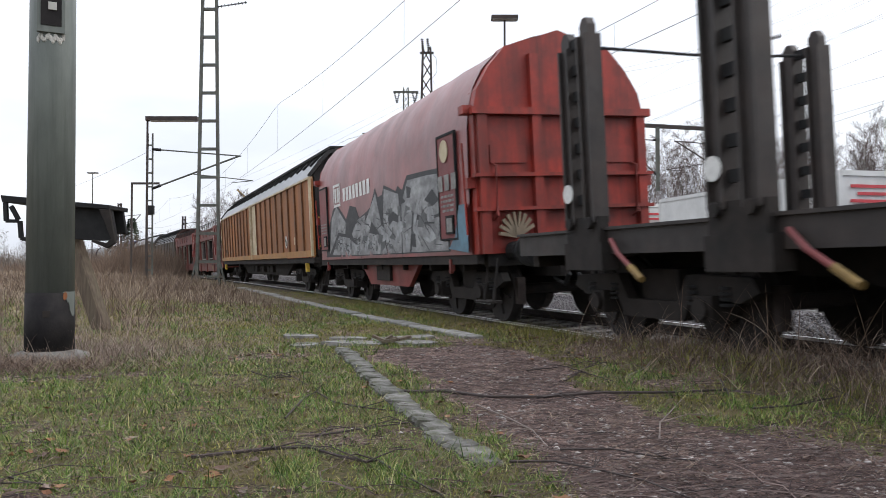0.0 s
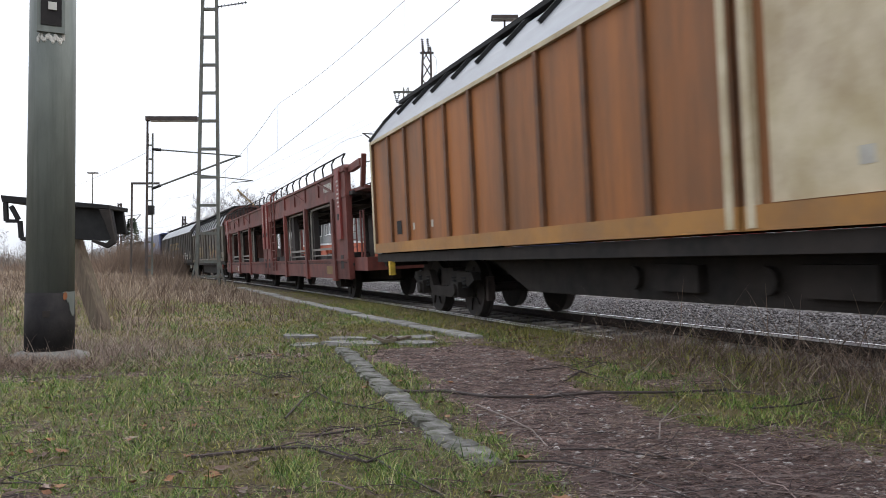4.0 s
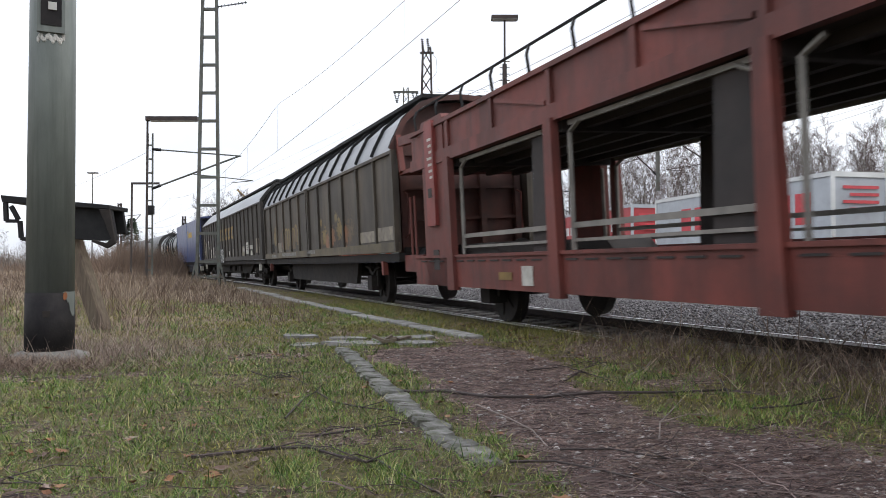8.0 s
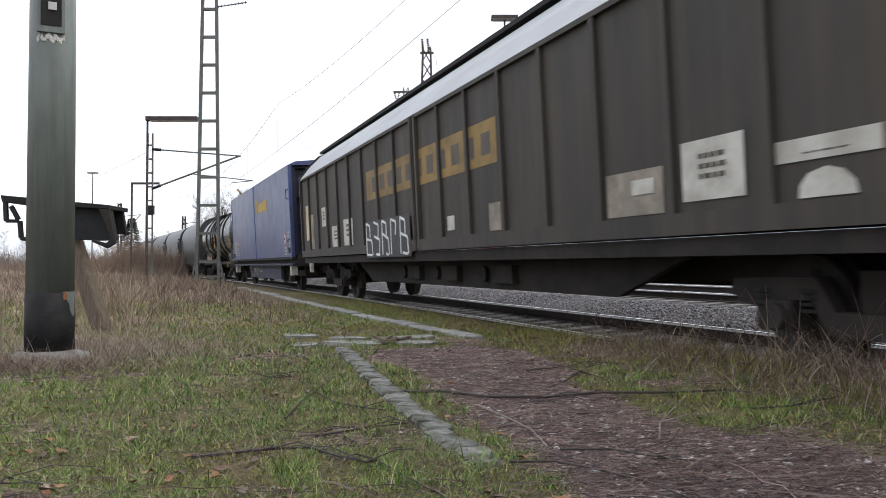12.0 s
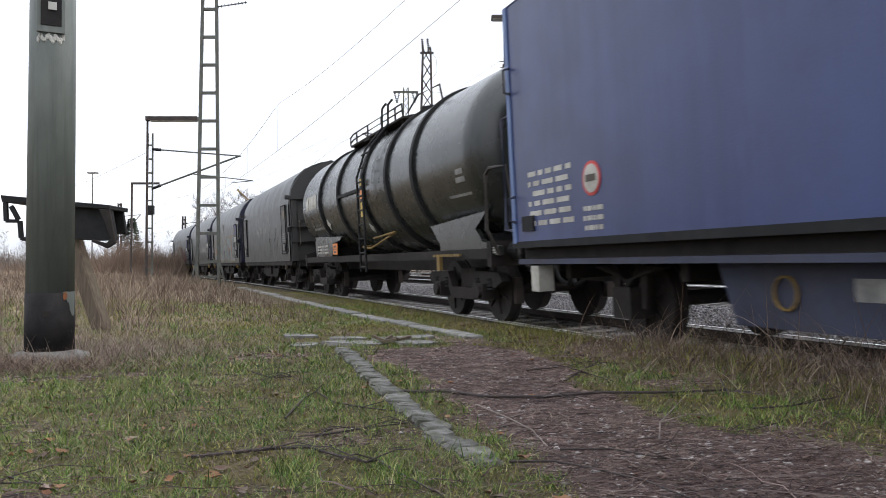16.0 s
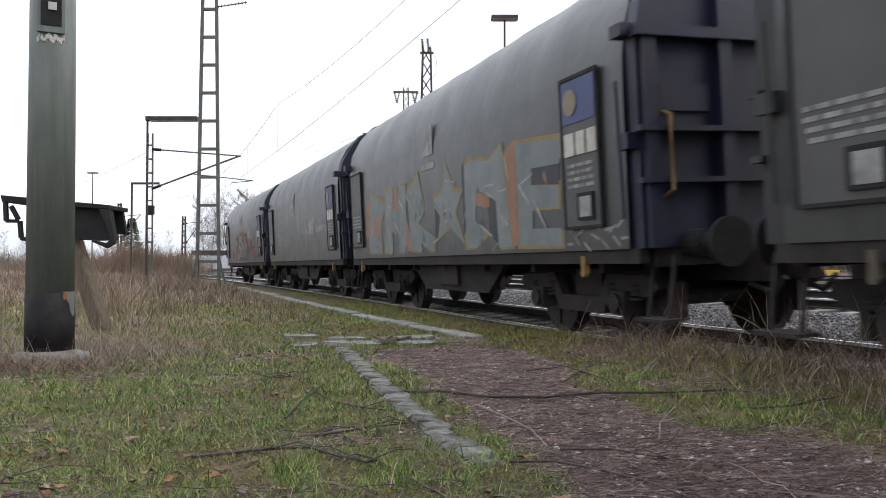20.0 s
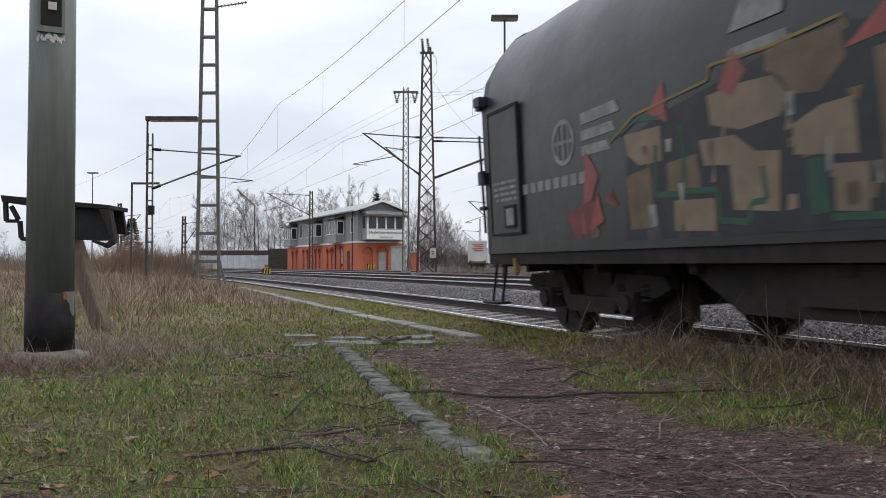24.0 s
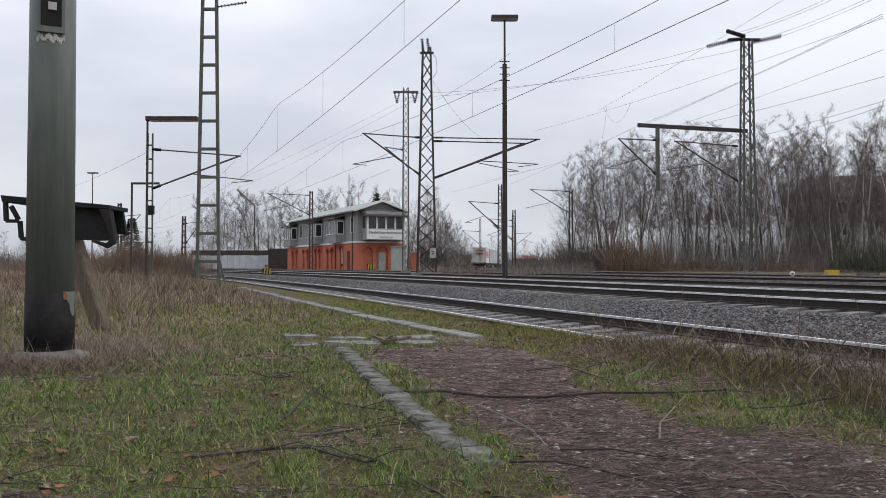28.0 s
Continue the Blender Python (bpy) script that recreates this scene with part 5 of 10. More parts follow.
part("house_roof", bm, surf("brown_roof_tile", (0.15, 0.125, 0.118), (0.115, 0.097, 0.092), 0.85, scale=2), rh)
for k in range(3):
    for z in (1.2, 3.9, 6.4):
        bm = B()
        box(bm, -0.06, 0.0, -0.9 - k * 3.2, 0.5 - k * 3.2, z, z + 1.6)
        p = part("house_window", bm, M["frame_white"], rh)
        bm = B()
        box(bm, -0.09, -0.06, -0.75 - k * 3.2, 0.35 - k * 3.2, z + 0.15, z + 1.45)
        part("window_pane", bm, M["pane"], p)


# striped warning boxes and trackside signs
def striped(r, a, w, label):
    e = thing("warning_board", upright(r, a), label, "warning board", "striped boards")
    bm = B()
    box(bm, -0.12, 0.12, -w / 2, w / 2, 0.1, 0.1 + w * 0.75)
    part("board", bm, M["black"], e)
    for k in range(3):
        y = w / 2 - 0.08 - k * w / 3
        bm = B()
        hexa(bm, [(-0.128, y, 0.12), (-0.128, y - w * 0.16, 0.12), (-0.12, y - w * 0.16, 0.12), (-0.12, y, 0.12), (-0.128, y - w * 0.06, 0.08 + w * 0.75), (-0.128, y - w * 0.24, 0.08 + w * 0.75), (-0.12, y - w * 0.24, 0.08 + w * 0.75), (-0.12, y - w * 0.06, 0.08 + w * 0.75)])
        part("stripe", bm, M["yellow"], e)
    bm = B()
    for y in (-w / 3, w / 3):
        box(bm, -0.04, 0.04, y - 0.04, y + 0.04, -0.3, 0.12)
    part("board_leg", bm, M["mast_dark"], e)
    return e


st = striped(-13.3, 60.0, 0.62, "yellow and black striped warning board by the track")
bm = B()
disc(bm, (0, 0.05, 0.72), 0.13, "x", 0.14, 14)
part("warning_lamp", bm, M["orange_spray"], st)
striped(-7.9, 87.0, 0.85, "yellow and black striped board before the signal box")
yb = thing("point_motor_box", upright(20.1, 41.0), "yellow point motor box beside the far rails", "box")
bm = B()
box(bm, -0.2, 0.2, -0.3, 0.3, 0.0, 0.28)
part("box_body", bm, M["yellow"], yb)
ds = thing("track_disc", upright(13.2, 30.0), "small red and white disc sign at the rails", "sign")
bm = B()
disc(bm, (0, 0, 0.2), 0.1, "x", 0.02, 18)
part("disc_face", bm, M["white"], ds)
bm = B()
disc(bm, (-0.012, 0, 0.18), 0.05, "x", 0.02, 14)
part("disc_spot", bm, M["red_bright"], ds)
bm = B()
box(bm, 0.01, 0.04, -0.02, 0.02, -0.25, 0.2)
part("disc_post", bm, M["mast_dark"], ds)
for k, (r, a) in enumerate(((16.6, 31.0), (21.5, 37.5))):
    pb = thing("track_box", upright(r, a), "low grey cable box by the rails", "box", "cable boxes")
    bm = B()
    box(bm, -0.2, 0.2, -0.35, 0.35, -0.1, 0.2)
    part("box_body", bm, M["mast_grey"], pb)

# ---- the passing goods train ----
SPEED, GAIN = 7.751, 0.0423


# small lead or lag of the train against an even pull, in metres
LAG_T = (0.0, 12.5, 14.5, 15.0, 16.0, 17.0, 18.0, 19.0, 20.0, 21.0, 23.5, 28.0)
LAG = (0.0, 0.0, -0.36, -0.28, 0.02, 0.32, 0.62, 0.34, 0.12, 0.1, 0.0, 0.0)


def wagon_s(u, t):
    k = t - 12.0
    return u - SPEED * k - GAIN * k * k / 2 + float(np.interp(t, LAG_T, LAG))


TRAIN, WHEELS = [], []
COUPLING = {25.25: 0.28, 41.6: -0.3, 57.45: -0.42, 69.9: -0.15, 82.15: -0.1}     # how far a wagon stands off its place in an evenly stretched train


def wagon(name, u0, u1, label):
    u = (u0 + u1) / 2
    slack = COUPLING.get(u0, 0.0)
    e = thing(name, rail_pose(wagon_s(u + slack, 0)), label, "goods wagon", "wagons of the goods train")
    TRAIN.append((e, u + slack))
    e["mid"] = u
    return e


WHEEL_MESH = {}


def wheelset_mesh(r):
    if r not in WHEEL_MESH:
        bm = B()
        tube(bm, [(0, -1.05, 0), (0, 1.05, 0)], 0.08, 10)
        for y in (-HALF, HALF):
            sgn = 1 if y > 0 else -1
            tube(bm, [(0, y - 0.065, 0), (0, y + 0.065, 0)], r, 28)
            tube(bm, [(0, y - sgn * 0.1, 0), (0, y - sgn * 0.065, 0)], r + 0.028, 28)
            tube(bm, [(0, y + sgn * 0.065, 0), (0, y + sgn * 0.1, 0)], 0.15, 14)
            for k in range(6):
                a = k * math.tau / 6
                bar(bm, (0.16 * math.cos(a), y + sgn * 0.07, 0.16 * math.sin(a)), (0.36 * math.cos(a), y + sgn * 0.07, 0.36 * math.sin(a)), 0.05, 0.02)
        me = bpy.data.meshes.new("wheelset")
        bm.to_mesh(me)
        bm.free()
        me.materials.append(M["wheel"])
        WHEEL_MESH[r] = me
    return WHEEL_MESH[r]


def wheelset(parent, x, u, r=0.46):
    w = same("wheelset", wheelset_mesh(r), parent, pose(x, 0, r))
    WHEELS.append((w, u, x, r))
    return w


def bogie(e, x, u):
    """A two-axled bogie: side frames with axle boxes, springs and brake gear."""
    bm = B()
    box(bm, -0.3, 0.3, -0.94, 0.94, 0.45, 0.8)
    b = part("bogie", bm, M["under"], e, "grimy cast bogie")
    b.matrix_basis = pose(x, 0, 0)
    for y in (-1.0, 1.0):
        bm = B()
        slab(bm, [(-1.55, 0.62), (-1.45, 0.74), (-0.6, 0.76), (-0.42, 0.5), (0.42, 0.5), (0.6, 0.76), (1.45, 0.74), (1.55, 0.62), (1.3, 0.52), (0.66, 0.58), (0.5, 0.32), (-0.5, 0.32), (-0.66, 0.58), (-1.3, 0.52)], y - 0.06, y + 0.06)
        part("side_frame", bm, M["under"], b)
        for xx in (-0.9, 0.9):
            bm = B()
            box(bm, xx - 0.13, xx + 0.13, y - 0.12, y + 0.14, 0.34, 0.58)
            disc(bm, (xx, y + 0.16 * (1 if y > 0 else -1), 0.46), 0.1, "y", 0.06, 12)
            part("axle_box", bm, M["under"], b)
    sp = B()
    for y in (-1.02, 1.02):
        for xx in (-1.13, -0.67, 0.67, 1.13):
            for k in range(4):
                disc(sp, (xx, y, 0.5 + k * 0.05), 0.085, "z", 0.025, 8)
    part("spring", sp, M["black"], b)
    br = B()
    for xx in (-1.45, -0.38, 0.38, 1.45):
        for y in (-HALF, HALF):
            box(br, xx - 0.05, xx + 0.05, y - 0.06, y + 0.06, 0.28, 0.66)
    part("brake_block", br, M["rail"], b)
    for xx in (-0.9, 0.9):
        wheelset(b, xx, u + x)
    return b


def axle(e, x, u):
    """A single axle in its horn guides, with leaf springs."""
    bm = B()
    for y in (-1.0, 1.0):
        box(bm, x - 0.17, x + 0.17, y - 0.14, y + 0.14, 0.3, 0.62)
        slab(bm, [(x - 0.34, 0.95), (x - 0.28, 0.4), (x - 0.2, 0.4), (x - 0.2, 0.95)], y - 0.03, y + 0.03)
        slab(bm, [(x + 0.2, 0.95), (x + 0.2, 0.4), (x + 0.28, 0.4), (x + 0.34, 0.95)], y - 0.03, y + 0.03)
        for k in range(5):
            ln = 0.62 - k * 0.1
            slab(bm, [(x - ln, 0.82 + k * 0.006), (x, 0.68 - k * 0.018), (x + ln, 0.82 + k * 0.006), (x + ln, 0.838 + k * 0.006), (x, 0.698 - k * 0.018), (x - ln, 0.838 + k * 0.006)], y - 0.06, y + 0.06)
    part("axle_guard", bm, M["under"], e, "axle box with leaf springs")
    wheelset(e, x, u)


def buffers(e, half, u=0.0, z=1.05):
    """Buffers, draw hook and hanging hoses at both ends."""
    for sx in (-1, 1):
        for y in (-0.875, 0.875):
            bm = B()
            x = sx * (half - 0.62)
            tube(bm, [(x, y, z), (x + sx * 0.3, y, z)], 0.13, 14)
            tube(bm, [(x + sx * 0.3, y, z), (x + sx * 0.57, y, z)], 0.09, 12)
            tube(bm, [(x + sx * 0.57, y, z), (x + sx * 0.62, y, z)], 0.225, 22)
            part("buffer", bm, M["black"], e)
        bm = B()
        box(bm, *sorted((sx * (half - 0.75), sx * (half - 0.6))), -1.25, 1.25, 0.84, 1.2)
        part("headstock", bm, M["under"], e)
        bm = B()
        tube(bm, [(sx * (half - 0.6), 0, z), (sx * (half - 0.2), 0, z - 0.02), (sx * (half - 0.05), 0, z - 0.16), (sx * (half + 0.05), 0, z - 0.1)], 0.05, 8)
        for y in (-0.3, 0.3):
            tube(bm, [(sx * (half - 0.6), y, 0.9), (sx * (half - 0.4), y, 0.62), (sx * (half - 0.15), y, 0.55), (sx * half, y, 0.7)], 0.03, 6)
        part("coupling", bm, M["black"], e)


def outline(e, name, shapes, material, y=1.452, t=0.002, label=""):
    """Flat painted or bolted-on shapes on a wagon's side; corners are train metres and heights."""
    u = e["mid"]
    if len(shapes) <= 12:
        for k, sh in enumerate(shapes):
            bm = B()
            slab(bm, [(a - u, z) for a, z in sh], y - t - 0.00002 * k, y + 0.00002 * k)
            o = part(name, bm, material, e, label)
        return o
    bm = B()
    for sh in shapes:
        slab(bm, [(a - u, z) for a, z in sh], y - t, y)
    return tagged(part(name, bm, material, e), label or "many small painted strokes", kind="stuff")


def quad(a0, a1, z0, z1, slant=0.0):
    return [(a0, z0), (a1, z0), (a1 + slant, z1), (a0 + slant, z1)]


def blocks(u0, u1, z0, z1, n, gap=0.25, slant=0.0):
    """A run of plain blocks where lettering stands."""
    w = (u1 - u0) / n
    return [quad(u0 + i * w, u0 + i * w + w * (1 - gap), z0, z1, slant) for i in range(n)]


def small_print(u0, u1, z0, z1, rows, seed=1):
    rnd = random.Random(seed)
    out, h = [], (z1 - z0) / rows
    for r in range(rows):
        z = z1 - (r + 1) * h + 0.3 * h
        a = u0 + rnd.uniform(0, 0.1) * (u1 - u0)
        while a < u1 - 0.05 * (u1 - u0):
            w = rnd.uniform(0.1, 0.3) * (u1 - u0)
            out.append(quad(a, min(u1, a + w), z, z + h * 0.5))
            a += w + 0.06 * (u1 - u0)
    return out


HOOD = [(1.436, 1.02), (1.44, 1.6), (1.438, 2.3), (1.43, 2.8), (1.39, 3.08), (1.31, 3.38), (1.15, 3.66), (0.92, 3.9), (0.62, 4.06), (0.3, 4.17), (0.0, 4.23)]
END = [(1.40, 1.02), (1.40, 3.02), (1.33, 3.34), (1.12, 3.68), (0.86, 3.97), (0.0, 4.24)]


def hood_wagon(u0, u1, label, tarp, end, seed, handles, text, plain_sill="under"):
    """A covered coil wagon: ribbed end walls, a tarpaulin hood on hoops, bogies."""
    e = wagon("coil_wagon", u0, u1, label)
    u, L = e["mid"], (u1 - u0) / 2
    rnd = random.Random(seed)
    # tarpaulin with hoop bulges and small folds
    bm, nx = B(), 90
    prof = HOOD + [(-y, z) for y, z in HOOD[-2::-1]]
    rows = []
    for i in range(nx + 1):
        x = -L + 0.02 + (2 * L - 0.04) * i / nx
        hoop = abs(((x + L) / (2 * L) * 8) % 1 - 0.5)
        ring = []
        for y, z in prof:
            f = noise.noise(Vector((x * 1.6, z * 1.3, seed * 7.1))) * 0.0035 + noise.noise(Vector((x * 5 + z * 3, z * 4, seed))) * 0.0012
            low = max(0, 1.6 - z) * noise.noise(Vector((x * 2.3 + z, z * 2, seed + 4))) * 0.04
            bulge = (hoop * 0.02 if z > 3 else 0) + f - abs(low)
            ring.append(bm.verts.new((x, y + math.copysign(bulge, y) if abs(y) > 0.2 else y, z + (bulge if z > 3 else 0))))
        rows.append(ring)
    for a, b in zip(rows, rows[1:]):
        for k in range(len(prof) - 1):
            bm.faces.new((a[k], a[k + 1], b[k + 1], b[k]))
    bmesh.ops.recalc_face_normals(bm, faces=bm.faces)
    part("hood", bm, tarp, e, "stretched tarpaulin hood", True)
    for sx in (-1, 1):
        x0, x1 = sorted((sx * (L - 0.14), sx * (L + 0.0)))
        bm = B()
        prism(bm, END + [(-y, z) for y, z in END[-2::-1]], x0 + 0.005, x1 + sx * 0.16 if sx > 0 else x1)
        if sx < 0:
            prism(bm, END + [(-y, z) for y, z in END[-2::-1]], x0 - 0.16, x0)
        w = part("end_wall", bm, end, e)
        xo = sx * (L + 0.16)
        bm = B()
        for y in (-1.3, -0.45, 0.45, 1.3):
            box(bm, *sorted((xo, xo + sx * 0.09)), y - 0.07, y + 0.07, 1.02, 3.86 if abs(y) < 1 else 3.0)
        part("end_post", bm, end, w)
        bm = B()
        for z in (2.98, 2.1, 1.62):
            box(bm, *sorted((xo, xo + sx * 0.12)), -1.46, 1.46, z, z + (0.1 if z > 2.9 else 0.05))
        part("end_beam", bm, end, w)
        bm = B()
        for y in (-0.9, 0.9):
            box(bm, *sorted((xo, xo + sx * 0.03)), y - 0.28, y + 0.28, 2.3, 2.55)
        part("end_panel", bm, end, w)
        bm = B()
        for s2 in (-1, 1):
            tube(bm, [(xo, s2 * 1.15, 1.5), (xo + sx * 0.14, s2 * 1.15, 1.55), (xo + sx * 0.14, s2 * 1.15, 2.25), (xo, s2 * 1.15, 2.3)], 0.022, 6)
        part("handrail", bm, handles, e)
        for s2 in (-1, 1):
            bm = B()
            box(bm, *sorted((sx * (L - 0.05), sx * (L + 0.14))), *sorted((s2 * 1.4, s2 * 1.54)), 3.0, 3.12)
            box(bm, *sorted((sx * (L - 0.05), sx * (L + 0.14))), *sorted((s2 * 1.4, s2 * 1.52)), 1.95, 2.1)
            tube(bm, [(sx * L, s2 * 1.5, 1.3), (sx * L, s2 * 1.53, 2.6)], 0.018, 6)
            part("hood_latch", bm, end, e)
    # flat boards at the ends of the hood
    brd = text["board"]
    for a0, a1 in ((u0 + 0.45, u0 + 1.15), (u1 - 1.05, u1 - 0.2)):
        outline(e, "data_board", [quad(a0, a1, 1.28, 2.82)], brd, 1.475, 0.03)
        outline(e, "board_rim", [quad(a0 - 0.02, a1 + 0.02, 2.82, 2.86), quad(a0 - 0.02, a1 + 0.02, 1.25, 1.28), quad(a0 - 0.03, a0, 1.25, 2.86), quad(a1, a1 + 0.03, 1.25, 2.86)], M["black"], 1.485, 0.04)
        outline(e, "data_lettering", small_print(a0 + 0.08, a1 - 0.08, 1.66, 1.95, 4, seed), M["faded"], 1.48, 0.004)
        outline(e, "document_box", [quad(a0 + 0.1, a0 + 0.42, 1.34, 1.62)], M["black"], 1.50, 0.03)
        outline(e, "document", [quad(a0 + 0.14, a0 + 0.36, 1.37, 1.58)], M["faded"], 1.506, 0.004)
    # frame
    bm = B()
    for y in (-1.36, 1.36):
        box(bm, -L - 0.1, L + 0.1, y - 0.06, y + 0.06, 0.88, 1.02)
    part("solebar", bm, M["under"], e)
    bm = B()
    box(bm, -L, L, -1.29, 1.29, 0.96, 1.02)
    part("floor_plate", bm, M["under"], e)
    bm = B()
    for y in (-0.25, 0.25):
        box(bm, -L - 0.5, L + 0.5, y - 0.08, y + 0.08, 0.66, 0.96)
    for k in range(7):
        x = -L + 2 * L * (k + 0.5) / 7
        box(bm, x - 0.05, x + 0.05, -1.3, 1.3, 0.78, 0.94)
    part("centre_sill", bm, M["under"], e)
    for y in (-1.18, 1.18):
        bm = B()
        slab(bm, [(-2.2, 0.9), (-1.55, 0.46), (1.15, 0.46), (1.9, 0.9)], y - 0.04, y + 0.04)
        part("side_truss", bm, M[plain_sill], e)
        bm = B()
        box(bm, -0.5, 0.45, y - 0.12, y + 0.1, 0.56, 0.86)
        part("brake_gear_box", bm, M["under"], e)
    bm = B()
    for x in (-L + 0.9, L - 0.75):
        box(bm, x - 0.03, x + 0.03, 1.38, 1.45, 0.78, 0.96)
        disc(bm, (x, 1.43, 0.78), 0.04, "y", 0.05, 8)
    part("lashing_eye", bm, handles, e)
    for x in (-3.85, 3.85):
        bogie(e, x, u)
    buffers(e, L + 0.72)
    # steps
    bm = B()
    for sx in (-1, 1):
        for x in (sx * (L + 0.02), sx * (L + 0.34)):
            bar(bm, (x, 1.2, 0.95), (x, 1.3, 0.36), 0.03)
        box(bm, *sorted((sx * (L - 0.05), sx * (L + 0.42))), 1.2, 1.42, 0.34, 0.37)
    part("shunter_step", bm, M["under"], e)
    return e


# stake wagon at the head of what is seen
e = wagon("stake_wagon", -100.6, -80.95, "dark grimy flat wagon with tall steel stakes")
bm = B()
L = 9.825
for y in (-1.38, 1.38):
    box(bm, -L, L, y - 0.06, y + 0.06, 0.98, 1.24)
    box(bm, -L, L, y - 0.1, y + 0.1, 1.22, 1.25)
part("side_sill", bm, M["stake"], e)
bm = B()
for i in range(50):
    box(bm, -L + i * 2 * L / 50 + 0.01, -L + (i + 1) * 2 * L / 50 - 0.01, -1.32, 1.32, 1.16, 1.21)
part("deck_plank", bm, M["under"], e)
bm = B()
for y in (-0.3, 0.3):
    slab(bm, [(-L, 0.98), (-L, 0.75), (-6, 0.72), (-4.5, 0.5), (4.5, 0.5), (6, 0.72), (L, 0.75), (L, 0.98)], y - 0.1, y + 0.1)
for y in (-1.0, 1.0):
    box(bm, -4, 4, y - 0.04, y + 0.04, 0.5, 0.95)
part("centre_sill", bm, M["under"], e)
for us in (-82.7, -85.05, -88.6, -92.0, -95.4, -98.8):
    for sy in (-1, 1):
        x = us - e["mid"]
        st = B()
        for dx in (-0.2, 0.2):
            tp = 3.3 if dx < 0 else 3.24
            slab(st, [(x + dx - 0.1, 0.9), (x + dx + 0.1, 0.9), (x + dx + 0.085, tp), (x + dx + 0.03, tp + 0.07), (x + dx - 0.04, tp + 0.07), (x + dx - 0.085, tp)], sy * 1.47 - 0.045, sy * 1.47 + 0.045)
            box(st, x + dx - 0.1, x + dx - 0.07, sy * 1.47 - 0.09, sy * 1.47 + 0.09, 1.3, tp - 0.1)
            box(st, x + dx + 0.07, x + dx + 0.1, sy * 1.47 - 0.09, sy * 1.47 + 0.09, 1.3, tp - 0.1)
        s = part("stake", st, M["stake"], e, "tall double steel stake")
        rb = B()
        for k in range(7):
            box(rb, x - 0.12, x + 0.12, sy * 1.47 - 0.03, sy * 1.47 + 0.03, 1.5 + k * 0.27, 1.6 + k * 0.27)
        part("stake_rung", rb, M["black"], s)
        ft = B()
        box(ft, x - 0.38, x + 0.38, sy * 1.44 - 0.1, sy * 1.44 + 0.1, 0.82, 1.1)
        box(ft, x - 0.33, x + 0.33, sy * 1.47 - 0.06, sy * 1.47 + 0.06, 1.1, 1.36)
        for dx in (-0.2, 0.2):
            disc(ft, (x + dx, sy * 1.56, 1.3), 0.06, "y", 0.05, 10)
        part("stake_socket", ft, M["under"], s)
        if sy > 0:
            dt = B()
            disc(dt, (x + 0.2, 1.566, 1.62), 0.1, "y", 0.012, 16)
            part("reflector", dt, M["white"], s)
            rd = B()
            tube(rd, [(x - 0.5, 1.5, 1.12), (x - 0.72, 1.56, 0.98), (x - 0.98, 1.6, 0.86)], 0.025, 6)
            hd = part("locking_lever", rd, M["board_red"], e)
            rd = B()
            tube(rd, [(x - 0.98, 1.6, 0.86), (x - 1.22, 1.64, 0.75)], 0.035, 6)
            part("lever_grip", rd, M["stripe_yellow"], hd)
    ch = B()
    tube(ch, [(x, -1.47, 3.14), (x, 0, 3.1), (x, 1.47, 3.14)], 0.018, 6)
    part("tie_rod", ch, M["black"], e)
for x in (-7.6, 7.6):
    bogie(e, x, e["mid"])
buffers(e, L + 0.62)

# red coil wagon
TX_RED = dict(board=M["board_red"])
e = hood_wagon(-79.45, -69.0, "faded red coil wagon with silver graffiti on its tarpaulin", M["tarp_red"], M["end_red"], 3, M["red_wagon"], TX_RED, "red_wagon")
outline(e, "graffiti", [[(-69.65, 1.08), (-70.0, 1.75), (-70.6, 2.23), (-71.1, 2.34), (-71.95, 1.94), (-72.35, 2.22), (-72.9, 2.15), (-73.15, 1.9), (-73.7, 1.98), (-74.1, 2.06), (-74.5, 2.42), (-74.7, 2.22), (-75.0, 2.25), (-75.15, 2.42), (-75.9, 2.24), (-76.05, 2.32), (-76.3, 2.22), (-76.6, 2.45), (-77.6, 2.42), (-78.5, 2.38), (-78.6, 1.08)]], M["black_spray"], 1.4445)
SILVER = [[(-70.05, 1.15), (-70.45, 2.02), (-71.0, 2.29), (-71.95, 1.84), (-71.8, 1.6), (-71.1, 1.66)], [(-70.36, 1.13), (-71.2, 1.58), (-72.1, 1.5), (-72.9, 1.3), (-72.87, 1.1)],
          [(-72.45, 1.58), (-73.0, 1.87), (-73.68, 1.93), (-73.54, 1.67), (-73.16, 1.5), (-72.7, 1.42)], [(-73.23, 1.52), (-74.52, 2.31), (-75.0, 1.4), (-75.2, 1.1), (-72.95, 1.1)]]
SILVER += [[(-75.03, 1.87), (-75.15, 2.35), (-76.06, 2.17), (-76.16, 1.48), (-76.14, 1.1), (-75.28, 1.1), (-75.06, 1.49)], [(-76.23, 1.97), (-76.72, 2.03), (-76.83, 1.77), (-76.6, 1.1), (-76.2, 1.1)],
           [(-76.34, 2.08), (-76.64, 2.36), (-77.6, 2.34), (-78.42, 2.3), (-78.46, 1.72), (-77.6, 1.64), (-76.9, 1.78)], [(-76.88, 1.66), (-77.6, 1.6), (-78.48, 1.66), (-78.52, 1.1), (-76.7, 1.1)]]
outline(e, "graffiti", SILVER, M["chrome_spray"], 1.4462, label="silver graffiti shapes")
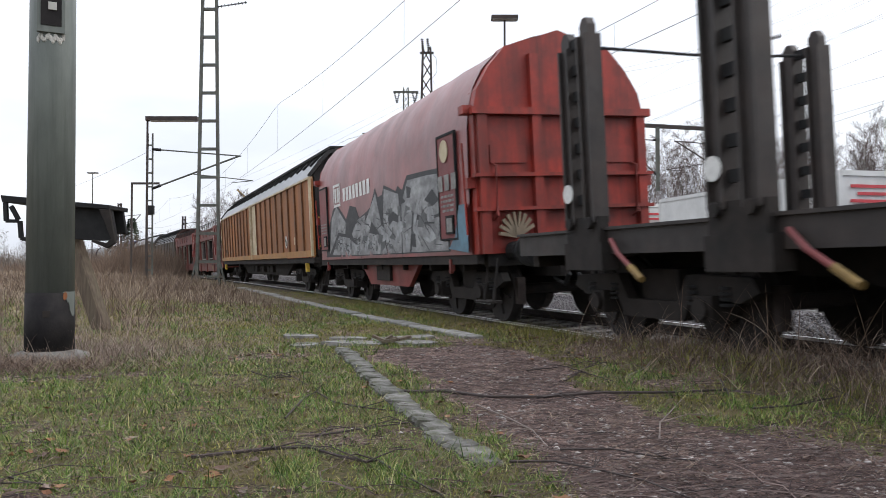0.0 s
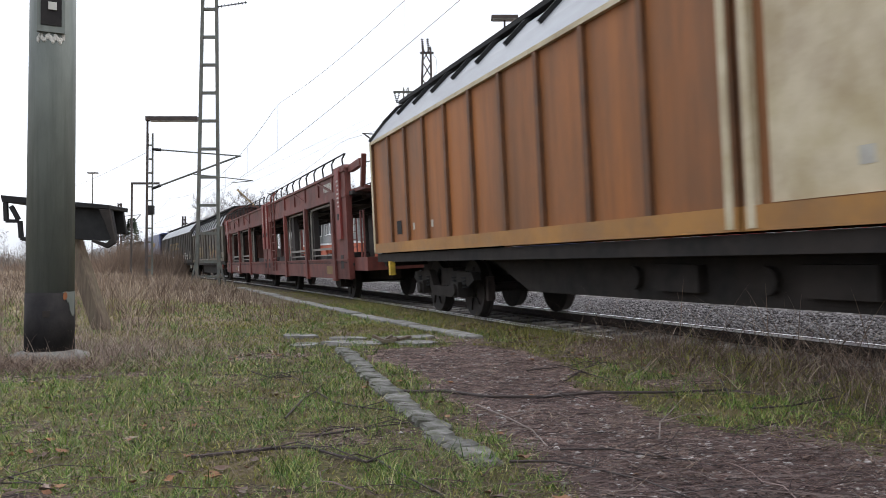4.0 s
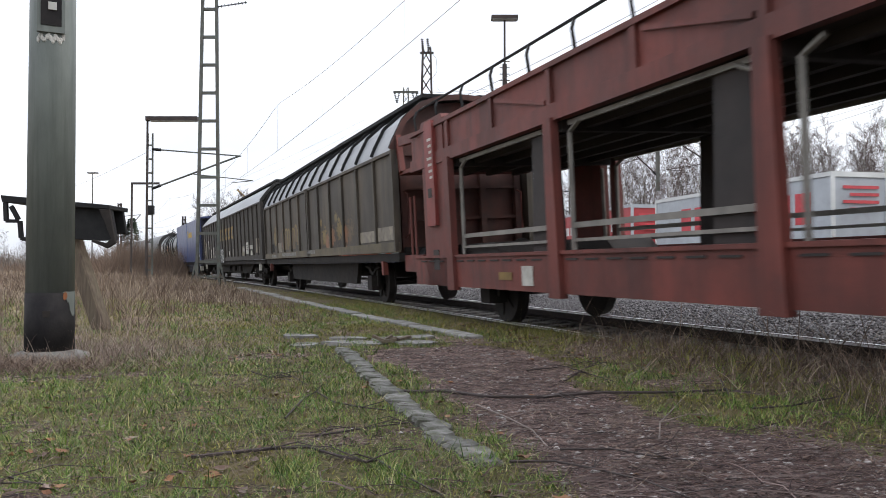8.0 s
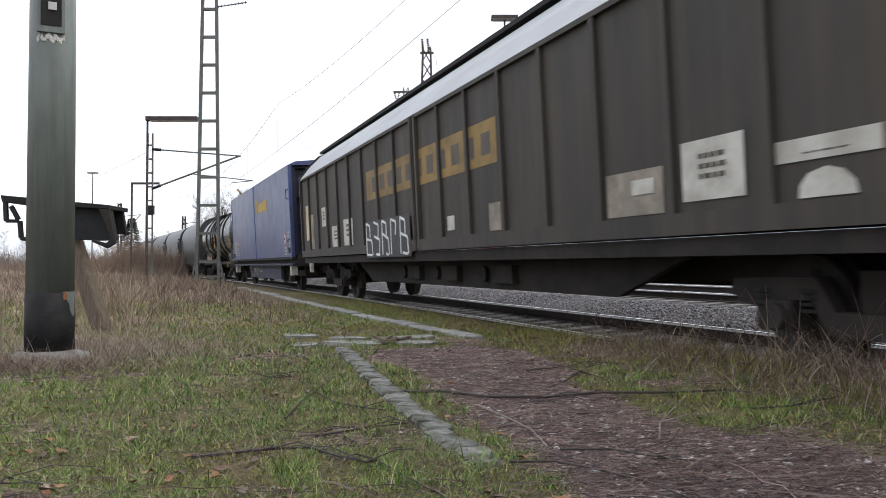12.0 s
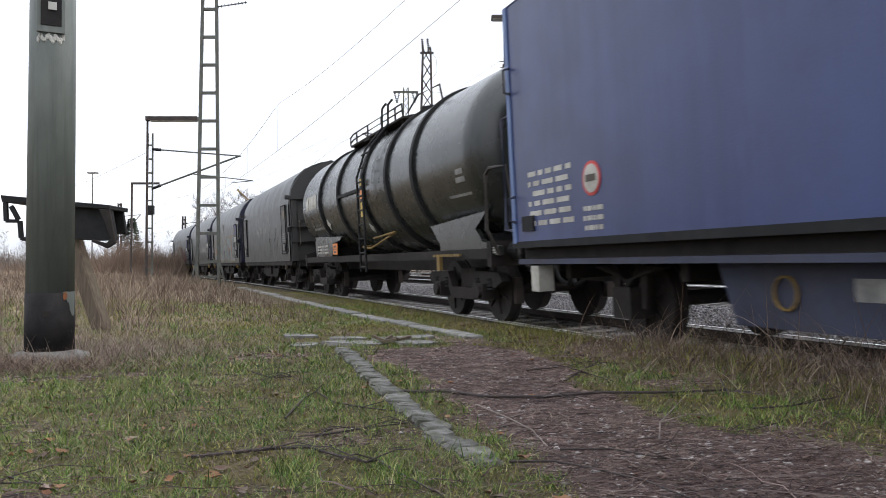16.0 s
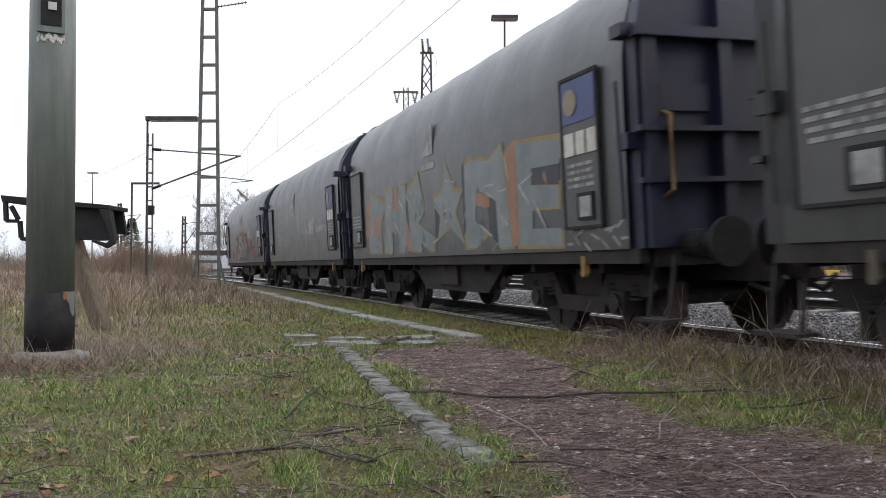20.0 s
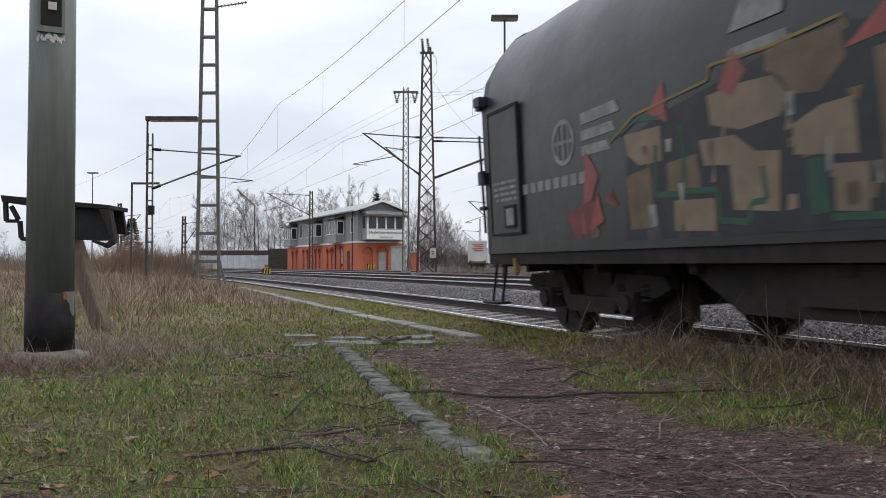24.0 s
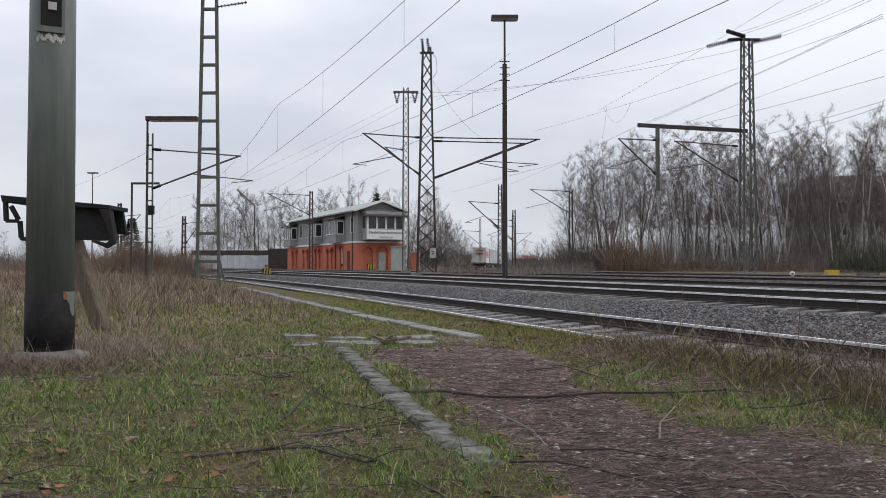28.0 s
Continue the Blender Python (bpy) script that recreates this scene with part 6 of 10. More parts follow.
outline(e, "graffiti_shading", [[(-72.7, 2.14), (-72.4, 2.1), (-72.2, 1.96), (-72.35, 1.8), (-72.65, 1.74), (-72.95, 1.8), (-73.08, 1.92), (-72.95, 2.07)], [(-76.75, 1.42), (-76.95, 1.42), (-76.96, 1.18), (-76.74, 1.2)], [(-75.34, 1.78), (-75.68, 1.88), (-76.02, 1.78), (-76.0, 1.65), (-75.66, 1.71), (-75.4, 1.62)], [(-76.56, 2.27), (-76.82, 2.21), (-76.75, 2.05), (-76.57, 2.05)], [(-73.92, 1.54), (-74.15, 1.77), (-74.6, 1.57), (-74.7, 1.48)], [(-77.5, 1.95), (-77.9, 2.1), (-78.2, 1.9), (-77.9, 1.82)]], M["black_spray"], 1.4472)
rnd = random.Random(5)
sd = []
for k in range(110):
    a = rnd.uniform(-78.4, -70.9)
    hi = 2.2 if a < -76.6 else 1.95 if a < -75.1 else 1.5
    z = rnd.uniform(1.16, hi - 0.1)
    w, h = rnd.uniform(0.06, 0.4), rnd.uniform(0.03, 0.22)
    sd.append([(a, z), (a + w, z + rnd.uniform(-0.12, 0.12)), (a + w * rnd.uniform(0.5, 1), min(hi, z + h)), (a + rnd.uniform(-0.05, 0.12), min(hi, z + h * rnd.uniform(0.5, 1.0)))])
outline(e, "graffiti", sd[::2], M["smear_dark"], 1.4466, 0.001)
outline(e, "graffiti", sd[1::2], M["smear_pale"], 1.4468, 0.001)
sh = []
for k in range(90):
    a, z = rnd.uniform(-78.3, -70.6), rnd.uniform(1.2, 1.9)
    w, h = rnd.uniform(0.08, 0.5), rnd.uniform(0.008, 0.03)
    s = rnd.uniform(-0.3, 0.3)
    sh.append([(a, z), (a - w, z + s), (a - w, z + s + h), (a, z + h)])
outline(e, "graffiti_line", sh, M["black_spray"], 1.4475)
outline(e, "logo", [quad(-71.45, -70.75, 2.28, 2.34), quad(-71.45, -70.75, 2.76, 2.82), quad(-70.82, -70.75, 2.28, 2.82), quad(-71.45, -71.38, 2.28, 2.82), quad(-71.05, -70.88, 2.38, 2.72), quad(-71.33, -71.13, 2.38, 2.72)], M["white"], 1.4455, label="white framed logo blocks")
outline(e, "lettering", blocks(-74.1, -71.65, 2.36, 2.66, 8, 0.3), M["white"], 1.4455, label="white lettering blocks")
bm = B()
disc(bm, (-78.6 - e["mid"], 1.488, 2.6), 0.17, "y", 0.008, 24)
part("emblem", bm, M["cream_edge"], e)
outline(e, "lettering", [quad(-78.5, -78.3, 2.0, 2.24), quad(-78.78, -78.58, 2.0, 2.24), quad(-79.05, -78.86, 2.0, 2.24)], M["faded"], 1.49)
outline(e, "graffiti", [[(-78.62, 1.12), (-79.4, 1.05), (-79.4, 1.75), (-79.1, 1.75), (-78.9, 1.3)]], M["cyan_spray"], 1.478)
bm = B()
x = -79.45 - e["mid"] - 0.17
for k in range(9):
    a = radians(-70 + 20 * k)
    bar(bm, (x - 0.1, 0.85, 1.25), (x - 0.1, 0.85 + 0.28 * math.sin(a), 1.3 + 0.3 * math.cos(a)), 0.03, 0.05)
part("leaf_drawing", bm, M["skin_spray"], e, "beige leaf drawn on the end wall")


# sliding-wall wagons
def sliding_wagon(name, u0, u1, label, wall, rib, sill, top, roof, mats, n_ribs, two_axle, roof_ribs, edge, split=0.0, ribs=None):
    e = wagon(name, u0, u1, label)
    u, L = e["mid"], (u1 - u0) / 2
    ribw, rib_step = 0.05, L / n_ribs
    for sy in (-1, 1):
        for hx in (-1, 1):
            a, b = sorted((split + 0.03 * hx, hx * L))
            n_ribs = max(2, round((b - a) / rib_step))
            bm = B()
            box(bm, a, b, *sorted((sy * 1.34, sy * 1.40)), 1.16, top)
            w = part("sliding_wall", bm, mats[wall], e)
            rb = B()
            spots = [q - u for q in ribs if a + 0.3 < q - u < b - 0.3] + [a, b] if ribs else [a + (b - a) * i / n_ribs for i in range(n_ribs + 1)]
            for x in spots:
                x = min(max(x, a + ribw), b - ribw)
                slab(rb, [(x - ribw, 1.3), (x + ribw, 1.3), (x + ribw * 0.8, top - 0.02), (x - ribw * 0.8, top - 0.02)], *sorted((sy * 1.39, sy * 1.452)))
            part("wall_rib", rb, mats[rib], w)
            sb = B()
            box(sb, a, b, *sorted((sy * 1.36, sy * 1.46)), 1.12, 1.31)
            part("wall_sill", sb, mats[sill], w)
            tb = B()
            box(tb, a, b, *sorted((sy * 1.35, sy * 1.455)), top - 0.06, top)
            part("wall_top_rail", tb, mats[edge], w)
        eb = B()
        for x in (-L + 0.04, L - 0.04, split - 0.12, split + 0.12):
            box(eb, x - 0.045, x + 0.045, *sorted((sy * 1.4, sy * 1.468)), 1.14, top)
        part("edge_post", eb, mats[edge], e)
    # roof
    prof = roof + [(-y, z) for y, z in roof[-2::-1]]
    bm = B()
    rows = [[bm.verts.new((x, y, z)) for y, z in prof] for x in np.linspace(-L, L, 41)]
    for a, b in zip(rows, rows[1:]):
        for k in range(len(prof) - 1):
            bm.faces.new((a[k], a[k + 1], b[k + 1], b[k]))
    bmesh.ops.recalc_face_normals(bm, faces=bm.faces)
    part("roof", bm, M["silver"], e, "weathered silver roof sheets")
    if roof_ribs:
        rb = B()
        for i in range(roof_ribs + 1):
            x = -L + 0.05 + (2 * L - 0.1) * i / roof_ribs
            for (y0, z0), (y1, z1) in zip(prof[roof_ribs > 14:], prof[1 + (roof_ribs > 14):]):
                if roof_ribs > 14 and not (abs(y0) < 1.2 and abs(y1) < 1.2):
                    continue
                bar(rb, (x, y0, z0 + 0.012), (x, y1, z1 + 0.012), 0.11, 0.04, up=(1, 0, 0.01))
        part("roof_rib", rb, M["black"], e)
    bm = B()
    for sy in (-1, 1):
        box(bm, -L, L, *sorted((sy * 0.34, sy * 0.8)), roof[-1][1] - 0.02, roof[-1][1] + 0.05)
    part("roof_ridge", bm, M["black"], e)
    # ends
    for sx in (-1, 1):
        bm = B()
        full = [(1.3, 1.1)] + [(y * 0.94, z - 0.05) for y, z in roof] + [(-y * 0.94, z - 0.05) for y, z in roof[-2::-1]] + [(-1.3, 1.1)]
        a, b = sorted((sx * (L - 0.35), sx * (L - 0.28)))
        prism(bm, full, a, b)
        w = part("end_wall", bm, mats["end"], e)
        bm = B()
        for y in (-1.2, -0.45, 0.45, 1.2):
            box(bm, *sorted((sx * (L - 0.28), sx * (L - 0.16))), y - 0.06, y + 0.06, 1.1, roof[2][1] if abs(y) < 1 else top)
        for z in (1.7, 2.3, 2.95):
            box(bm, *sorted((sx * (L - 0.28), sx * (L - 0.2))), -1.25, 1.25, z, z + 0.06)
        part("end_stiffener", bm, mats["end"], w)
        rim = B()
        for (y0, z0), (y1, z1) in zip(prof, prof[1:]):
            bar(rim, (sx * (L - 0.02), y0, z0 + 0.005), (sx * (L - 0.02), y1, z1 + 0.005), 0.1, 0.05, up=(1, 0, 0.01))
        part("roof_end_rim", rim, mats["end"], e)
        hr = B()
        for sy in (-1, 1):
            tube(hr, [(sx * (L - 0.15), sy * 1.18, 1.4), (sx * (L + 0.02), sy * 1.18, 1.45), (sx * (L + 0.02), sy * 1.18, 2.2), (sx * (L - 0.15), sy * 1.18, 2.25)], 0.02, 6)
        part("handrail", hr, mats["hand"], e)
    # frame
    bm = B()
    for y in (-1.3, 1.3):
        box(bm, -L, L, y - 0.1, y + 0.1, 0.94, 1.1)
    part("solebar", bm, M["under"], e)
    bm = B()
    box(bm, -L + 0.3, L - 0.3, -1.19, 1.19, 1.04, 1.1)
    part("floor_plate", bm, M["under"], e)
    bm = B()
    if not two_axle:
        for y in (-0.95, 0.95):
            slab(bm, [(-L + 4.9, 0.98), (-L + 6.3, 0.5), (L - 6.3, 0.5), (L - 4.9, 0.98)], y - 0.05, y + 0.05)
    else:
        for y in (-1.1, 1.1):
            slab(bm, [(-L + 3.9, 0.98), (-L + 4.2, 0.42), (L - 4.2, 0.42), (L - 3.9, 0.98)], y - 0.05, y + 0.05)
    part("side_truss", bm, M["under"], e)
    bm = B()
    for y in (-0.3, 0.3):
        box(bm, -L - 0.1, L + 0.1, y - 0.08, y + 0.08, 0.66, 0.98)
    part("centre_sill", bm, M["under"], e)
    bm = B()
    for x in (-2.6, -0.5, 1.4):
        box(bm, x, x + 0.7, 0.98, 1.1, 0.6, 0.85)
        disc(bm, (x + 1.1, 1.04, 0.72), 0.12, "y", 0.06, 12)
    part("brake_gear_box", bm, M["under"], e)
    if two_axle:
        for x in (-5.2, 5.2):
            axle(e, x, u)
        bm = B()
        box(bm, -L + 0.4, L - 0.4, 1.24, 1.36, 0.92, 0.98)
        part("step_rail", bm, M["blue_sill"], e)
    else:
        for x in (-L + 2.9, L - 2.9):
            bogie(e, x, u)
    bm = B()
    for x in (-L + 1.0, L - 1.0):
        box(bm, x - 0.06, x + 0.06, 1.34, 1.44, 0.68, 0.95)
    part("lashing_eye", bm, mats["hand"], e)
    buffers(e, L + 0.6)
    return e


ROOF_A = [(1.45, 3.4), (1.14, 3.78), (0.82, 4.1), (0.4, 4.2), (0.0, 4.22)]
MT = dict(w=M["orange"], r=M["orange_rib"], s=M["cream"], e=M["cream_edge"], end=M["end_black"], hand=M["yellow"])
e = sliding_wagon("sliding_wall_wagon", -67.45, -44.75, "orange-brown sliding-wall wagon with yellow sill and ribs", "w", "r", "s", 3.4, ROOF_A, MT, 10, False, 22, "e", 0.38, [-57.22 - 1.13 * k for k in range(9)] + [-54.5 + 1.06 * k for k in range(9)])
bm = B()
disc(bm, (-63.42 - e["mid"], 1.412, 1.65), 0.235, "y", 0.008, 30)
part("sign_rim", bm, M["pink_spray"], e, "faded red ring of a warning sign")
bm = B()
disc(bm, (-63.42 - e["mid"], 1.418, 1.65), 0.2, "y", 0.008, 30)
part("sign_face", bm, M["placard"], e)
bm = B()
u = e["mid"]
bar(bm, (-63.28 - u, 1.426, 1.78), (-63.56 - u, 1.426, 1.52), 0.006, 0.035, up=(0, 1, 0))
box(bm, -63.5 - u, -63.34 - u, 1.422, 1.428, 1.6, 1.68)
part("sign_bar", bm, M["letter_dark"], e)
outline(e, "sign", [quad(-64.95, -64.7, 1.52, 1.76)], M["cream_edge"], 1.412)
outline(e, "sign", [quad(-56.9, -56.78, 1.5, 1.62)], M["placard"], 1.412)
for k in range(4):
    outline(e, "faded_panel", [quad(-57.2, -56.0, 1.32, 3.32)] if k == 0 else [quad(-45.4 - k, -45.3 - k, 1.5, 1.62)], M["cream_edge"] if k == 0 else M["placard"], 1.408)
outline(e, "sign", [quad(-46.6, -46.3, 1.45, 1.7)], M["black"], 1.41)

# grey two-axled wagon
ROOF_B = [(1.45, 3.04), (1.38, 3.2), (1.16, 3.6), (0.8, 3.9), (0.4, 4.02), (0.0, 4.05)]
MT = dict(w=M["grey_brown"], r=M["grey_brown"], s=M["ochre_sill"], e=M["grey_brown"], end=M["end_rust"], hand=M["carrier"])
g4 = sliding_wagon("sliding_wall_wagon", -16.35, 0.2, "grimy grey-brown two-axled wagon with faded graffiti", "w", "r", "s", 3.04, ROOF_B, MT, 6, True, 13, "e")
rnd = random.Random(61)
soft = {"ochre_spray": [], "orange_spray": [], "tan_spray": [], "skin_spray": []}
clouds = [(-10.35, 1.55, 0.34, "tan_spray"), (-10.9, 1.62, 0.36, "ochre_spray"), (-11.15, 1.5, 0.3, "orange_spray"), (-11.8, 1.6, 0.36, "orange_spray"), (-12.5, 1.75, 0.4, "ochre_spray"), (-13.1, 1.6, 0.4, "orange_spray"), (-12.2, 2.05, 0.16, "ochre_spray"), (-10.5, 2.0, 0.12, "ochre_spray"), (-13.6, 1.7, 0.4, "tan_spray"), (-11.5, 1.5, 0.4, "skin_spray")]
for ca, cz, rad, col in clouds:
    for k in range(int(60 + 260 * rad)):
        a, z = rnd.gauss(ca, rad * 0.55), rnd.gauss(cz, rad * 0.45)
        if not 1.3 < z < 2.4:
            continue
        away = math.hypot(a - ca, z - cz) / rad
        a += 0.8
        r = max(0.01, (0.062 - 0.044 * min(1.0, away)) * rnd.uniform(0.4, 1.1))
        soft[col if away < 0.7 + rnd.uniform(-0.2, 0.2) else "tan_spray"].append([(a + r * math.cos(q * math.tau / 8), z + r * math.sin(q * math.tau / 8)) for q in range(8)])
for n, col in enumerate(("tan_spray", "skin_spray", "ochre_spray", "orange_spray")):
    bm = B()
    for sh in soft[col]:
        yy = 1.4025 + 0.0006 * n + rnd.uniform(0.0, 0.002)
        slab(bm, [(a - g4["mid"], z) for a, z in sh], yy - 0.001, yy)
    part("graffiti", bm, M[col], g4, "faded ochre and orange sprayed clouds")
def arch_band(c, w, top, foot, thick, n=14):
    """A sprayed band in the form of an upturned U."""
    mid, out = top - w, []
    path = [(c + w, foot)] + [(c + w * math.cos(math.pi * q / n), mid + w * math.sin(math.pi * q / n)) for q in range(n + 1)] + [(c - w, foot)]
    for (a0, z0), (a1, z1) in zip(path, path[1:]):
        dx, dz = a1 - a0, z1 - z0
        ln = math.hypot(dx, dz)
        nx, nz = -dz / ln * thick / 2, dx / ln * thick / 2
        out.append([(a0 + nx, z0 + nz), (a1 + nx, z1 + nz), (a1 - nx, z1 - nz), (a0 - nx, z0 - nz)])
    return out


LOOPS = [(-4.3, 0.3, 2.07, 1.4), (-4.68, 0.19, 2.05, 1.5), (-5.06, 0.19, 2.05, 1.62), (-5.56, 0.23, 2.04, 1.4), (-6.03, 0.23, 2.11, 1.6), (-6.42, 0.17, 1.98, 1.5)]
outline(g4, "graffiti", [[(c + w, f), (c + w, t - w)] + [(c + w * math.cos(math.pi * q / 8), t - w + w * math.sin(math.pi * q / 8)) for q in range(1, 8)] + [(c - w, t - w), (c - w, f)] for c, w, t, f in LOOPS], M["tan_spray"], 1.404, label="brown fill of the sprayed loops")
outline(g4, "graffiti", [b for c, w, t, f in LOOPS for b in arch_band(c, w, t, f, 0.065)], M["ochre_spray"], 1.4068, label="looping ochre tag")
sh = []
for q in range(18):
    t0, t1 = radians(-120 + q * 13.3), radians(-120 + (q + 1) * 13.3)
    sh.append([(-3.72 + r * 0.34 * math.cos(t), 1.76 + r * 0.36 * math.sin(t)) for r, t in ((1.07, t0), (1.07, t1), (0.93, t1), (0.93, t0))])
outline(g4, "graffiti", sh, M["orange_spray"], 1.4072, label="orange open ring tag")
outline(g4, "wiped_patch", [quad(-16.1, -15.0, 1.35, 1.62), quad(-14.8, -13.6, 1.35, 1.58), quad(-3.3, -2.57, 1.33, 1.66)], M["scrubbed"], 1.408)
sh = []
for a0, a1, z in ((-6.2, -3.6, 1.18), (-9.0, -7.8, 1.2), (-2.4, -1.4, 1.16)):
    n = int((a1 - a0) / 0.16)
    for k in range(n):
        sh.append([(a0 + k * 0.16, z), (a0 + k * 0.16 + 0.1, z), (a0 + k * 0.16 + 0.13, z + 0.1), (a0 + k * 0.16 + 0.03, z + 0.1)])
outline(g4, "tag", sh, M["faded"], 1.464, label="small pale tag")
sh = []
rnd = random.Random(12)
for k in range(14):
    a, z = -2.38 + 0.045 * k, 1.55 + rnd.uniform(0, 0.45)
    sh.append([(a, z), (a + 0.05, z), (a + 0.3 * rnd.uniform(-1, 1), z + 0.3), (a - 0.06 + 0.3 * rnd.uniform(-1, 1), z + 0.28)])
outline(g4, "tag", sh, M["ochre_spray"], 1.408)
outline(g4, "sign", [quad(-1.66, -1.33, 1.36, 1.64)], M["black"], 1.42, 0.02)

# long dark wagon with an ochre band
MT = dict(w=M["dark_brown"], r=M["dark_brown"], s=M["dark_brown"], e=M["grey_brown"], end=M["end_black"], hand=M["placard"])
g5 = sliding_wagon("sliding_wall_wagon", 1.2, 23.85, "long soot-dark sliding-wall wagon with ochre band and white placards", "w", "r", "s", 3.42, [(1.45, 3.42), (1.14, 3.8), (0.82, 4.1), (0.4, 4.2), (0.0, 4.22)], MT, 9.6, False, 0, "r", 0.38)
outline(g5, "ochre_band", [quad(9.55, 16.25, 2.22, 2.82)], M["stripe_yellow"], 1.406, label="faded ochre lettering band")
outline(g5, "lettering", blocks(9.75, 16.05, 2.36, 2.66, 11, 0.45), M["letter_dark"], 1.41)
for k, (a0, a1, z0, z1, mt) in enumerate(((4.98, 5.74, 1.4, 1.9, "placard"), (3.75, 4.7, 1.59, 1.75, "placard"), (6.02, 6.95, 1.33, 1.75, "scrubbed"), (9.4, 9.9, 1.33, 1.7, "scrubbed"), (11.2, 11.5, 1.4, 1.62, "placard"), (17.6, 18.5, 1.34, 1.95, "placard"), (19.0, 19.8, 1.34, 1.85, "placard"), (20.5, 21.0, 1.9, 2.4, "placard"), (22.2, 22.7, 1.34, 2.3, "scrubbed"), (22.9, 23.3, 1.6, 2.6, "cream_edge"), (2.2, 3.0, 1.4, 2.0, "scrubbed"))):
    outline(g5, "placard" if mt == "placard" else "wiped_patch", [quad(a0, a1, z0, z1)], M[mt], 1.412 if mt == "placard" else 1.406)
    if mt == "placard" and a1 - a0 > 0.4:
        outline(g5, "small_print", small_print(a0 + 0.25 * (a1 - a0), a1 - 0.3 * (a1 - a0), z0 + 0.3 * (z1 - z0), z1 - 0.1, 3, k), M["letter_dark"], 1.416)
outline(g5, "placard", [[(3.95, 1.33), (4.45, 1.33), (4.44, 1.42), (4.36, 1.5), (4.2, 1.535), (4.06, 1.5), (3.97, 1.42)]], M["placard"], 1.412)
outline(g5, "placard", [quad(6.15, 6.5, 1.52, 1.66)], M["placard"], 1.414)
sh, dk = [], []
for k in range(5):
    a = 16.2 - k * 0.6
    dk.append([(a + 0.05, 1.03), (a - 0.6, 1.03), (a - 0.56, 1.78), (a + 0.03, 1.76)])
    strokes = [((0, 0), (0.02, 0.66)), ((0.02, 0.66), (0.3 + 0.05 * (k % 2), 0.6)), ((0.3 + 0.05 * (k % 2), 0.6), (0.3, 0.36)), ((0.0, 0.34 + 0.04 * (k % 3)), (0.42, 0.3)), ((0.42, 0.3), (0.46 - 0.1 * (k % 2), 0.0)), ((0.4, 0), (0.12 * (k % 3), 0.02))]
    for p0, p1 in strokes[k % 2:] if k != 3 else strokes[:3]:
        (x0, z0), (x1, z1) = p0, p1
        dx, dz = x1 - x0, z1 - z0
        ln = math.hypot(dx, dz)
        nx, nz = -dz / ln * 0.024, dx / ln * 0.024
        sh.append([(a - x0 - nx, 1.08 + z0 + nz), (a - x1 - nx, 1.08 + z1 + nz), (a - x1 + nx, 1.08 + z1 - nz), (a - x0 + nx, 1.08 + z0 - nz)])
outline(g5, "graffiti", dk, M["black_spray"], 1.466)
outline(g5, "graffiti", sh, M["white"], 1.472, label="white outlined tag")

# blue two-axled wagon with flush doors
e = wagon("blue_box_wagon", 25.25, 40.2, "dull blue flush-sided sliding-door wagon, yellow handrails")
u, L = e["mid"], 7.475
for sy in (-1, 1):
    for hx in (-1, 1):
        a, b = sorted((0.15 * 1 + (0.1 if hx > 0 else -0.1), hx * L))
        bm = B()
        box(bm, a, b, *sorted((sy * 1.33, sy * 1.43)), 1.16, 4.1)
        part("sliding_door", bm, M["blue_box"], e)
    bm = B()
    for x0, x1 in ((0.06, 0.13), (0.16, 0.24), (L - 0.12, L - 0.02), (-L + 0.01, -L + 0.14)):
        box(bm, x0, x1, *sorted((sy * 1.4, sy * 1.448)), 1.14, 4.08)
    part("door_edge", bm, M["blue_lit"], e)
    bm = B()
    box(bm, -L, L, *sorted((sy * 1.3, sy * 1.44)), 1.08, 1.16)
    part("door_track", bm, M["black"], e)
bm = B()
prism(bm, [(1.44, 4.08), (1.2, 4.2), (0.5, 4.25), (-0.5, 4.25), (-1.2, 4.2), (-1.44, 4.08)], -L, L)
part("roof", bm, M["blue_box"], e)
bm = B()
box(bm, -L + 0.1, L - 0.1, 1.28, 1.42, 0.88, 0.94)
box(bm, -L + 0.1, L - 0.1, -1.42, -1.28, 0.88, 0.94)
part("running_board", bm, M["blue_sill"], e)
bm = B()
for y in (-1.2, 1.2):
    box(bm, -L, L, y - 0.08, y + 0.08, 0.94, 1.09)
box(bm, -L, L, -1.2, 1.2, 1.02, 1.08)
part("solebar", bm, M["under"], e)
bm = B()
for y in (-1.12, 1.12):
    slab(bm, [(-3.9, 0.95), (-3.9, 0.36), (3.7, 0.36), (3.95, 0.95)], y - 0.05, y + 0.05)
part("skirt", bm, M["blue_sill"], e)
outline(e, "sign", [quad(34.5, 34.72, 0.55, 0.78), quad(34.2, 34.7, 0.45, 0.52)], M["stripe_yellow"], 1.176)
outline(e, "sign", [quad(34.95, 35.22, 0.6, 0.76), quad(34.1, 34.36, 0.66, 0.74), quad(33.0, 33.7, 0.6, 0.66)], M["faded"], 1.177)
bm = B()
tube(bm, [(35.85 - u + 0.12 * math.cos(q * math.tau / 14), 1.19, 0.64 + 0.13 * math.sin(q * math.tau / 14)) for q in range(15)], 0.014, 6)
part("brake_handle", bm, M["stripe_yellow"], e, "yellow ring-shaped brake handle")
bm = B()
for y in (-0.35, 0.35):
    box(bm, -L - 0.1, L + 0.1, y - 0.09, y + 0.09, 0.62, 1.02)
for x in (-6.6, -4.4, -1.5, 1.5, 4.4, 6.6):
    box(bm, x - 0.06, x + 0.06, -1.15, 1.15, 0.7, 0.98)
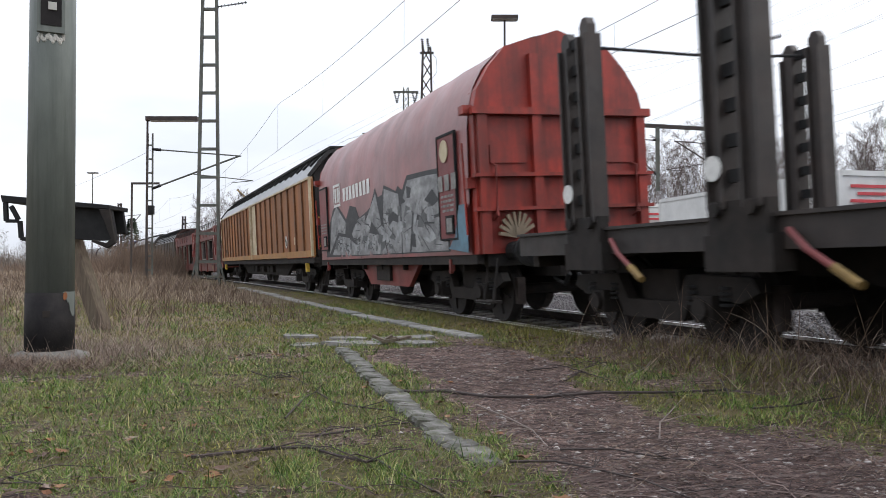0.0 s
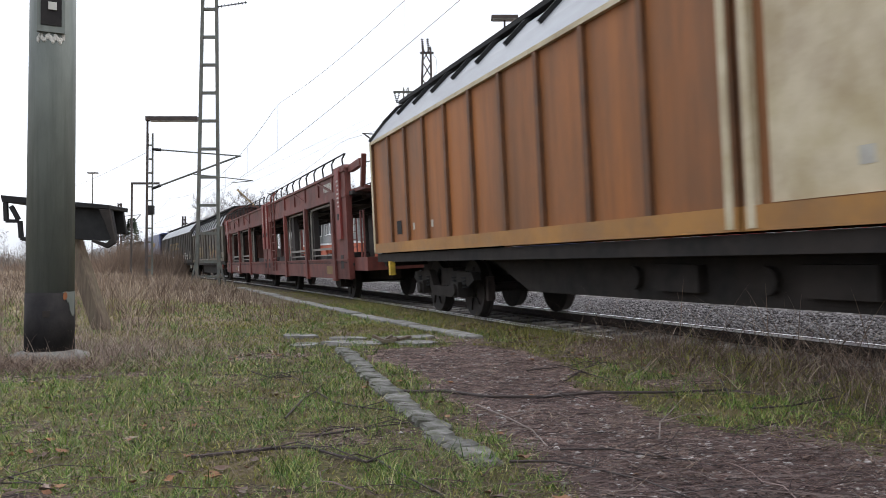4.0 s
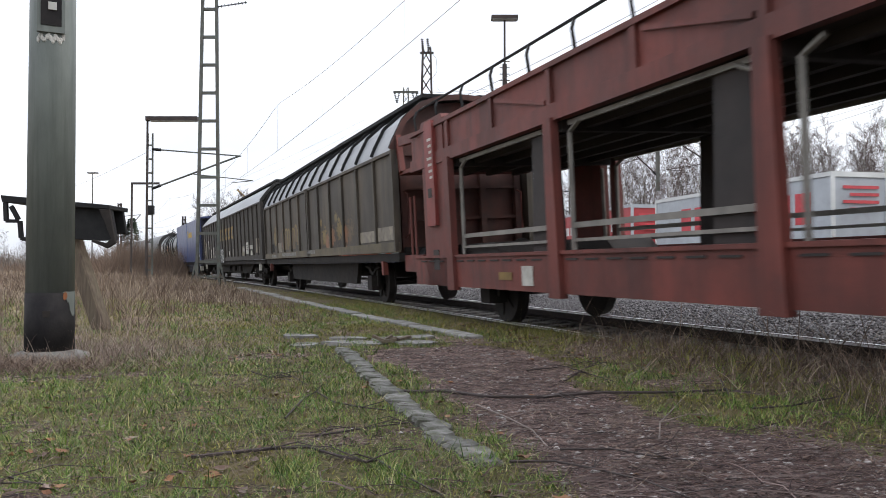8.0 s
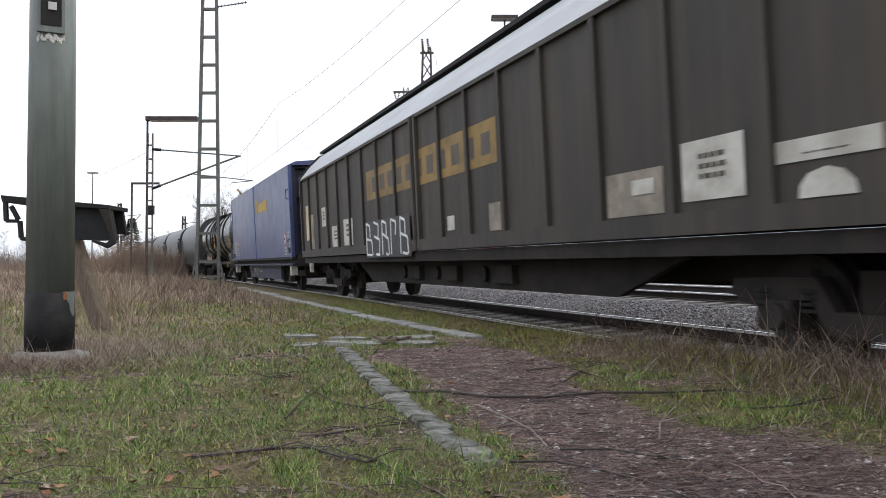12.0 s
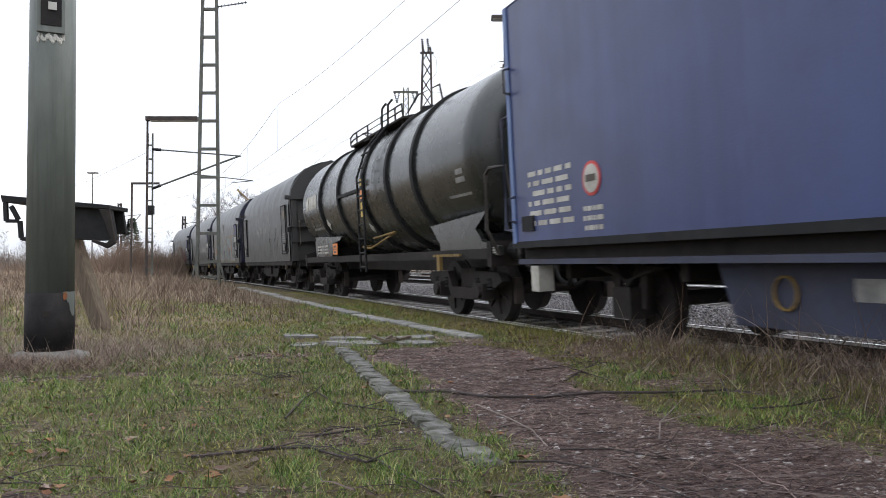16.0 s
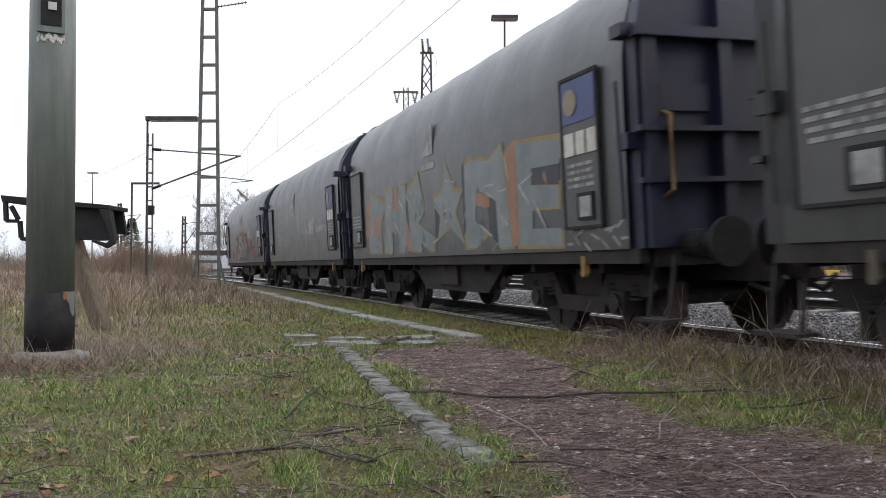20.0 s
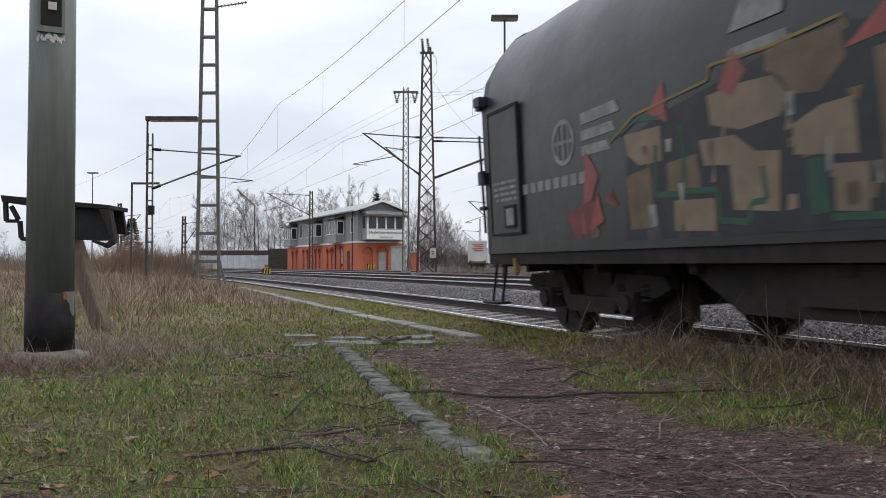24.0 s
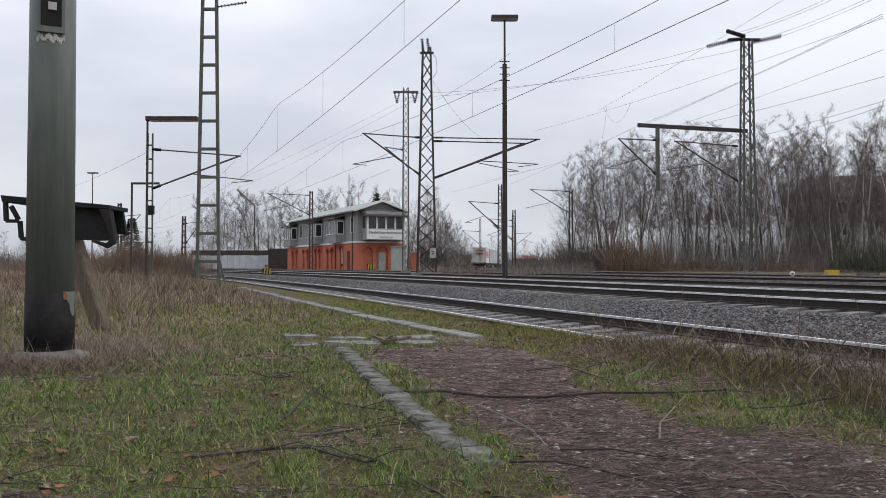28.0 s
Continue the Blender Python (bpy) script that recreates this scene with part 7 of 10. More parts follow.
box(bm, -6.9, -4.1, 0.5, 0.9, 0.5, 0.86)
part("centre_sill", bm, M["under"], e)
bm = B()
for sx in (-1, 1):
    for y in (-1.25, -0.4, 0.4, 1.25):
        box(bm, *sorted((sx * (L - 0.3), sx * (L - 0.12))), y - 0.06, y + 0.06, 1.1, 4.1)
    for z in (1.2, 2.2, 3.1, 4.0):
        box(bm, *sorted((sx * (L - 0.3), sx * (L - 0.18))), -1.3, 1.3, z, z + 0.08)
    box(bm, *sorted((sx * (L - 0.42), sx * (L - 0.36))), -1.33, 1.33, 1.1, 4.12)
part("end_wall", bm, M["end_blue"], e)
for sx in (-1, 1):
    hr = B()
    for sy in (-1, 1):
        tube(hr, [(sx * (L - 0.03), sy * 1.42, 1.3), (sx * (L + 0.22), sy * 1.42, 1.32), (sx * (L + 0.22), sy * 1.42, 2.75), (sx * (L - 0.03), sy * 1.42, 2.75)], 0.025, 6)
        tube(hr, [(sx * (L - 0.15), sy * 0.95, 1.75), (sx * (L + 0.2), sy * 0.95, 1.78), (sx * (L + 0.2), sy * 0.95, 2.55), (sx * (L - 0.15), sy * 0.95, 2.6)], 0.025, 6)
        tube(hr, [(sx * (L - 0.12), sy * 1.44, 1.4), (sx * (L - 0.12), sy * 1.52, 1.42), (sx * (L - 0.12), sy * 1.52, 1.7), (sx * (L - 0.12), sy * 1.44, 1.72)], 0.018, 6)
        tube(hr, [(sx * (L - 0.12), sy * 1.44, 3.0), (sx * (L - 0.12), sy * 1.52, 3.02), (sx * (L - 0.12), sy * 1.52, 3.3), (sx * (L - 0.12), sy * 1.44, 3.32)], 0.018, 6)
    part("handrail", hr, M["blue_sill"], e)
outline(e, "lettering", [quad(32.5, 31.8, 3.34, 3.46), quad(32.24, 32.06, 2.94, 3.34)] + [quad(31.78 - 0.53 * k, 31.3 - 0.53 * k, 2.94, 3.28 + 0.02 * k) for k in range(4)], M["yellow_mark"], 1.438, label="yellow lettering blocks")
for uc, sc in ((26.31, 1.0), (38.2, 0.9)):
    bm = B()
    disc(bm, (uc - u, 1.436, 1.76), 0.2 * sc, "y", 0.008, 30)
    part("sign_rim", bm, M["red_bright"], e)
    bm = B()
    disc(bm, (uc - u, 1.441, 1.76), 0.165 * sc, "y", 0.008, 30)
    part("sign_face", bm, M["placard"], e)
    outline(e, "sign_bar", [quad(uc - 0.1, uc + 0.1, 1.73, 1.8)], M["letter_dark"], 1.449)
    sg = 1 if uc > 30 else -1
    near = 1.5 if uc > 30 else 0.75
    outline(e, "data_lettering", small_print(min(uc + sg * 0.4, uc + sg * near), max(uc + sg * 0.4, uc + sg * near), 1.3, 2.0, 6, 4) + small_print(uc - 0.2, uc + 0.2, 1.2, 1.5, 3, 8), M["placard"], 1.436)
    a = uc + sg * (near - 0.13)
    outline(e, "document_box", [quad(min(a, a + sg * 0.3), max(a, a + sg * 0.3), 1.28, 1.46)], M["black"], 1.46, 0.03)
for x in (-5.35, 5.5):
    axle(e, x, u)
bm = B()
for x in (-L + 0.5, L - 0.5):
    box(bm, x - 0.1, x + 0.1, 1.2, 1.4, 0.55, 0.86)
part("lashing_eye", bm, M["placard"], e)
buffers(e, L + 0.65)

# tank wagon
e = wagon("tank_wagon", 41.6, 56.2, "dark grey-green tank wagon with ladder and top walkway")
u = e["mid"]
bm = B()
xs, r0 = [], 1.42
for k in range(9):
    a = k / 8 * math.pi / 2
    xs.append((-6.45 - 0.55 * math.cos(a), r0 * math.sin(a) ** 0.55 if a > 0 else 0.02))
for k in range(9):
    a = (8 - k) / 8 * math.pi / 2
    xs.append((6.1 + 0.55 * math.cos(a), r0 * math.sin(a) ** 0.55 if a > 0 else 0.02))
tube(bm, [(x, 0, 2.53) for x, r in xs], [max(r, 0.02) for x, r in xs], 56)
part("barrel", bm, M["tank"], e, "glossy dark grey-green barrel", True)
for uu in (52.5, 50.35, 48.1, 46.3, 44.7):
    bm = B()
    tube(bm, [(uu - u - 0.07, 0, 2.53), (uu - u + 0.07, 0, 2.53)], 1.475, 56)
    part("barrel_ring", bm, M["black"], e)
bm = B()
box(bm, 48.15 - u, 50.3 - u, 1.4, 1.47, 2.46, 2.53)
part("stiffener", bm, M["black"], e)
bm = B()
slab(bm, [(-6.9, 0.95), (6.7, 0.95), (6.7, 1.1), (-6.9, 1.1)], -1.25, -1.15)
slab(bm, [(-6.9, 0.95), (6.7, 0.95), (6.7, 1.1), (-6.9, 1.1)], 1.15, 1.25)
for y in (-0.3, 0.3):
    box(bm, -7.0, 7.0, y - 0.1, y + 0.1, 0.72, 1.05)
part("frame", bm, M["under"], e)
REAR = [(52.3, 1.0), (54.3, 1.0), (54.4, 1.66), (53.9, 1.66), (51.1, 1.58), (51.3, 1.5), (52.1, 1.44)]
FRONT = [(44.5, 1.52), (44.08, 1.2), (44.08, 1.0), (41.75, 1.0), (41.75, 1.12), (42.3, 1.2), (42.55, 1.4), (42.1, 1.64)]
for sy in (-1, 1):
    for shape in (REAR, FRONT):
        bm = B()
        slab(bm, [(a - u, z) for a, z in shape], *sorted((sy * 1.14, sy * 1.22)))
        part("saddle", bm, M["tank"], e, "welded saddle plate under the barrel")
for x in (53.2, 43.1):
    bm = B()
    box(bm, x - u - 0.7, x - u + 0.7, -1.0, 1.0, 1.05, 1.32)
    part("saddle_bed", bm, M["black"], e)
outline(e, "data_lettering", small_print(52.6, 54.1, 1.16, 1.42, 3, 5) + small_print(41.85, 42.2, 1.02, 1.12, 3, 9), M["placard"], 1.228, 0.006)
outline(e, "hazard_plate", [quad(51.25, 51.7, 1.14, 1.42)], M["hazard"], 1.32, 0.02, "orange hazard plate")
outline(e, "hazard_bar", [quad(51.29, 51.66, 1.27, 1.285), quad(51.35, 51.6, 1.32, 1.37), quad(51.35, 51.6, 1.18, 1.23)], M["letter_dark"], 1.326, 0.004)


def on_barrel(bm, a0, a1, z0, z1, slant=0.0):
    """A thin plate lying on the curve of the barrel."""
    def at(z, lift):
        r = 1.423 + lift
        return math.sqrt(r * r - (z - 2.53) ** 2)
    n = 3
    for k in range(n):
        p, q = z0 + (z1 - z0) * k / n, z0 + (z1 - z0) * (k + 1) / n
        sp, sq = slant * k / n, slant * (k + 1) / n
        hexa(bm, [(a0 - u + sp, at(p, 0.0), p), (a1 - u + sp, at(p, 0.0), p), (a1 - u + sp, at(p, 0.005), p), (a0 - u + sp, at(p, 0.005), p), (a0 - u + sq, at(q, 0.0), q), (a1 - u + sq, at(q, 0.0), q), (a1 - u + sq, at(q, 0.005), q), (a0 - u + sq, at(q, 0.005), q)])


bm = B()
for k in range(4):
    on_barrel(bm, 53.1 + 0.36 * k, 53.4 + 0.36 * k, 2.42, 2.8, -0.05)
part("lettering", bm, M["placard"], e, "white lettering blocks")
bm = B()
on_barrel(bm, 42.45, 43.35, 1.9, 1.94)
on_barrel(bm, 42.5, 42.86, 2.1, 2.18)
on_barrel(bm, 42.52, 42.8, 2.22, 2.3)
for k in range(9):
    on_barrel(bm, 52.9 + 0.14 * k, 52.99 + 0.14 * k, 1.84, 1.9)
    if k % 3:
        on_barrel(bm, 52.95 + 0.14 * k, 53.06 + 0.14 * k, 1.94, 1.98)
part("data_lettering", bm, M["faded"], e, "small pale data markings")
for a, z, r in ((52.1, 1.92, 0.15), (48.45, 1.66, 0.14)):
    bm = B()
    disc(bm, (0, 0, 0), r, "y", 0.012, 4)
    tilt = math.asin((2.53 - z) / 1.43)
    part("hazard_diamond", bm, M["placard"], e).matrix_basis = Matrix.Translation((a - u, 1.432 * math.cos(tilt), z)) @ Matrix.Rotation(-tilt, 4, "X")
# walkway, ladder and steps
wk = B()
box(wk, 46.4 - u, 50.6 - u, 0.35, 1.0, 3.72, 3.76)
box(wk, 46.4 - u, 50.6 - u, -1.0, -0.35, 3.72, 3.76)
for xx in (46.6, 47.8, 49.0, 50.4):
    for sy in (-1, 1):
        bar(wk, (xx - u, sy * 0.9, 3.5), (xx - u, sy * 0.95, 3.74), 0.05)
w = part("walkway", wk, M["under"], e, "steel grating walkway on top")
rl = B()
for z in (3.87, 4.0):
    tube(rl, [(46.4 - u, 1.0, 3.76), (46.45 - u, 1.0, z), (50.3 - u, 1.0, z), (50.58 - u, 1.0, z - 0.05), (50.6 - u, 1.0, 3.76)], 0.02, 6)
for xx in (46.9, 47.9, 49.0, 50.0):
    tube(rl, [(xx - u, 1.0, 3.74), (xx - u, 1.0, 4.0)], 0.02, 6)
part("railing", rl, M["black"], w)
vl = B()
for xx in (47.2, 48.2):
    tube(vl, [(xx - u, 0, 3.85), (xx - u, 0, 4.05)], 0.28, 16)
    tube(vl, [(xx - u, 0, 4.05), (xx - u, 0, 4.09)], 0.32, 16)
part("dome", vl, M["black"], w)
ld = B()
for xx in (47.36, 47.8):
    tube(ld, [(xx - u, 1.62, 0.75), (xx - u, 1.62, 2.7), (xx - u, 1.4, 3.3), (xx - u, 1.02, 3.75), (xx - u, 1.0, 4.15), (xx - u - 0.3, 1.0, 4.2)], 0.025, 6)
for k in range(10):
    z = 0.85 + k * 0.29
    yy = 1.62 if z < 2.7 else 1.62 - 0.275 * (z - 2.7)
    tube(ld, [(47.36 - u, yy, z), (47.8 - u, yy, z)], 0.02, 6)
part("ladder", ld, M["black"], e)
outline(e, "warning_label", [quad(47.9, 48.05, 1.9, 2.2), quad(47.88, 48.06, 2.55, 2.7)], M["yellow"], 1.5, 0.01)
outline(e, "warning_label", [quad(47.88, 48.06, 2.28, 2.46)], M["hazard"], 1.5, 0.01)
rl = B()
tube(rl, [(44.4 - u, 0.9, 3.5), (44.45 - u, 0.95, 3.95), (45.6 - u, 0.95, 4.0), (46.1 - u, 1.0, 3.76)], 0.018, 6)
part("railing", rl, M["black"], w)
er = B()
tube(er, [(41.75 - u, 1.2, 1.0), (41.72 - u, 1.4, 1.35), (41.68 - u, 1.4, 2.1), (41.55 - u, 1.4, 2.18), (41.2 - u, 1.3, 2.18), (41.1 - u, 1.2, 1.0)], 0.028, 6)
part("end_handrail", er, M["stake"], e)
hr = B()
tube(hr, [(47.95 - u, 1.3, 1.28), (47.9 - u, 1.52, 1.26), (47.3 - u, 1.52, 1.22), (45.95 - u, 1.5, 1.43), (46.1 - u, 1.35, 1.5), (47.3 - u, 1.45, 1.42)], 0.022, 6)
part("handrail", hr, M["stripe_yellow"], e)
hz = B()
for k in range(8):
    box(hz, 44.0 - u - k * 0.15, 44.0 - u - k * 0.15 + 0.12, 1.3, 1.34, 1.0, 1.04)
box(hz, 43.78 - u, 43.9 - u, 1.3, 1.36, 0.78, 1.0)
part("warning_stripe", hz, M["stripe_yellow"], e)
for x in (-5.3, 5.3):
    bogie(e, x, u)
buffers(e, 7.55)

# dark coil wagons
TXG = dict(board=M["board_grey"])
e = hood_wagon(57.45, 68.2, "dark grey coil wagon with pale crescent logo", M["tarp_grey"], M["end_black"], 11, M["grey_brown"], TXG)
sh = []
for q in range(22):
    t0, t1 = radians(-60 + q * 8), radians(-52 + q * 8)
    def cres(t, inner):
        w = 0.17 * max(0.0, math.sin((t + math.pi / 3) / radians(176) * math.pi)) if inner else 0.0
        return (62.0 - (0.85 - w) * math.cos(t) - 0.02, 2.28 + (0.48 - w * 0.6) * math.sin(t))
    sh.append([cres(t0, False), cres(t1, False), cres(t1, True), cres(t0, True)])
outline(e, "logo", sh, M["faded"], 1.4455, label="pale crescent logo")
outline(e, "lettering", [quad(64.75 - 0.4 * k - w, 64.75 - 0.4 * k, z0, z1) for k, (w, z0, z1) in enumerate(((0.1, 2.1, 2.46), (0.27, 2.1, 2.34), (0.26, 2.0, 2.34), (0.28, 2.1, 2.46), (0.27, 2.1, 2.34), (0.18, 2.1, 2.34), (0.28, 2.1, 2.34)))], M["faded"], 1.4455, label="faded pale lettering blocks")
sh = []
rnd = random.Random(9)
for k in range(14):
    a, z = 61.4 - rnd.uniform(0, 2.4), 1.5 + rnd.uniform(0, 0.8)
    w = rnd.uniform(0.15, 0.5)
    s = rnd.uniform(-0.12, 0.12)
    sh.append([(a, z), (a - w, z + s), (a - w, z + s + 0.014), (a, z + 0.014)])
    sh.append([(a, z), (a + 0.014, z), (a + 0.014 + s * 0.4, z - w), (a + s * 0.4, z - w)])
outline(e, "graffiti_line", sh, M["board_grey"], 1.4455)
bm = B()
disc(bm, (58.1 - e["mid"], 1.484, 2.55), 0.15, "y", 0.008, 20)
part("emblem", bm, M["skin_spray"], e)


def sail_logo(e, a, z):
    outline(e, "logo", [[(a - 0.33, z), (a + 0.33, z + 0.0), (a + 0.3, z + 0.1), (a - 0.3, z + 0.1)], [(a + 0.3, z + 0.22), (a - 0.26, z + 0.22), (a - 0.3, z + 0.75), (a - 0.12, z + 0.68), (a + 0.12, z + 0.48)]], M["faded"], 1.4455, label="white sail-shaped logo")


def company_board(e, u0):
    outline(e, "board_plate", [quad(u0 + 0.47, u0 + 1.13, 2.36, 2.8)], M["board_blue"], 1.482, 0.006)
    bm = B()
    disc(bm, (u0 + 0.95 - e["mid"], 1.488, 2.58), 0.14, "y", 0.008, 20)
    part("emblem", bm, M["skin_spray"], e)
    outline(e, "lettering", [quad(u0 + 0.9, u0 + 1.1, 2.02, 2.26), quad(u0 + 0.68, u0 + 0.86, 2.02, 2.26), quad(u0 + 0.46, u0 + 0.64, 2.02, 2.26)], M["placard"], 1.488, 0.004)


e = hood_wagon(69.9, 80.95, "dark grey coil wagon covered in pale mint graffiti", M["tarp_grey"], M["end_blue"], 17, M["stripe_yellow"], TXG)
sail_logo(e, 75.6, 2.42)
company_board(e, 69.9)
G = [[(79.2, 2.3), (78.62, 2.17), (78.13, 2.01), (78.58, 1.64), (78.5, 1.12), (79.4, 1.14), (79.47, 1.85)], [(78.1, 2.25), (77.63, 2.32), (77.63, 1.87), (77.37, 1.87), (77.29, 2.32), (76.85, 2.27), (76.9, 1.1), (77.36, 1.1), (77.36, 1.49), (77.73, 1.5), (77.78, 1.1), (78.3, 1.11)],
     [(76.75, 2.11), (76.08, 2.42), (75.86, 1.73), (76.2, 1.57), (75.38, 1.32), (75.45, 1.1), (75.76, 1.13), (76.08, 1.31), (76.04, 1.11), (76.65, 1.13)]]
G += [[(74.75, 2.4), (74.5, 1.98), (74.15, 1.92), (74.46, 1.67), (74.15, 1.19), (74.72, 1.46), (75.28, 1.25), (75.06, 1.66), (75.39, 1.92), (74.98, 1.99)], [(74.02, 2.29), (73.77, 2.34), (73.17, 2.26), (72.75, 2.4), (72.67, 2.06), (72.5, 1.1), (72.93, 1.1), (72.96, 1.71), (73.25, 1.83), (73.61, 1.9), (73.68, 1.48), (73.27, 1.31), (73.67, 1.11), (74.06, 1.12)],
      [(72.3, 2.36), (71.15, 2.26), (71.2, 1.99), (71.9, 2.01), (71.92, 1.81), (71.24, 1.75), (71.27, 1.52), (71.9, 1.54), (71.92, 1.3), (71.23, 1.28), (71.22, 1.08), (72.3, 1.1)]]
outline(e, "graffiti_rim", [[(a + (0.06 if a > sum(p[0] for p in g) / len(g) else -0.06), z + (0.05 if z > sum(p[1] for p in g) / len(g) else -0.03)) for a, z in g] for g in G], M["ochre_spray"], 1.4452)
outline(e, "graffiti_shading", [[(74.12, 2.3), (74.02, 2.36), (73.98, 1.4), (74.14, 1.3)], [(76.86, 1.95), (76.74, 2.1), (76.62, 1.13), (76.86, 1.1)], [(71.9, 2.01), (71.2, 1.99), (71.24, 1.76), (71.92, 1.82)], [(72.94, 1.7), (73.25, 1.82), (73.2, 1.3), (72.93, 1.12)], [(75.38, 1.32), (75.3, 1.9), (75.1, 1.7), (75.2, 1.3)]], M["black_spray"], 1.4456)
outline(e, "graffiti", G, M["mint_spray"], 1.4462, label="pale mint graffiti letters")
outline(e, "graffiti", [[(73.62, 1.88), (73.17, 1.8), (73.18, 1.64), (73.66, 1.7)], [(72.62, 2.3), (72.32, 2.42), (72.32, 1.12), (72.46, 1.1), (72.61, 1.9)], [(77.6, 2.31), (77.32, 2.31), (77.37, 1.9), (77.61, 1.9)], [(79.0, 1.81), (78.6, 1.85), (78.71, 1.5), (79.03, 1.45)], [(79.6, 2.16), (79.25, 2.25), (79.4, 1.54), (79.7, 1.33)], [(76.86, 1.7), (76.66, 1.39), (76.66, 1.13), (76.86, 1.11)]], M["orange_spray"], 1.4468)
rnd = random.Random(33)
fa, fb = [], []
for k in range(20):
    g = rnd.choice(G)
    a, z = rnd.choice(g)[0] * 0.3 + 0.7 * sum(p[0] for p in g) / len(g), rnd.uniform(1.15, 1.9)
    w, h = rnd.uniform(0.04, 0.14), rnd.uniform(0.05, 0.2)
    (fa if k % 4 else fb).append([(a, z), (a + w, z + rnd.uniform(-0.1, 0.1)), (a + w * rnd.uniform(0.4, 1.0), z + h), (a + rnd.uniform(-0.08, 0.1), z + h * rnd.uniform(0.6, 1.0))])
outline(e, "graffiti", fa, M["teal_spray"], 1.4465)
outline(e, "graffiti", fb, M["orange_spray"], 1.4467)
sh = []
rnd = random.Random(21)
for k in range(40):
    a, z = rnd.uniform(71.4, 78.9), rnd.uniform(1.2, 2.1)
    w, s = rnd.uniform(0.05, 0.4), rnd.uniform(-0.35, 0.35)
    sh.append([(a, z), (a + w, z + s), (a + w - 0.03, z + s + 0.03), (a - 0.03, z + 0.03)])
outline(e, "graffiti_line", sh, M["faded"], 1.4474)
sh = []
for k in range(16):
    a = 71.1 - k * 0.07
    z = 1.08 + 0.14 * abs(math.sin(k * 1.9))
    sh.append([(a, z), (a - 0.12, z + 0.1 * math.sin(k * 2.3)), (a - 0.12, z + 0.1 * math.sin(k * 2.3) + 0.03), (a, z + 0.03)])
outline(e, "tag", sh, M["faded"], 1.448)

e = hood_wagon(82.15, 93.05, "dark grey coil wagon with small white markings", M["tarp_grey"], M["end_blue"], 23, M["stripe_yellow"], TXG)
sail_logo(e, 88.2, 2.42)
company_board(e, 82.15)
outline(e, "lettering", [[(85.2, 1.75), (85.9, 1.75), (85.75, 2.1), (85.0, 2.2)]] + blocks(83.6, 84.9, 1.78, 1.95, 6) + blocks(86.0, 86.9, 1.8, 1.95, 4), M["faded"], 1.4455)
outline(e, "small_print", small_print(90.2, 91.2, 1.5, 2.1, 4, 3), M["faded"], 1.4455)

e = hood_wagon(94.45, 105.9, "black coil wagon with pink and beige figure graffiti", M["tarp_black"], M["end_blue"], 31, M["stripe_yellow"], dict(board=M["board_grey"]))
sail_logo(e, 100.75, 2.42)
company_board(e, 94.6)
sh = []
for q in range(24):
    t0, t1 = q / 24 * math.tau, (q + 1) / 24 * math.tau
    sh.append([(103.75 + r * math.cos(t), 2.2 + r * math.sin(t)) for r, t in ((0.25, t0), (0.25, t1), (0.2, t1), (0.2, t0))])
sh += [quad(103.73, 103.77, 2.0, 2.4), quad(103.55, 103.95, 2.18, 2.22), quad(103.62, 103.65, 2.02, 2.38), quad(103.85, 103.88, 2.02, 2.38)]
sh += [[(103.35, 2.32), (102.6, 2.34), (102.7, 2.46), (103.35, 2.44)], [(103.35, 2.15), (102.7, 2.17), (102.75, 2.27), (103.35, 2.26)], [(103.35, 2.0), (102.8, 2.0), (102.85, 2.1), (103.35, 2.1)]]
outline(e, "logo", sh, M["faded"], 1.4455, label="white globe logo with bars")
outline(e, "lettering", blocks(103.1, 104.85, 1.72, 1.84, 9, 0.3) + blocks(96.9, 97.9, 1.97, 2.17, 7, 0.3) + [[(98.0, 1.98), (98.7, 1.98), (98.45, 2.35), (97.95, 2.45)]] + blocks(95.9, 96.5, 1.86, 1.98, 4), M["faded"], 1.4455)
rnd = random.Random(44)


def star(a, z, r):
    return [(a + (r if k % 2 == 0 else r * 0.45) * math.cos(k * math.pi / 5 + 0.3), z + (r if k % 2 == 0 else r * 0.45) * math.sin(k * math.pi / 5 + 0.3)) for k in range(10)]


# angular figures on the right of the stars, sprayed one over the other
cols = {"skin_spray": [], "green_spray": [], "black_spray": [], "pink_spray": [], "pink_deep": [], "faded": [], "tan_spray": []}
top = [(96.2, 1.9), (97.0, 2.25), (98.0, 2.0), (98.6, 2.35), (99.3, 2.3), (100.0, 2.05), (100.8, 2.2), (101.6, 2.1), (102.4, 1.85), (103.1, 1.5)]


def skyline(a):
    for (a0, z0), (a1, z1) in zip(top, top[1:]):
        if a0 <= a <= a1:
            return z0 + (z1 - z0) * (a - a0) / (a1 - a0)
    return 1.4


def ribbon(path, w):
    out = []
    for (a0, z0), (a1, z1) in zip(path, path[1:]):
        dx, dz = a1 - a0, z1 - z0
        ln = math.hypot(dx, dz)
        nx, nz = -dz / ln * w / 2, dx / ln * w / 2
        out.append([(a0 + nx, z0 + nz), (a1 + nx, z1 + nz), (a1 - nx, z1 - nz), (a0 - nx, z0 - nz)])
    return out


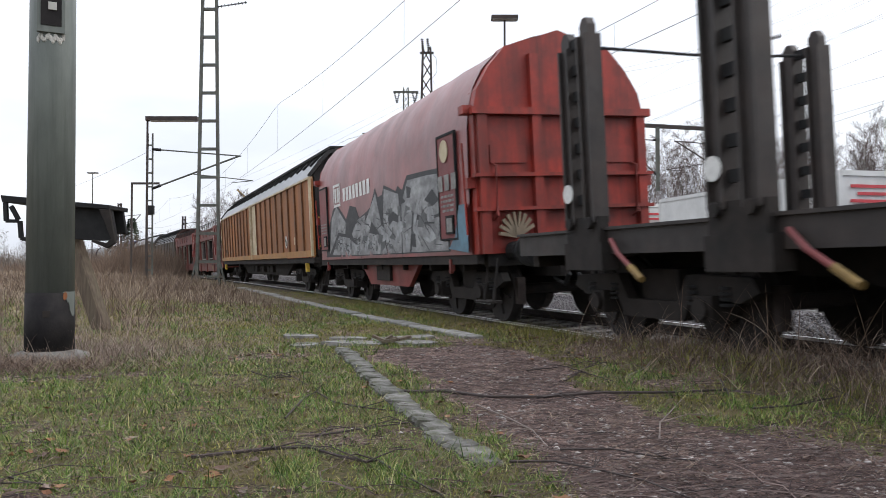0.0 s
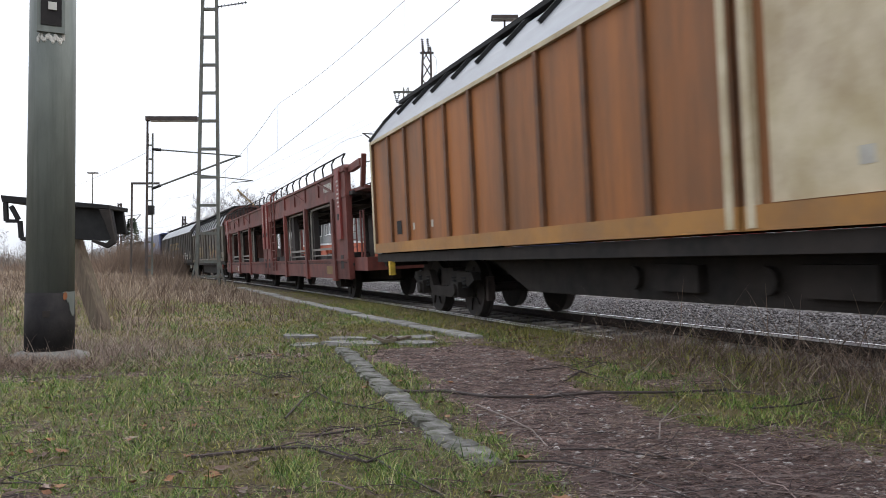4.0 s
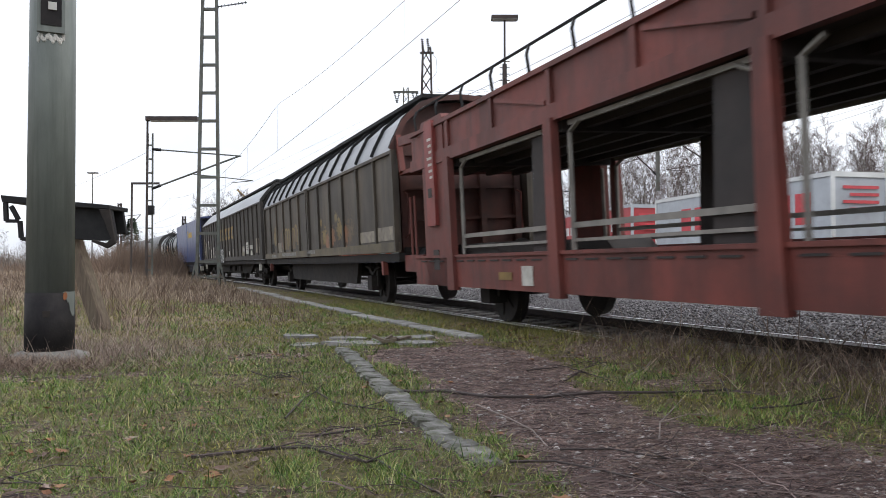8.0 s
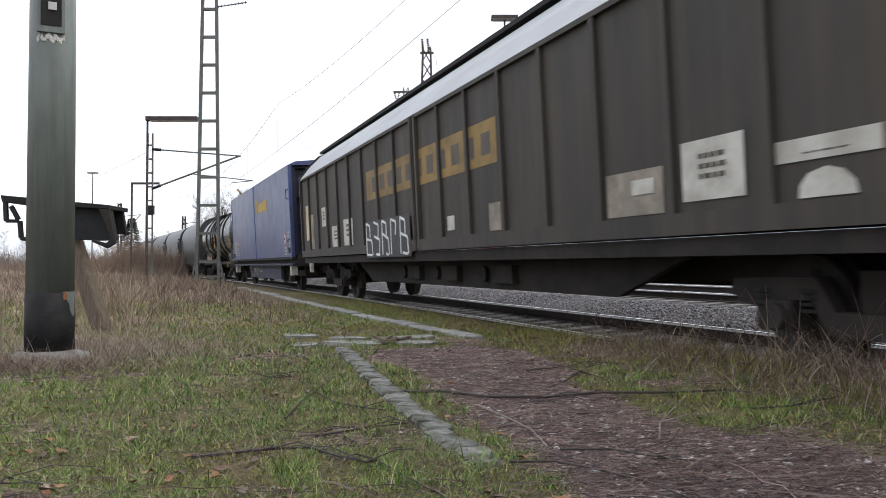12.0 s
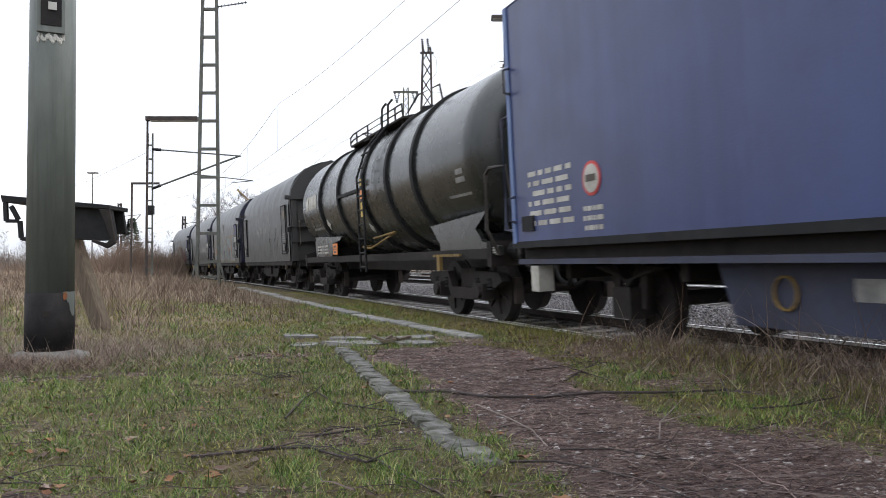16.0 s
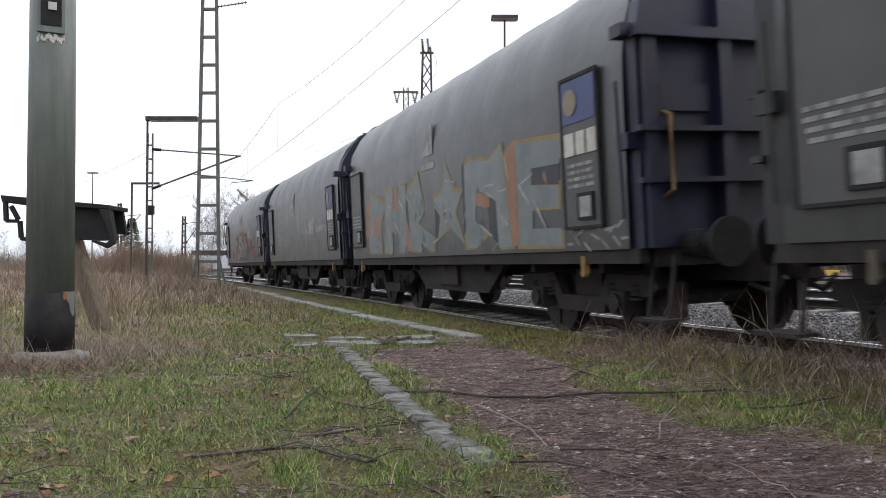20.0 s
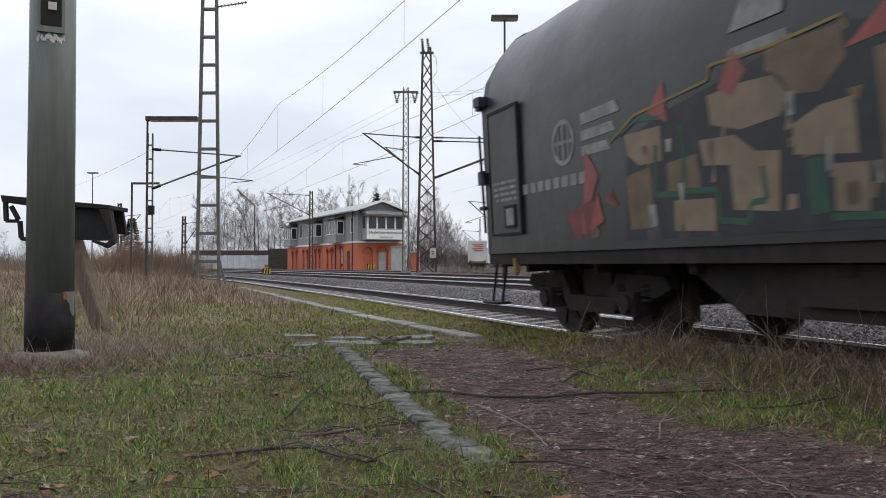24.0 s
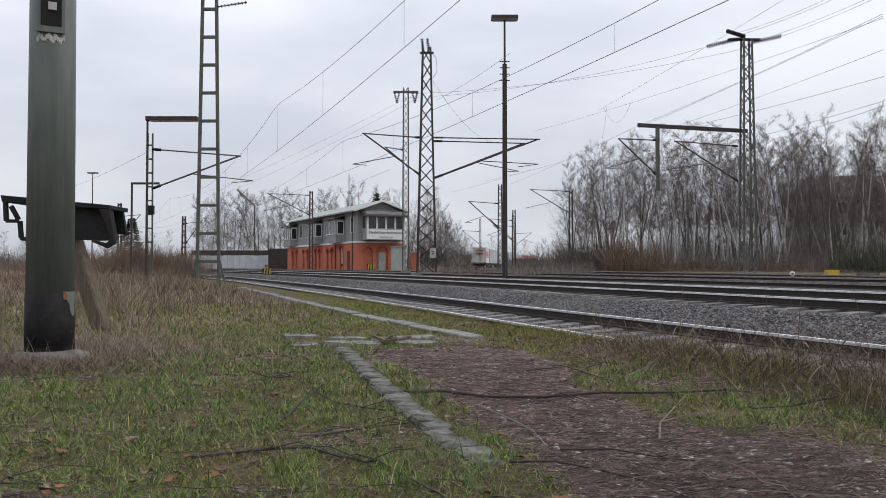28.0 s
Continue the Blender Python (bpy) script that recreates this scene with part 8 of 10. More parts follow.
cols["black_spray"] += [[(102.6, 1.1), (102.5, 2.05), (101.9, 2.2), (101.2, 2.3), (100.6, 2.4), (99.95, 2.42), (99.3, 2.3), (98.6, 2.3), (98.6, 1.1)]]
cols["skin_spray"] += [[(102.54, 2.09), (101.98, 2.09), (101.97, 1.78), (102.32, 1.78), (102.5, 1.9)], [(101.33, 2.22), (100.95, 2.24), (100.6, 2.22), (100.46, 2.05), (100.56, 1.92), (100.97, 1.89), (101.3, 1.98)], [(101.45, 1.88), (101.03, 1.86), (100.82, 1.71), (100.57, 1.68), (100.6, 1.25), (101.07, 1.29), (101.1, 1.64), (101.4, 1.67)], [(100.44, 1.84), (100.19, 1.93), (99.92, 1.94), (99.9, 1.57), (100.44, 1.63)], [(100.1, 1.53), (99.82, 1.51), (99.84, 1.2), (100.1, 1.22)], [(101.82, 1.42), (101.3, 1.4), (101.29, 1.14), (101.83, 1.16)]]
cols["tan_spray"] += [[(100.67, 2.42), (100.0, 2.42), (99.97, 2.2), (100.19, 2.02), (100.45, 2.05), (100.54, 2.2), (100.68, 2.27)], [(101.9, 1.75), (101.5, 1.78), (101.45, 1.5), (101.9, 1.48)], [(102.55, 1.7), (102.15, 1.75), (102.12, 1.2), (102.5, 1.2)], [(99.75, 2.2), (99.2, 2.22), (99.1, 1.2), (99.7, 1.25)]]
cols["green_spray"] += ribbon([(102.62, 2.1), (102.36, 2.2), (101.97, 2.16)], 0.04) + ribbon([(102.05, 1.93), (102.09, 1.49), (101.68, 1.47)], 0.05) + ribbon([(101.7, 2.05), (101.66, 1.74), (101.68, 1.49), (101.26, 1.46), (101.25, 1.22), (100.92, 1.19), (100.88, 1.33), (100.72, 1.34), (100.75, 1.59)], 0.05) + [[(100.33, 1.58), (100.18, 1.59), (100.14, 1.22), (100.31, 1.2)]] + ribbon([(100.14, 1.18), (99.6, 1.17), (99.5, 1.9), (99.1, 1.95)], 0.05)
cols["pink_spray"] += [[(101.91, 2.47), (101.87, 2.1), (102.16, 2.23)], [(101.01, 2.52), (100.88, 2.32), (101.04, 2.15), (101.2, 2.25)], [(103.29, 2.05), (103.04, 1.77), (103.19, 1.53), (103.35, 1.5)], [(99.6, 2.5), (99.97, 2.25), (99.3, 2.3)]]
cols["ochre_spray"] = ribbon([(102.8, 2.06), (102.36, 2.25), (101.32, 2.34), (101.28, 2.45), (100.67, 2.43), (99.99, 2.47), (99.95, 2.37)], 0.025)
for k in range(30):
    a = rnd.uniform(98.8, 102.4)
    z = rnd.uniform(1.15, 2.0)
    w, h = rnd.uniform(0.03, 0.1), rnd.uniform(0.04, 0.2)
    cols[rnd.choice(("skin_spray", "tan_spray", "black_spray", "faded"))].append([(a, z), (a + w, z + rnd.uniform(-0.04, 0.04)), (a + w + rnd.uniform(-0.04, 0.04), z + h), (a + rnd.uniform(-0.04, 0.04), z + h)])
for k in range(46):
    a = rnd.uniform(96.2, 99.2) if k < 36 else rnd.uniform(102.6, 103.5)
    hi = skyline(a)
    z = rnd.uniform(1.15, hi - 0.2)
    w, h = rnd.uniform(0.08, 0.3), rnd.uniform(0.15, 0.5)
    kind = rnd.choice(("pink_spray", "pink_spray", "pink_deep", "tan_spray", "black_spray"))
    cols[kind].append([(a, z), (a + w, z + rnd.uniform(-0.1, 0.1)), (a + w * rnd.uniform(0.2, 0.9), min(hi + 0.05, z + h))])
cols["pink_deep"] += [star(97.4, 1.55, 0.42), [(103.35, 1.5), (103.15, 1.53), (103.11, 1.32), (103.49, 1.13), (103.75, 1.4)]]
for n, (kind, lab) in enumerate((("black_spray", ""), ("tan_spray", "brown graffiti patches"), ("pink_deep", "deep pink graffiti stars"), ("skin_spray", "beige graffiti figures"), ("pink_spray", "salmon pink graffiti"), ("green_spray", "dark green graffiti strips"), ("ochre_spray", "yellowish graffiti outline"), ("faded", "pale graffiti flecks"))):
    outline(e, "graffiti", cols[kind], M[kind], 1.4455 + 0.0005 * n, 0.001, lab)

# ---- car carriers: two coupled halves ----
def carrier(u0, u1, posts, label, flip, towers):
    """Half of a double-deck car carrier; flip: -1 where its outer end leads."""
    e = wagon("car_carrier_wagon", u0, u1, label)
    u, L = e["mid"], (u1 - u0) / 2
    for sy in (-1, 1):
        def yy(a, b):
            return sorted((sy * a, sy * b))
        bm = B()
        box(bm, -L, L, *yy(1.34, 1.44), 0.55, 1.0)
        box(bm, -L, L, *yy(1.30, 1.47), 0.99, 1.03)
        part("lower_side_beam", bm, M["carrier"], e)
        # bars in the shade-darkened colour stand for the slots' openings
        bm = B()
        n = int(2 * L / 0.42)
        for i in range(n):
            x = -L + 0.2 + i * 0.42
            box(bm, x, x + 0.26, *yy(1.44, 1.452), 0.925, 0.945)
        part("deck_slot", bm, M["carrier_shaded"], e)
        bm = B()
        box(bm, -L, L, *yy(1.34, 1.46), 2.47, 2.66)
        box(bm, -L, L, *yy(1.37, 1.42), 2.66, 3.08)
        box(bm, -L, L, *yy(1.34, 1.47), 3.06, 3.12)
        for p in posts + [a + 1.65 for a in posts[:-1]]:
            box(bm, p - u - 0.05, p - u + 0.05, *yy(1.37, 1.46), 2.66, 3.08)
        ub = part("upper_side_beam", bm, M["carrier"], e)
        bm = B()
        for p in posts[:-1]:
            bar(bm, (p - u + 0.1, sy * 1.43, 2.7), (p - u + 1.5, sy * 1.43, 3.0), 0.05, 0.06, up=(0, 1, 0))
        part("upper_brace", bm, M["carrier"], ub)
        for p in posts:
            bm = B()
            slab(bm, [(p - u - 0.14, 0.5), (p - u + 0.14, 0.5), (p - u + 0.12, 1.0), (p - u + 0.09, 2.5), (p - u - 0.09, 2.5), (p - u - 0.12, 1.0)], *yy(1.4, 1.5))
            part("side_post", bm, M["carrier"], e)
            bm = B()
            for dx in (-0.2, 0.2):
                tube(bm, [(p - u + dx, sy * 1.33, 1.03), (p - u + dx * 1.1, sy * 1.33, 2.32), (p - u + dx * 2.2, sy * 1.33, 2.42)], 0.03, 6)
            part("deck_jack", bm, M["guard"], e)
        # guard rails between the posts
        bm = B()
        for z, th in ((1.27, 0.06), (1.12, 0.035), (2.4, 0.05)):
            for a, b in zip(posts, posts[1:]):
                x0, x1 = sorted((a - u, b - u))
                box(bm, x0 + 0.2, x1 - 0.2, *yy(1.30, 1.34), z, z + th)
        part("guard_rail", bm, M["guard"], e)
        # end towers
        for t0, t1, lean in towers:
            x0, x1, z1 = t0 - u, t1 - u, 3.22
            bm = B()
            slab(bm, [(x0 + 0.03, 0.55), (x1 - 0.03, 0.55), (x1 - 0.02 + min(0, lean) * 0.2, z1 - 0.06), (x1 - 0.08 + min(0, lean) * 0.2, z1), (x0 + 0.08 + max(0, lean) * 0.2, z1), (x0 + 0.02 + max(0, lean) * 0.2, z1 - 0.06)], *yy(1.3, 1.44))
            t = part("end_tower", bm, M["carrier"], e)
            bm = B()
            xc = (x0 + x1) / 2 + 0.1 * lean
            slab(bm, [(xc - 0.2, 1.5), (xc + 0.2, 1.5), (xc + 0.2, z1 - 0.12), (xc + 0.14, z1 - 0.05), (xc - 0.14, z1 - 0.05), (xc - 0.2, z1 - 0.12)], *yy(1.44, 1.5))
            part("tower_cover", bm, M["red_wagon"], t)
            # raised plates; their dark colour paints the shade inside the step recesses
            bm = B()
            box(bm, xc - 0.13, xc + 0.13, *yy(1.435, 1.446), 0.8, 1.12)
            box(bm, xc - 0.09, xc + 0.09, *yy(1.495, 1.506), 1.95, 2.1)
            part("step_recess", bm, M["carrier_shaded"], t)
            bm = B()
            for k in range(7):
                box(bm, xc - 0.14, xc - 0.02 + 0.03 * (k % 4), *yy(1.5, 1.504), 2.25 + k * 0.1, 2.29 + k * 0.1)
            part("data_lettering", bm, M["placard"], t)
        # railing on the upper deck
        rl = B()
        m = int(2 * L / 1.05)
        for i in range(m + 1):
            x = -L + 0.25 + (2 * L - 0.5) * i / m
            tube(rl, [(x, sy * 1.4, 3.1), (x + 0.02, sy * 1.42, 3.36), (x + 0.06 * flip, sy * 1.36, 3.49)], 0.022, 5)
        tube(rl, [(-L + 0.3, sy * 1.36, 3.49), (L - 0.3, sy * 1.36, 3.49)], 0.02, 5)
        part("railing", rl, M["black"], e)
    # decks, beams and columns inside: near-black colour carries their shade
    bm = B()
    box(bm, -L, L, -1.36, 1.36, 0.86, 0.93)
    part("lower_deck", bm, M["carrier_shaded"], e)
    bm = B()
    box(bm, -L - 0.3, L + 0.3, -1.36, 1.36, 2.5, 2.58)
    ud = part("upper_deck", bm, M["carrier_shaded"], e, "ribbed underside of the upper deck, its shade put into the colour")
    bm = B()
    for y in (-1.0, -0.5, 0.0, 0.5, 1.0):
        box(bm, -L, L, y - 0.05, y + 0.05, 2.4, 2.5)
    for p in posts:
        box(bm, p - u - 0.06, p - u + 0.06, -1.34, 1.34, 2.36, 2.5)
    part("deck_beam", bm, M["carrier_shaded"], ud)
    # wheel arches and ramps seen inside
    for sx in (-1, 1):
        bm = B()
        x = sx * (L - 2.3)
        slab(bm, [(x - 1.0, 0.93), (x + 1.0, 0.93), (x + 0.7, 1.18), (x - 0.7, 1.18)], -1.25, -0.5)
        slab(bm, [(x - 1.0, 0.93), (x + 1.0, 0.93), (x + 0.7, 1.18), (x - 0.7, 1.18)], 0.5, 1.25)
        part("wheel_arch", bm, M["carrier_shaded"], e)
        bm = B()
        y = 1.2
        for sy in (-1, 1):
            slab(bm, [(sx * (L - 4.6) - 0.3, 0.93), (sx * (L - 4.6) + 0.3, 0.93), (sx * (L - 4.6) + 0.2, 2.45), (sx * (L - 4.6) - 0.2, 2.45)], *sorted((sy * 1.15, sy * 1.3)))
        part("lift_column", bm, M["carrier_shaded"], e)
    bm = B()
    for y in (-0.4, 0.4):
        box(bm, -L - 0.3, L + 0.3, y - 0.1, y + 0.1, 0.5, 0.86)
    part("centre_sill", bm, M["under"], e)
    for x in (-L + 2.3, L - 2.3):
        axle(e, x, u)
    return e


c1 = carrier(-42.6, -30.35, [-41.3, -37.85, -34.45], "oxide-red double-deck car carrier, empty", -1, [(-42.6, -41.38, 0), (-31.28, -30.35, 1)])
c2 = carrier(-30.1, -17.55, [-26.05, -22.72, -19.4], "oxide-red double-deck car carrier, empty decks", 1, [(-30.2, -29.27, -1), (-19.2, -18.1, 0)])
outline(c2, "sign", [quad(-22.1, -21.8, 0.62, 0.86)], M["placard"], 1.452, 0.01)
outline(c2, "sign", [quad(-21.5, -21.1, 0.68, 0.78)], M["stripe_yellow"], 1.45)
outline(c1, "lettering", blocks(-41.25, -40.2, 2.74, 2.94, 7, 0.35, 0.05), M["placard"], 1.428, 0.006, "white tag on the upper beam")
outline(c1, "sign", [quad(-41.2, -40.3, 0.66, 0.86)], M["stripe_yellow"], 1.45)
for sy in (1, -1):
    bm = B()
    for x in (-31.78, -32.42):
        tube(bm, [(x - c1["mid"], sy * 1.47, 0.7), (x - c1["mid"], sy * 1.47, 3.3), (x - c1["mid"] + 0.02, sy * 1.3, 3.5)], 0.028, 6)
    for k in range(9):
        tube(bm, [(-31.78 - c1["mid"], sy * 1.47, 0.85 + 0.28 * k), (-32.42 - c1["mid"], sy * 1.47, 0.85 + 0.28 * k)], 0.018, 6)
    part("ladder", bm, M["carrier"], c1, "red steel ladder to the upper deck")
# the projecting end platforms with hand brake and railings
for e, sx in ((c1, -1), (c2, 1)):
    L = 6.125 if e is c1 else 6.275
    bm = B()
    box(bm, *sorted((sx * L, sx * (L + 1.1))), -1.3, 1.3, 0.75, 1.05)
    part("end_platform", bm, M["carrier"], e)
    bm = B()
    for sy in (-1, 1):
        tube(bm, [(sx * (L + 0.5), sy * 1.25, 1.05), (sx * (L + 0.5), sy * 1.25, 2.1), (sx * (L + 0.75), sy * 1.25, 2.1), (sx * (L + 0.75), sy * 1.25, 1.05)], 0.025, 6)
        bar(bm, (sx * (L + 0.0), sy * 1.3, 3.1), (sx * (L + 1.0), sy * 1.3, 3.15), 0.12, 0.16)
        bar(bm, (sx * (L + 1.0), sy * 1.3, 2.6), (sx * (L + 1.2), sy * 1.3, 3.3), 0.1, 0.1)
    box(bm, *sorted((sx * L, sx * (L + 1.2))), -1.3, 1.3, 2.55, 2.62)
    part("end_railing", bm, M["carrier"], e)
    bm = B()
    disc(bm, (sx * (L + 0.9), 0.6, 1.5), 0.22, "x", 0.03, 18)
    part("hand_brake_wheel", bm, M["carrier_shaded"], e)
    bm = B()
    for y in (-0.875, 0.875):
        tube(bm, [(sx * (L + 1.1), y, 1.05), (sx * (L + 1.5), y, 1.05)], 0.12, 12)
        tube(bm, [(sx * (L + 1.5), y, 1.05), (sx * (L + 1.56), y, 1.05)], 0.225, 20)
    part("buffer", bm, M["black"], e)

# ---- grass, weeds, stones and litter ----
RNG = np.random.default_rng(7)


def ribbon_mesh(name, base, head, length, width, lean, bend, seg, mat, label, category, spin=None):
    """Many thin blades: each starts at base, rises with a lean (0 upright) that grows by bend, and tapers."""
    n = len(base)
    pts = np.zeros((n, seg + 1, 3))
    pts[:, 0] = base
    ang = lean.copy()
    step = length / seg
    for k in range(1, seg + 1):
        pts[:, k, 0] = pts[:, k - 1, 0] + np.sin(ang) * np.cos(head) * step
        pts[:, k, 1] = pts[:, k - 1, 1] + np.sin(ang) * np.sin(head) * step
        pts[:, k, 2] = pts[:, k - 1, 2] + np.cos(ang) * step
        ang = ang + bend / seg
    spin = RNG.uniform(0, math.tau, n) if spin is None else spin
    side = np.stack([np.cos(spin), np.sin(spin), np.zeros(n)], 1)
    cols = []
    for k in range(seg):
        w = (width * (1 - 0.75 * k / seg) / 2)[:, None]
        cols += [pts[:, k] - side * w, pts[:, k] + side * w]
    cols.append(pts[:, seg])
    v = np.stack(cols, 1)
    m = v.shape[1]
    faces = []
    idx = np.arange(n) * m
    for k in range(seg - 1):
        faces.append(np.stack([idx + 2 * k, idx + 2 * k + 1, idx + 2 * k + 3, idx + 2 * k + 2], 1))
    tri = np.stack([idx + 2 * seg - 2, idx + 2 * seg - 1, idx + 2 * seg], 1)
    quads = np.concatenate(faces) if faces else np.zeros((0, 4), int)
    me = bpy.data.meshes.new(name)
    nl = quads.size + tri.size
    me.vertices.add(n * m)
    me.vertices.foreach_set("co", v.reshape(-1))
    me.loops.add(nl)
    me.loops.foreach_set("vertex_index", np.concatenate([quads.reshape(-1), tri.reshape(-1)]).astype(np.int32))
    me.polygons.add(len(quads) + len(tri))
    starts = np.concatenate([np.arange(len(quads)) * 4, quads.size + np.arange(len(tri)) * 3]).astype(np.int32)
    me.polygons.foreach_set("loop_start", starts)
    me.update(calc_edges=True)
    me.materials.append(mat)
    return tagged(new(name, me), label, category, kind="stuff")


def seat(x, y):
    return np.array([ground_z(a, b) for a, b in zip(x, y)])


def wedge(n, a0, a1, power=1.0, half=0.6):
    """Places spread over the ground ahead, denser near the standpoint."""
    t = RNG.uniform(0, 1, n)
    a = (a0 ** power + t * (a1 ** power - a0 ** power)) ** (1 / power)
    r = RNG.uniform(-half, half, n) * (a + 0.4)
    return CA * a - SA * r, -SA * a - CA * r, a


M["grass"] = island("grass_blade", [(0.013, 0.032, 0.004), (0.038, 0.09, 0.009), (0.063, 0.14, 0.014), (0.22, 0.29, 0.068), (0.021, 0.048, 0.005), (0.1, 0.172, 0.022), (0.36, 0.32, 0.14), (0.046, 0.106, 0.01), (0.29, 0.28, 0.105)], 0.5)
M["moss"] = island("yellow_moss_blade", [(0.055, 0.06, 0.011), (0.15, 0.15, 0.025), (0.25, 0.235, 0.045), (0.08, 0.085, 0.017), (0.33, 0.28, 0.1), (0.03, 0.03, 0.01), (0.16, 0.175, 0.03)], 0.6)
M["bramble"] = island("dead_bramble_stem", [(0.1, 0.07, 0.054), (0.19, 0.135, 0.1), (0.055, 0.037, 0.03), (0.3, 0.24, 0.19), (0.12, 0.075, 0.05), (0.075, 0.05, 0.04)], 0.8)
M["straw"] = island("dry_grass_blade", [(0.115, 0.08, 0.056), (0.2, 0.145, 0.104), (0.07, 0.048, 0.036), (0.3, 0.235, 0.175), (0.14, 0.1, 0.074), (0.055, 0.037, 0.031)], 0.75)
M["weed"] = island("dead_weed_stem", [(0.13, 0.09, 0.072), (0.25, 0.18, 0.14), (0.08, 0.055, 0.047), (0.42, 0.35, 0.29), (0.17, 0.115, 0.088)], 0.8)
M["twig"] = island("dark_twig", [(0.03, 0.02, 0.018), (0.08, 0.052, 0.046), (0.02, 0.014, 0.013), (0.12, 0.08, 0.07), (0.045, 0.03, 0.027), (0.17, 0.125, 0.11), (0.055, 0.034, 0.033), (0.03, 0.02, 0.02)], 0.7)
M["leaf"] = island("fallen_leaf", [(0.14, 0.062, 0.03), (0.2, 0.095, 0.042), (0.07, 0.04, 0.028), (0.24, 0.125, 0.06), (0.22, 0.17, 0.14), (0.11, 0.07, 0.056), (0.06, 0.04, 0.033)], 0.6)
M["pebble"] = island("path_pebble", [(0.1, 0.08, 0.072), (0.21, 0.175, 0.16), (0.42, 0.39, 0.37), (0.065, 0.05, 0.046), (0.3, 0.265, 0.245), (0.13, 0.1, 0.09)], 0.85)


def dist(x, y):
    """How far places lie to the camera's side of the near track, as an array."""
    return RADIUS - np.hypot(x, y - (RADIUS - OFF))


def field(x, y, f, k):
    return np.array([noise.noise(Vector((p * f, q * f, k))) for p, q in zip(x, y)])


# short winter grass: green blades in tufts, yellow moss between them
x, y, a = wedge(330000, 2.0, 18.0, 0.5)
d = dist(x, y)
soil = np.array([soil_share(p, q) for p, q in zip(x, y)])
broad, tuft = field(x, y, 0.7, 2), field(x, y, 5.0, 4)
green = 0.95 * broad + 0.5 * field(x, y, 2.2, 11) + 0.24 - 0.55 * np.clip((a - 6.5) / 4, 0, 1) - 0.35 * np.clip(0.9 - (d - 1.0), 0, 1) - 0.3 * np.clip((-SA * x - CA * y) / 0.8, -0.6, 1)
thin = RNG.uniform(0, 1, len(x))
clear = np.array([stone_gap(p, q) for p, q in zip(x, y)])
ok = (d > 1.0) & (thin > soil * 1.12) & (clear | (RNG.uniform(0, 1, len(x)) < 0.12))
g = ok & (green + 0.45 * tuft + RNG.normal(0, 0.12, len(x)) > 0.02) & (RNG.uniform(-0.6, 0.35, len(x)) < tuft + 0.1)
m_ = ok & ~g & (RNG.uniform(-0.8, 0.6, len(x)) < tuft + 0.15)
xg, yg, ag, tg = x[g], y[g], a[g], tuft[g]
n = len(xg)
ribbon_mesh("grass", np.stack([xg, yg, seat(xg, yg) - 0.004], 1), RNG.uniform(0, math.tau, n), RNG.gamma(4.0, 0.0085, n) * (1 + 1.1 * np.clip(tg, -0.3, 1)) * (1 + 0.03 * ag) + 0.01, (0.0016 + 0.0007 * ag) * RNG.uniform(0.6, 1.5, n), RNG.uniform(0.15, 1.3, n), RNG.uniform(0.1, 1.6, n), 3, M["grass"], "short green winter grass in tufts", "grass")
xg, yg, ag = x[m_], y[m_], a[m_]
n = len(xg)
ribbon_mesh("moss_grass", np.stack([xg, yg, seat(xg, yg) - 0.003], 1), RNG.uniform(0, math.tau, n), RNG.uniform(0.01, 0.038, n) * (1 + 0.05 * ag), (0.0018 + 0.0009 * ag) * RNG.uniform(0.6, 1.5, n), RNG.uniform(0.2, 1.35, n), RNG.uniform(0.0, 0.9, n), 2, M["moss"], "yellow-green moss and short worn grass", "grass")

# matted dry blades lying in the short grass
x, y, a = wedge(42000, 2.1, 16.0, 0.55)
keep = (dist(x, y) > 1.0) & np.array([stone_gap(p, q) for p, q in zip(x, y)]) & (field(x, y, 1.4, 21) + RNG.normal(0, 0.2, len(x)) > 0.02)
x, y, a = x[keep], y[keep], a[keep]
n = len(x)
ribbon_mesh("dry_litter", np.stack([x, y, seat(x, y) + RNG.uniform(0.004, 0.022, n)], 1), RNG.uniform(0, math.tau, n), RNG.uniform(0.03, 0.13, n), 0.0014 + 0.0007 * a, RNG.uniform(1.1, 1.5, n), RNG.uniform(-0.2, 0.4, n), 2, M["straw"], "dry blades and litter matted in the grass", "litter")

# tall dry grass towards the sidings
x, y, a = wedge(130000, 6.0, 48.0, 0.8, 0.62)
st = np.array([straw_share(p, q) for p, q in zip(x, y)])
patch = np.array([noise.noise(Vector((p * 0.5, q * 0.5, 8))) for p, q in zip(x, y)])
keep = (RNG.uniform(0, 1, len(x)) < st * (0.55 + 0.6 * patch))
x, y, a, patch = x[keep], y[keep], a[keep], patch[keep]
n = len(x)
tall = RNG.gamma(4.0, 0.09, n) * (0.75 + 0.7 * np.clip(patch, -0.4, 1)) * np.clip(0.45 + (a - 9) * 0.05, 0.4, 1.0)
ribbon_mesh("tall_dry_grass", np.stack([x, y, seat(x, y) - 0.02], 1), RNG.uniform(0, math.tau, n), np.clip(tall, 0.08, 0.95), 0.002 + 0.00085 * a, RNG.uniform(0.05, 0.8, n), RNG.uniform(0.1, 1.3, n), 3, M["straw"], "tall bleached dry grass", "grass")

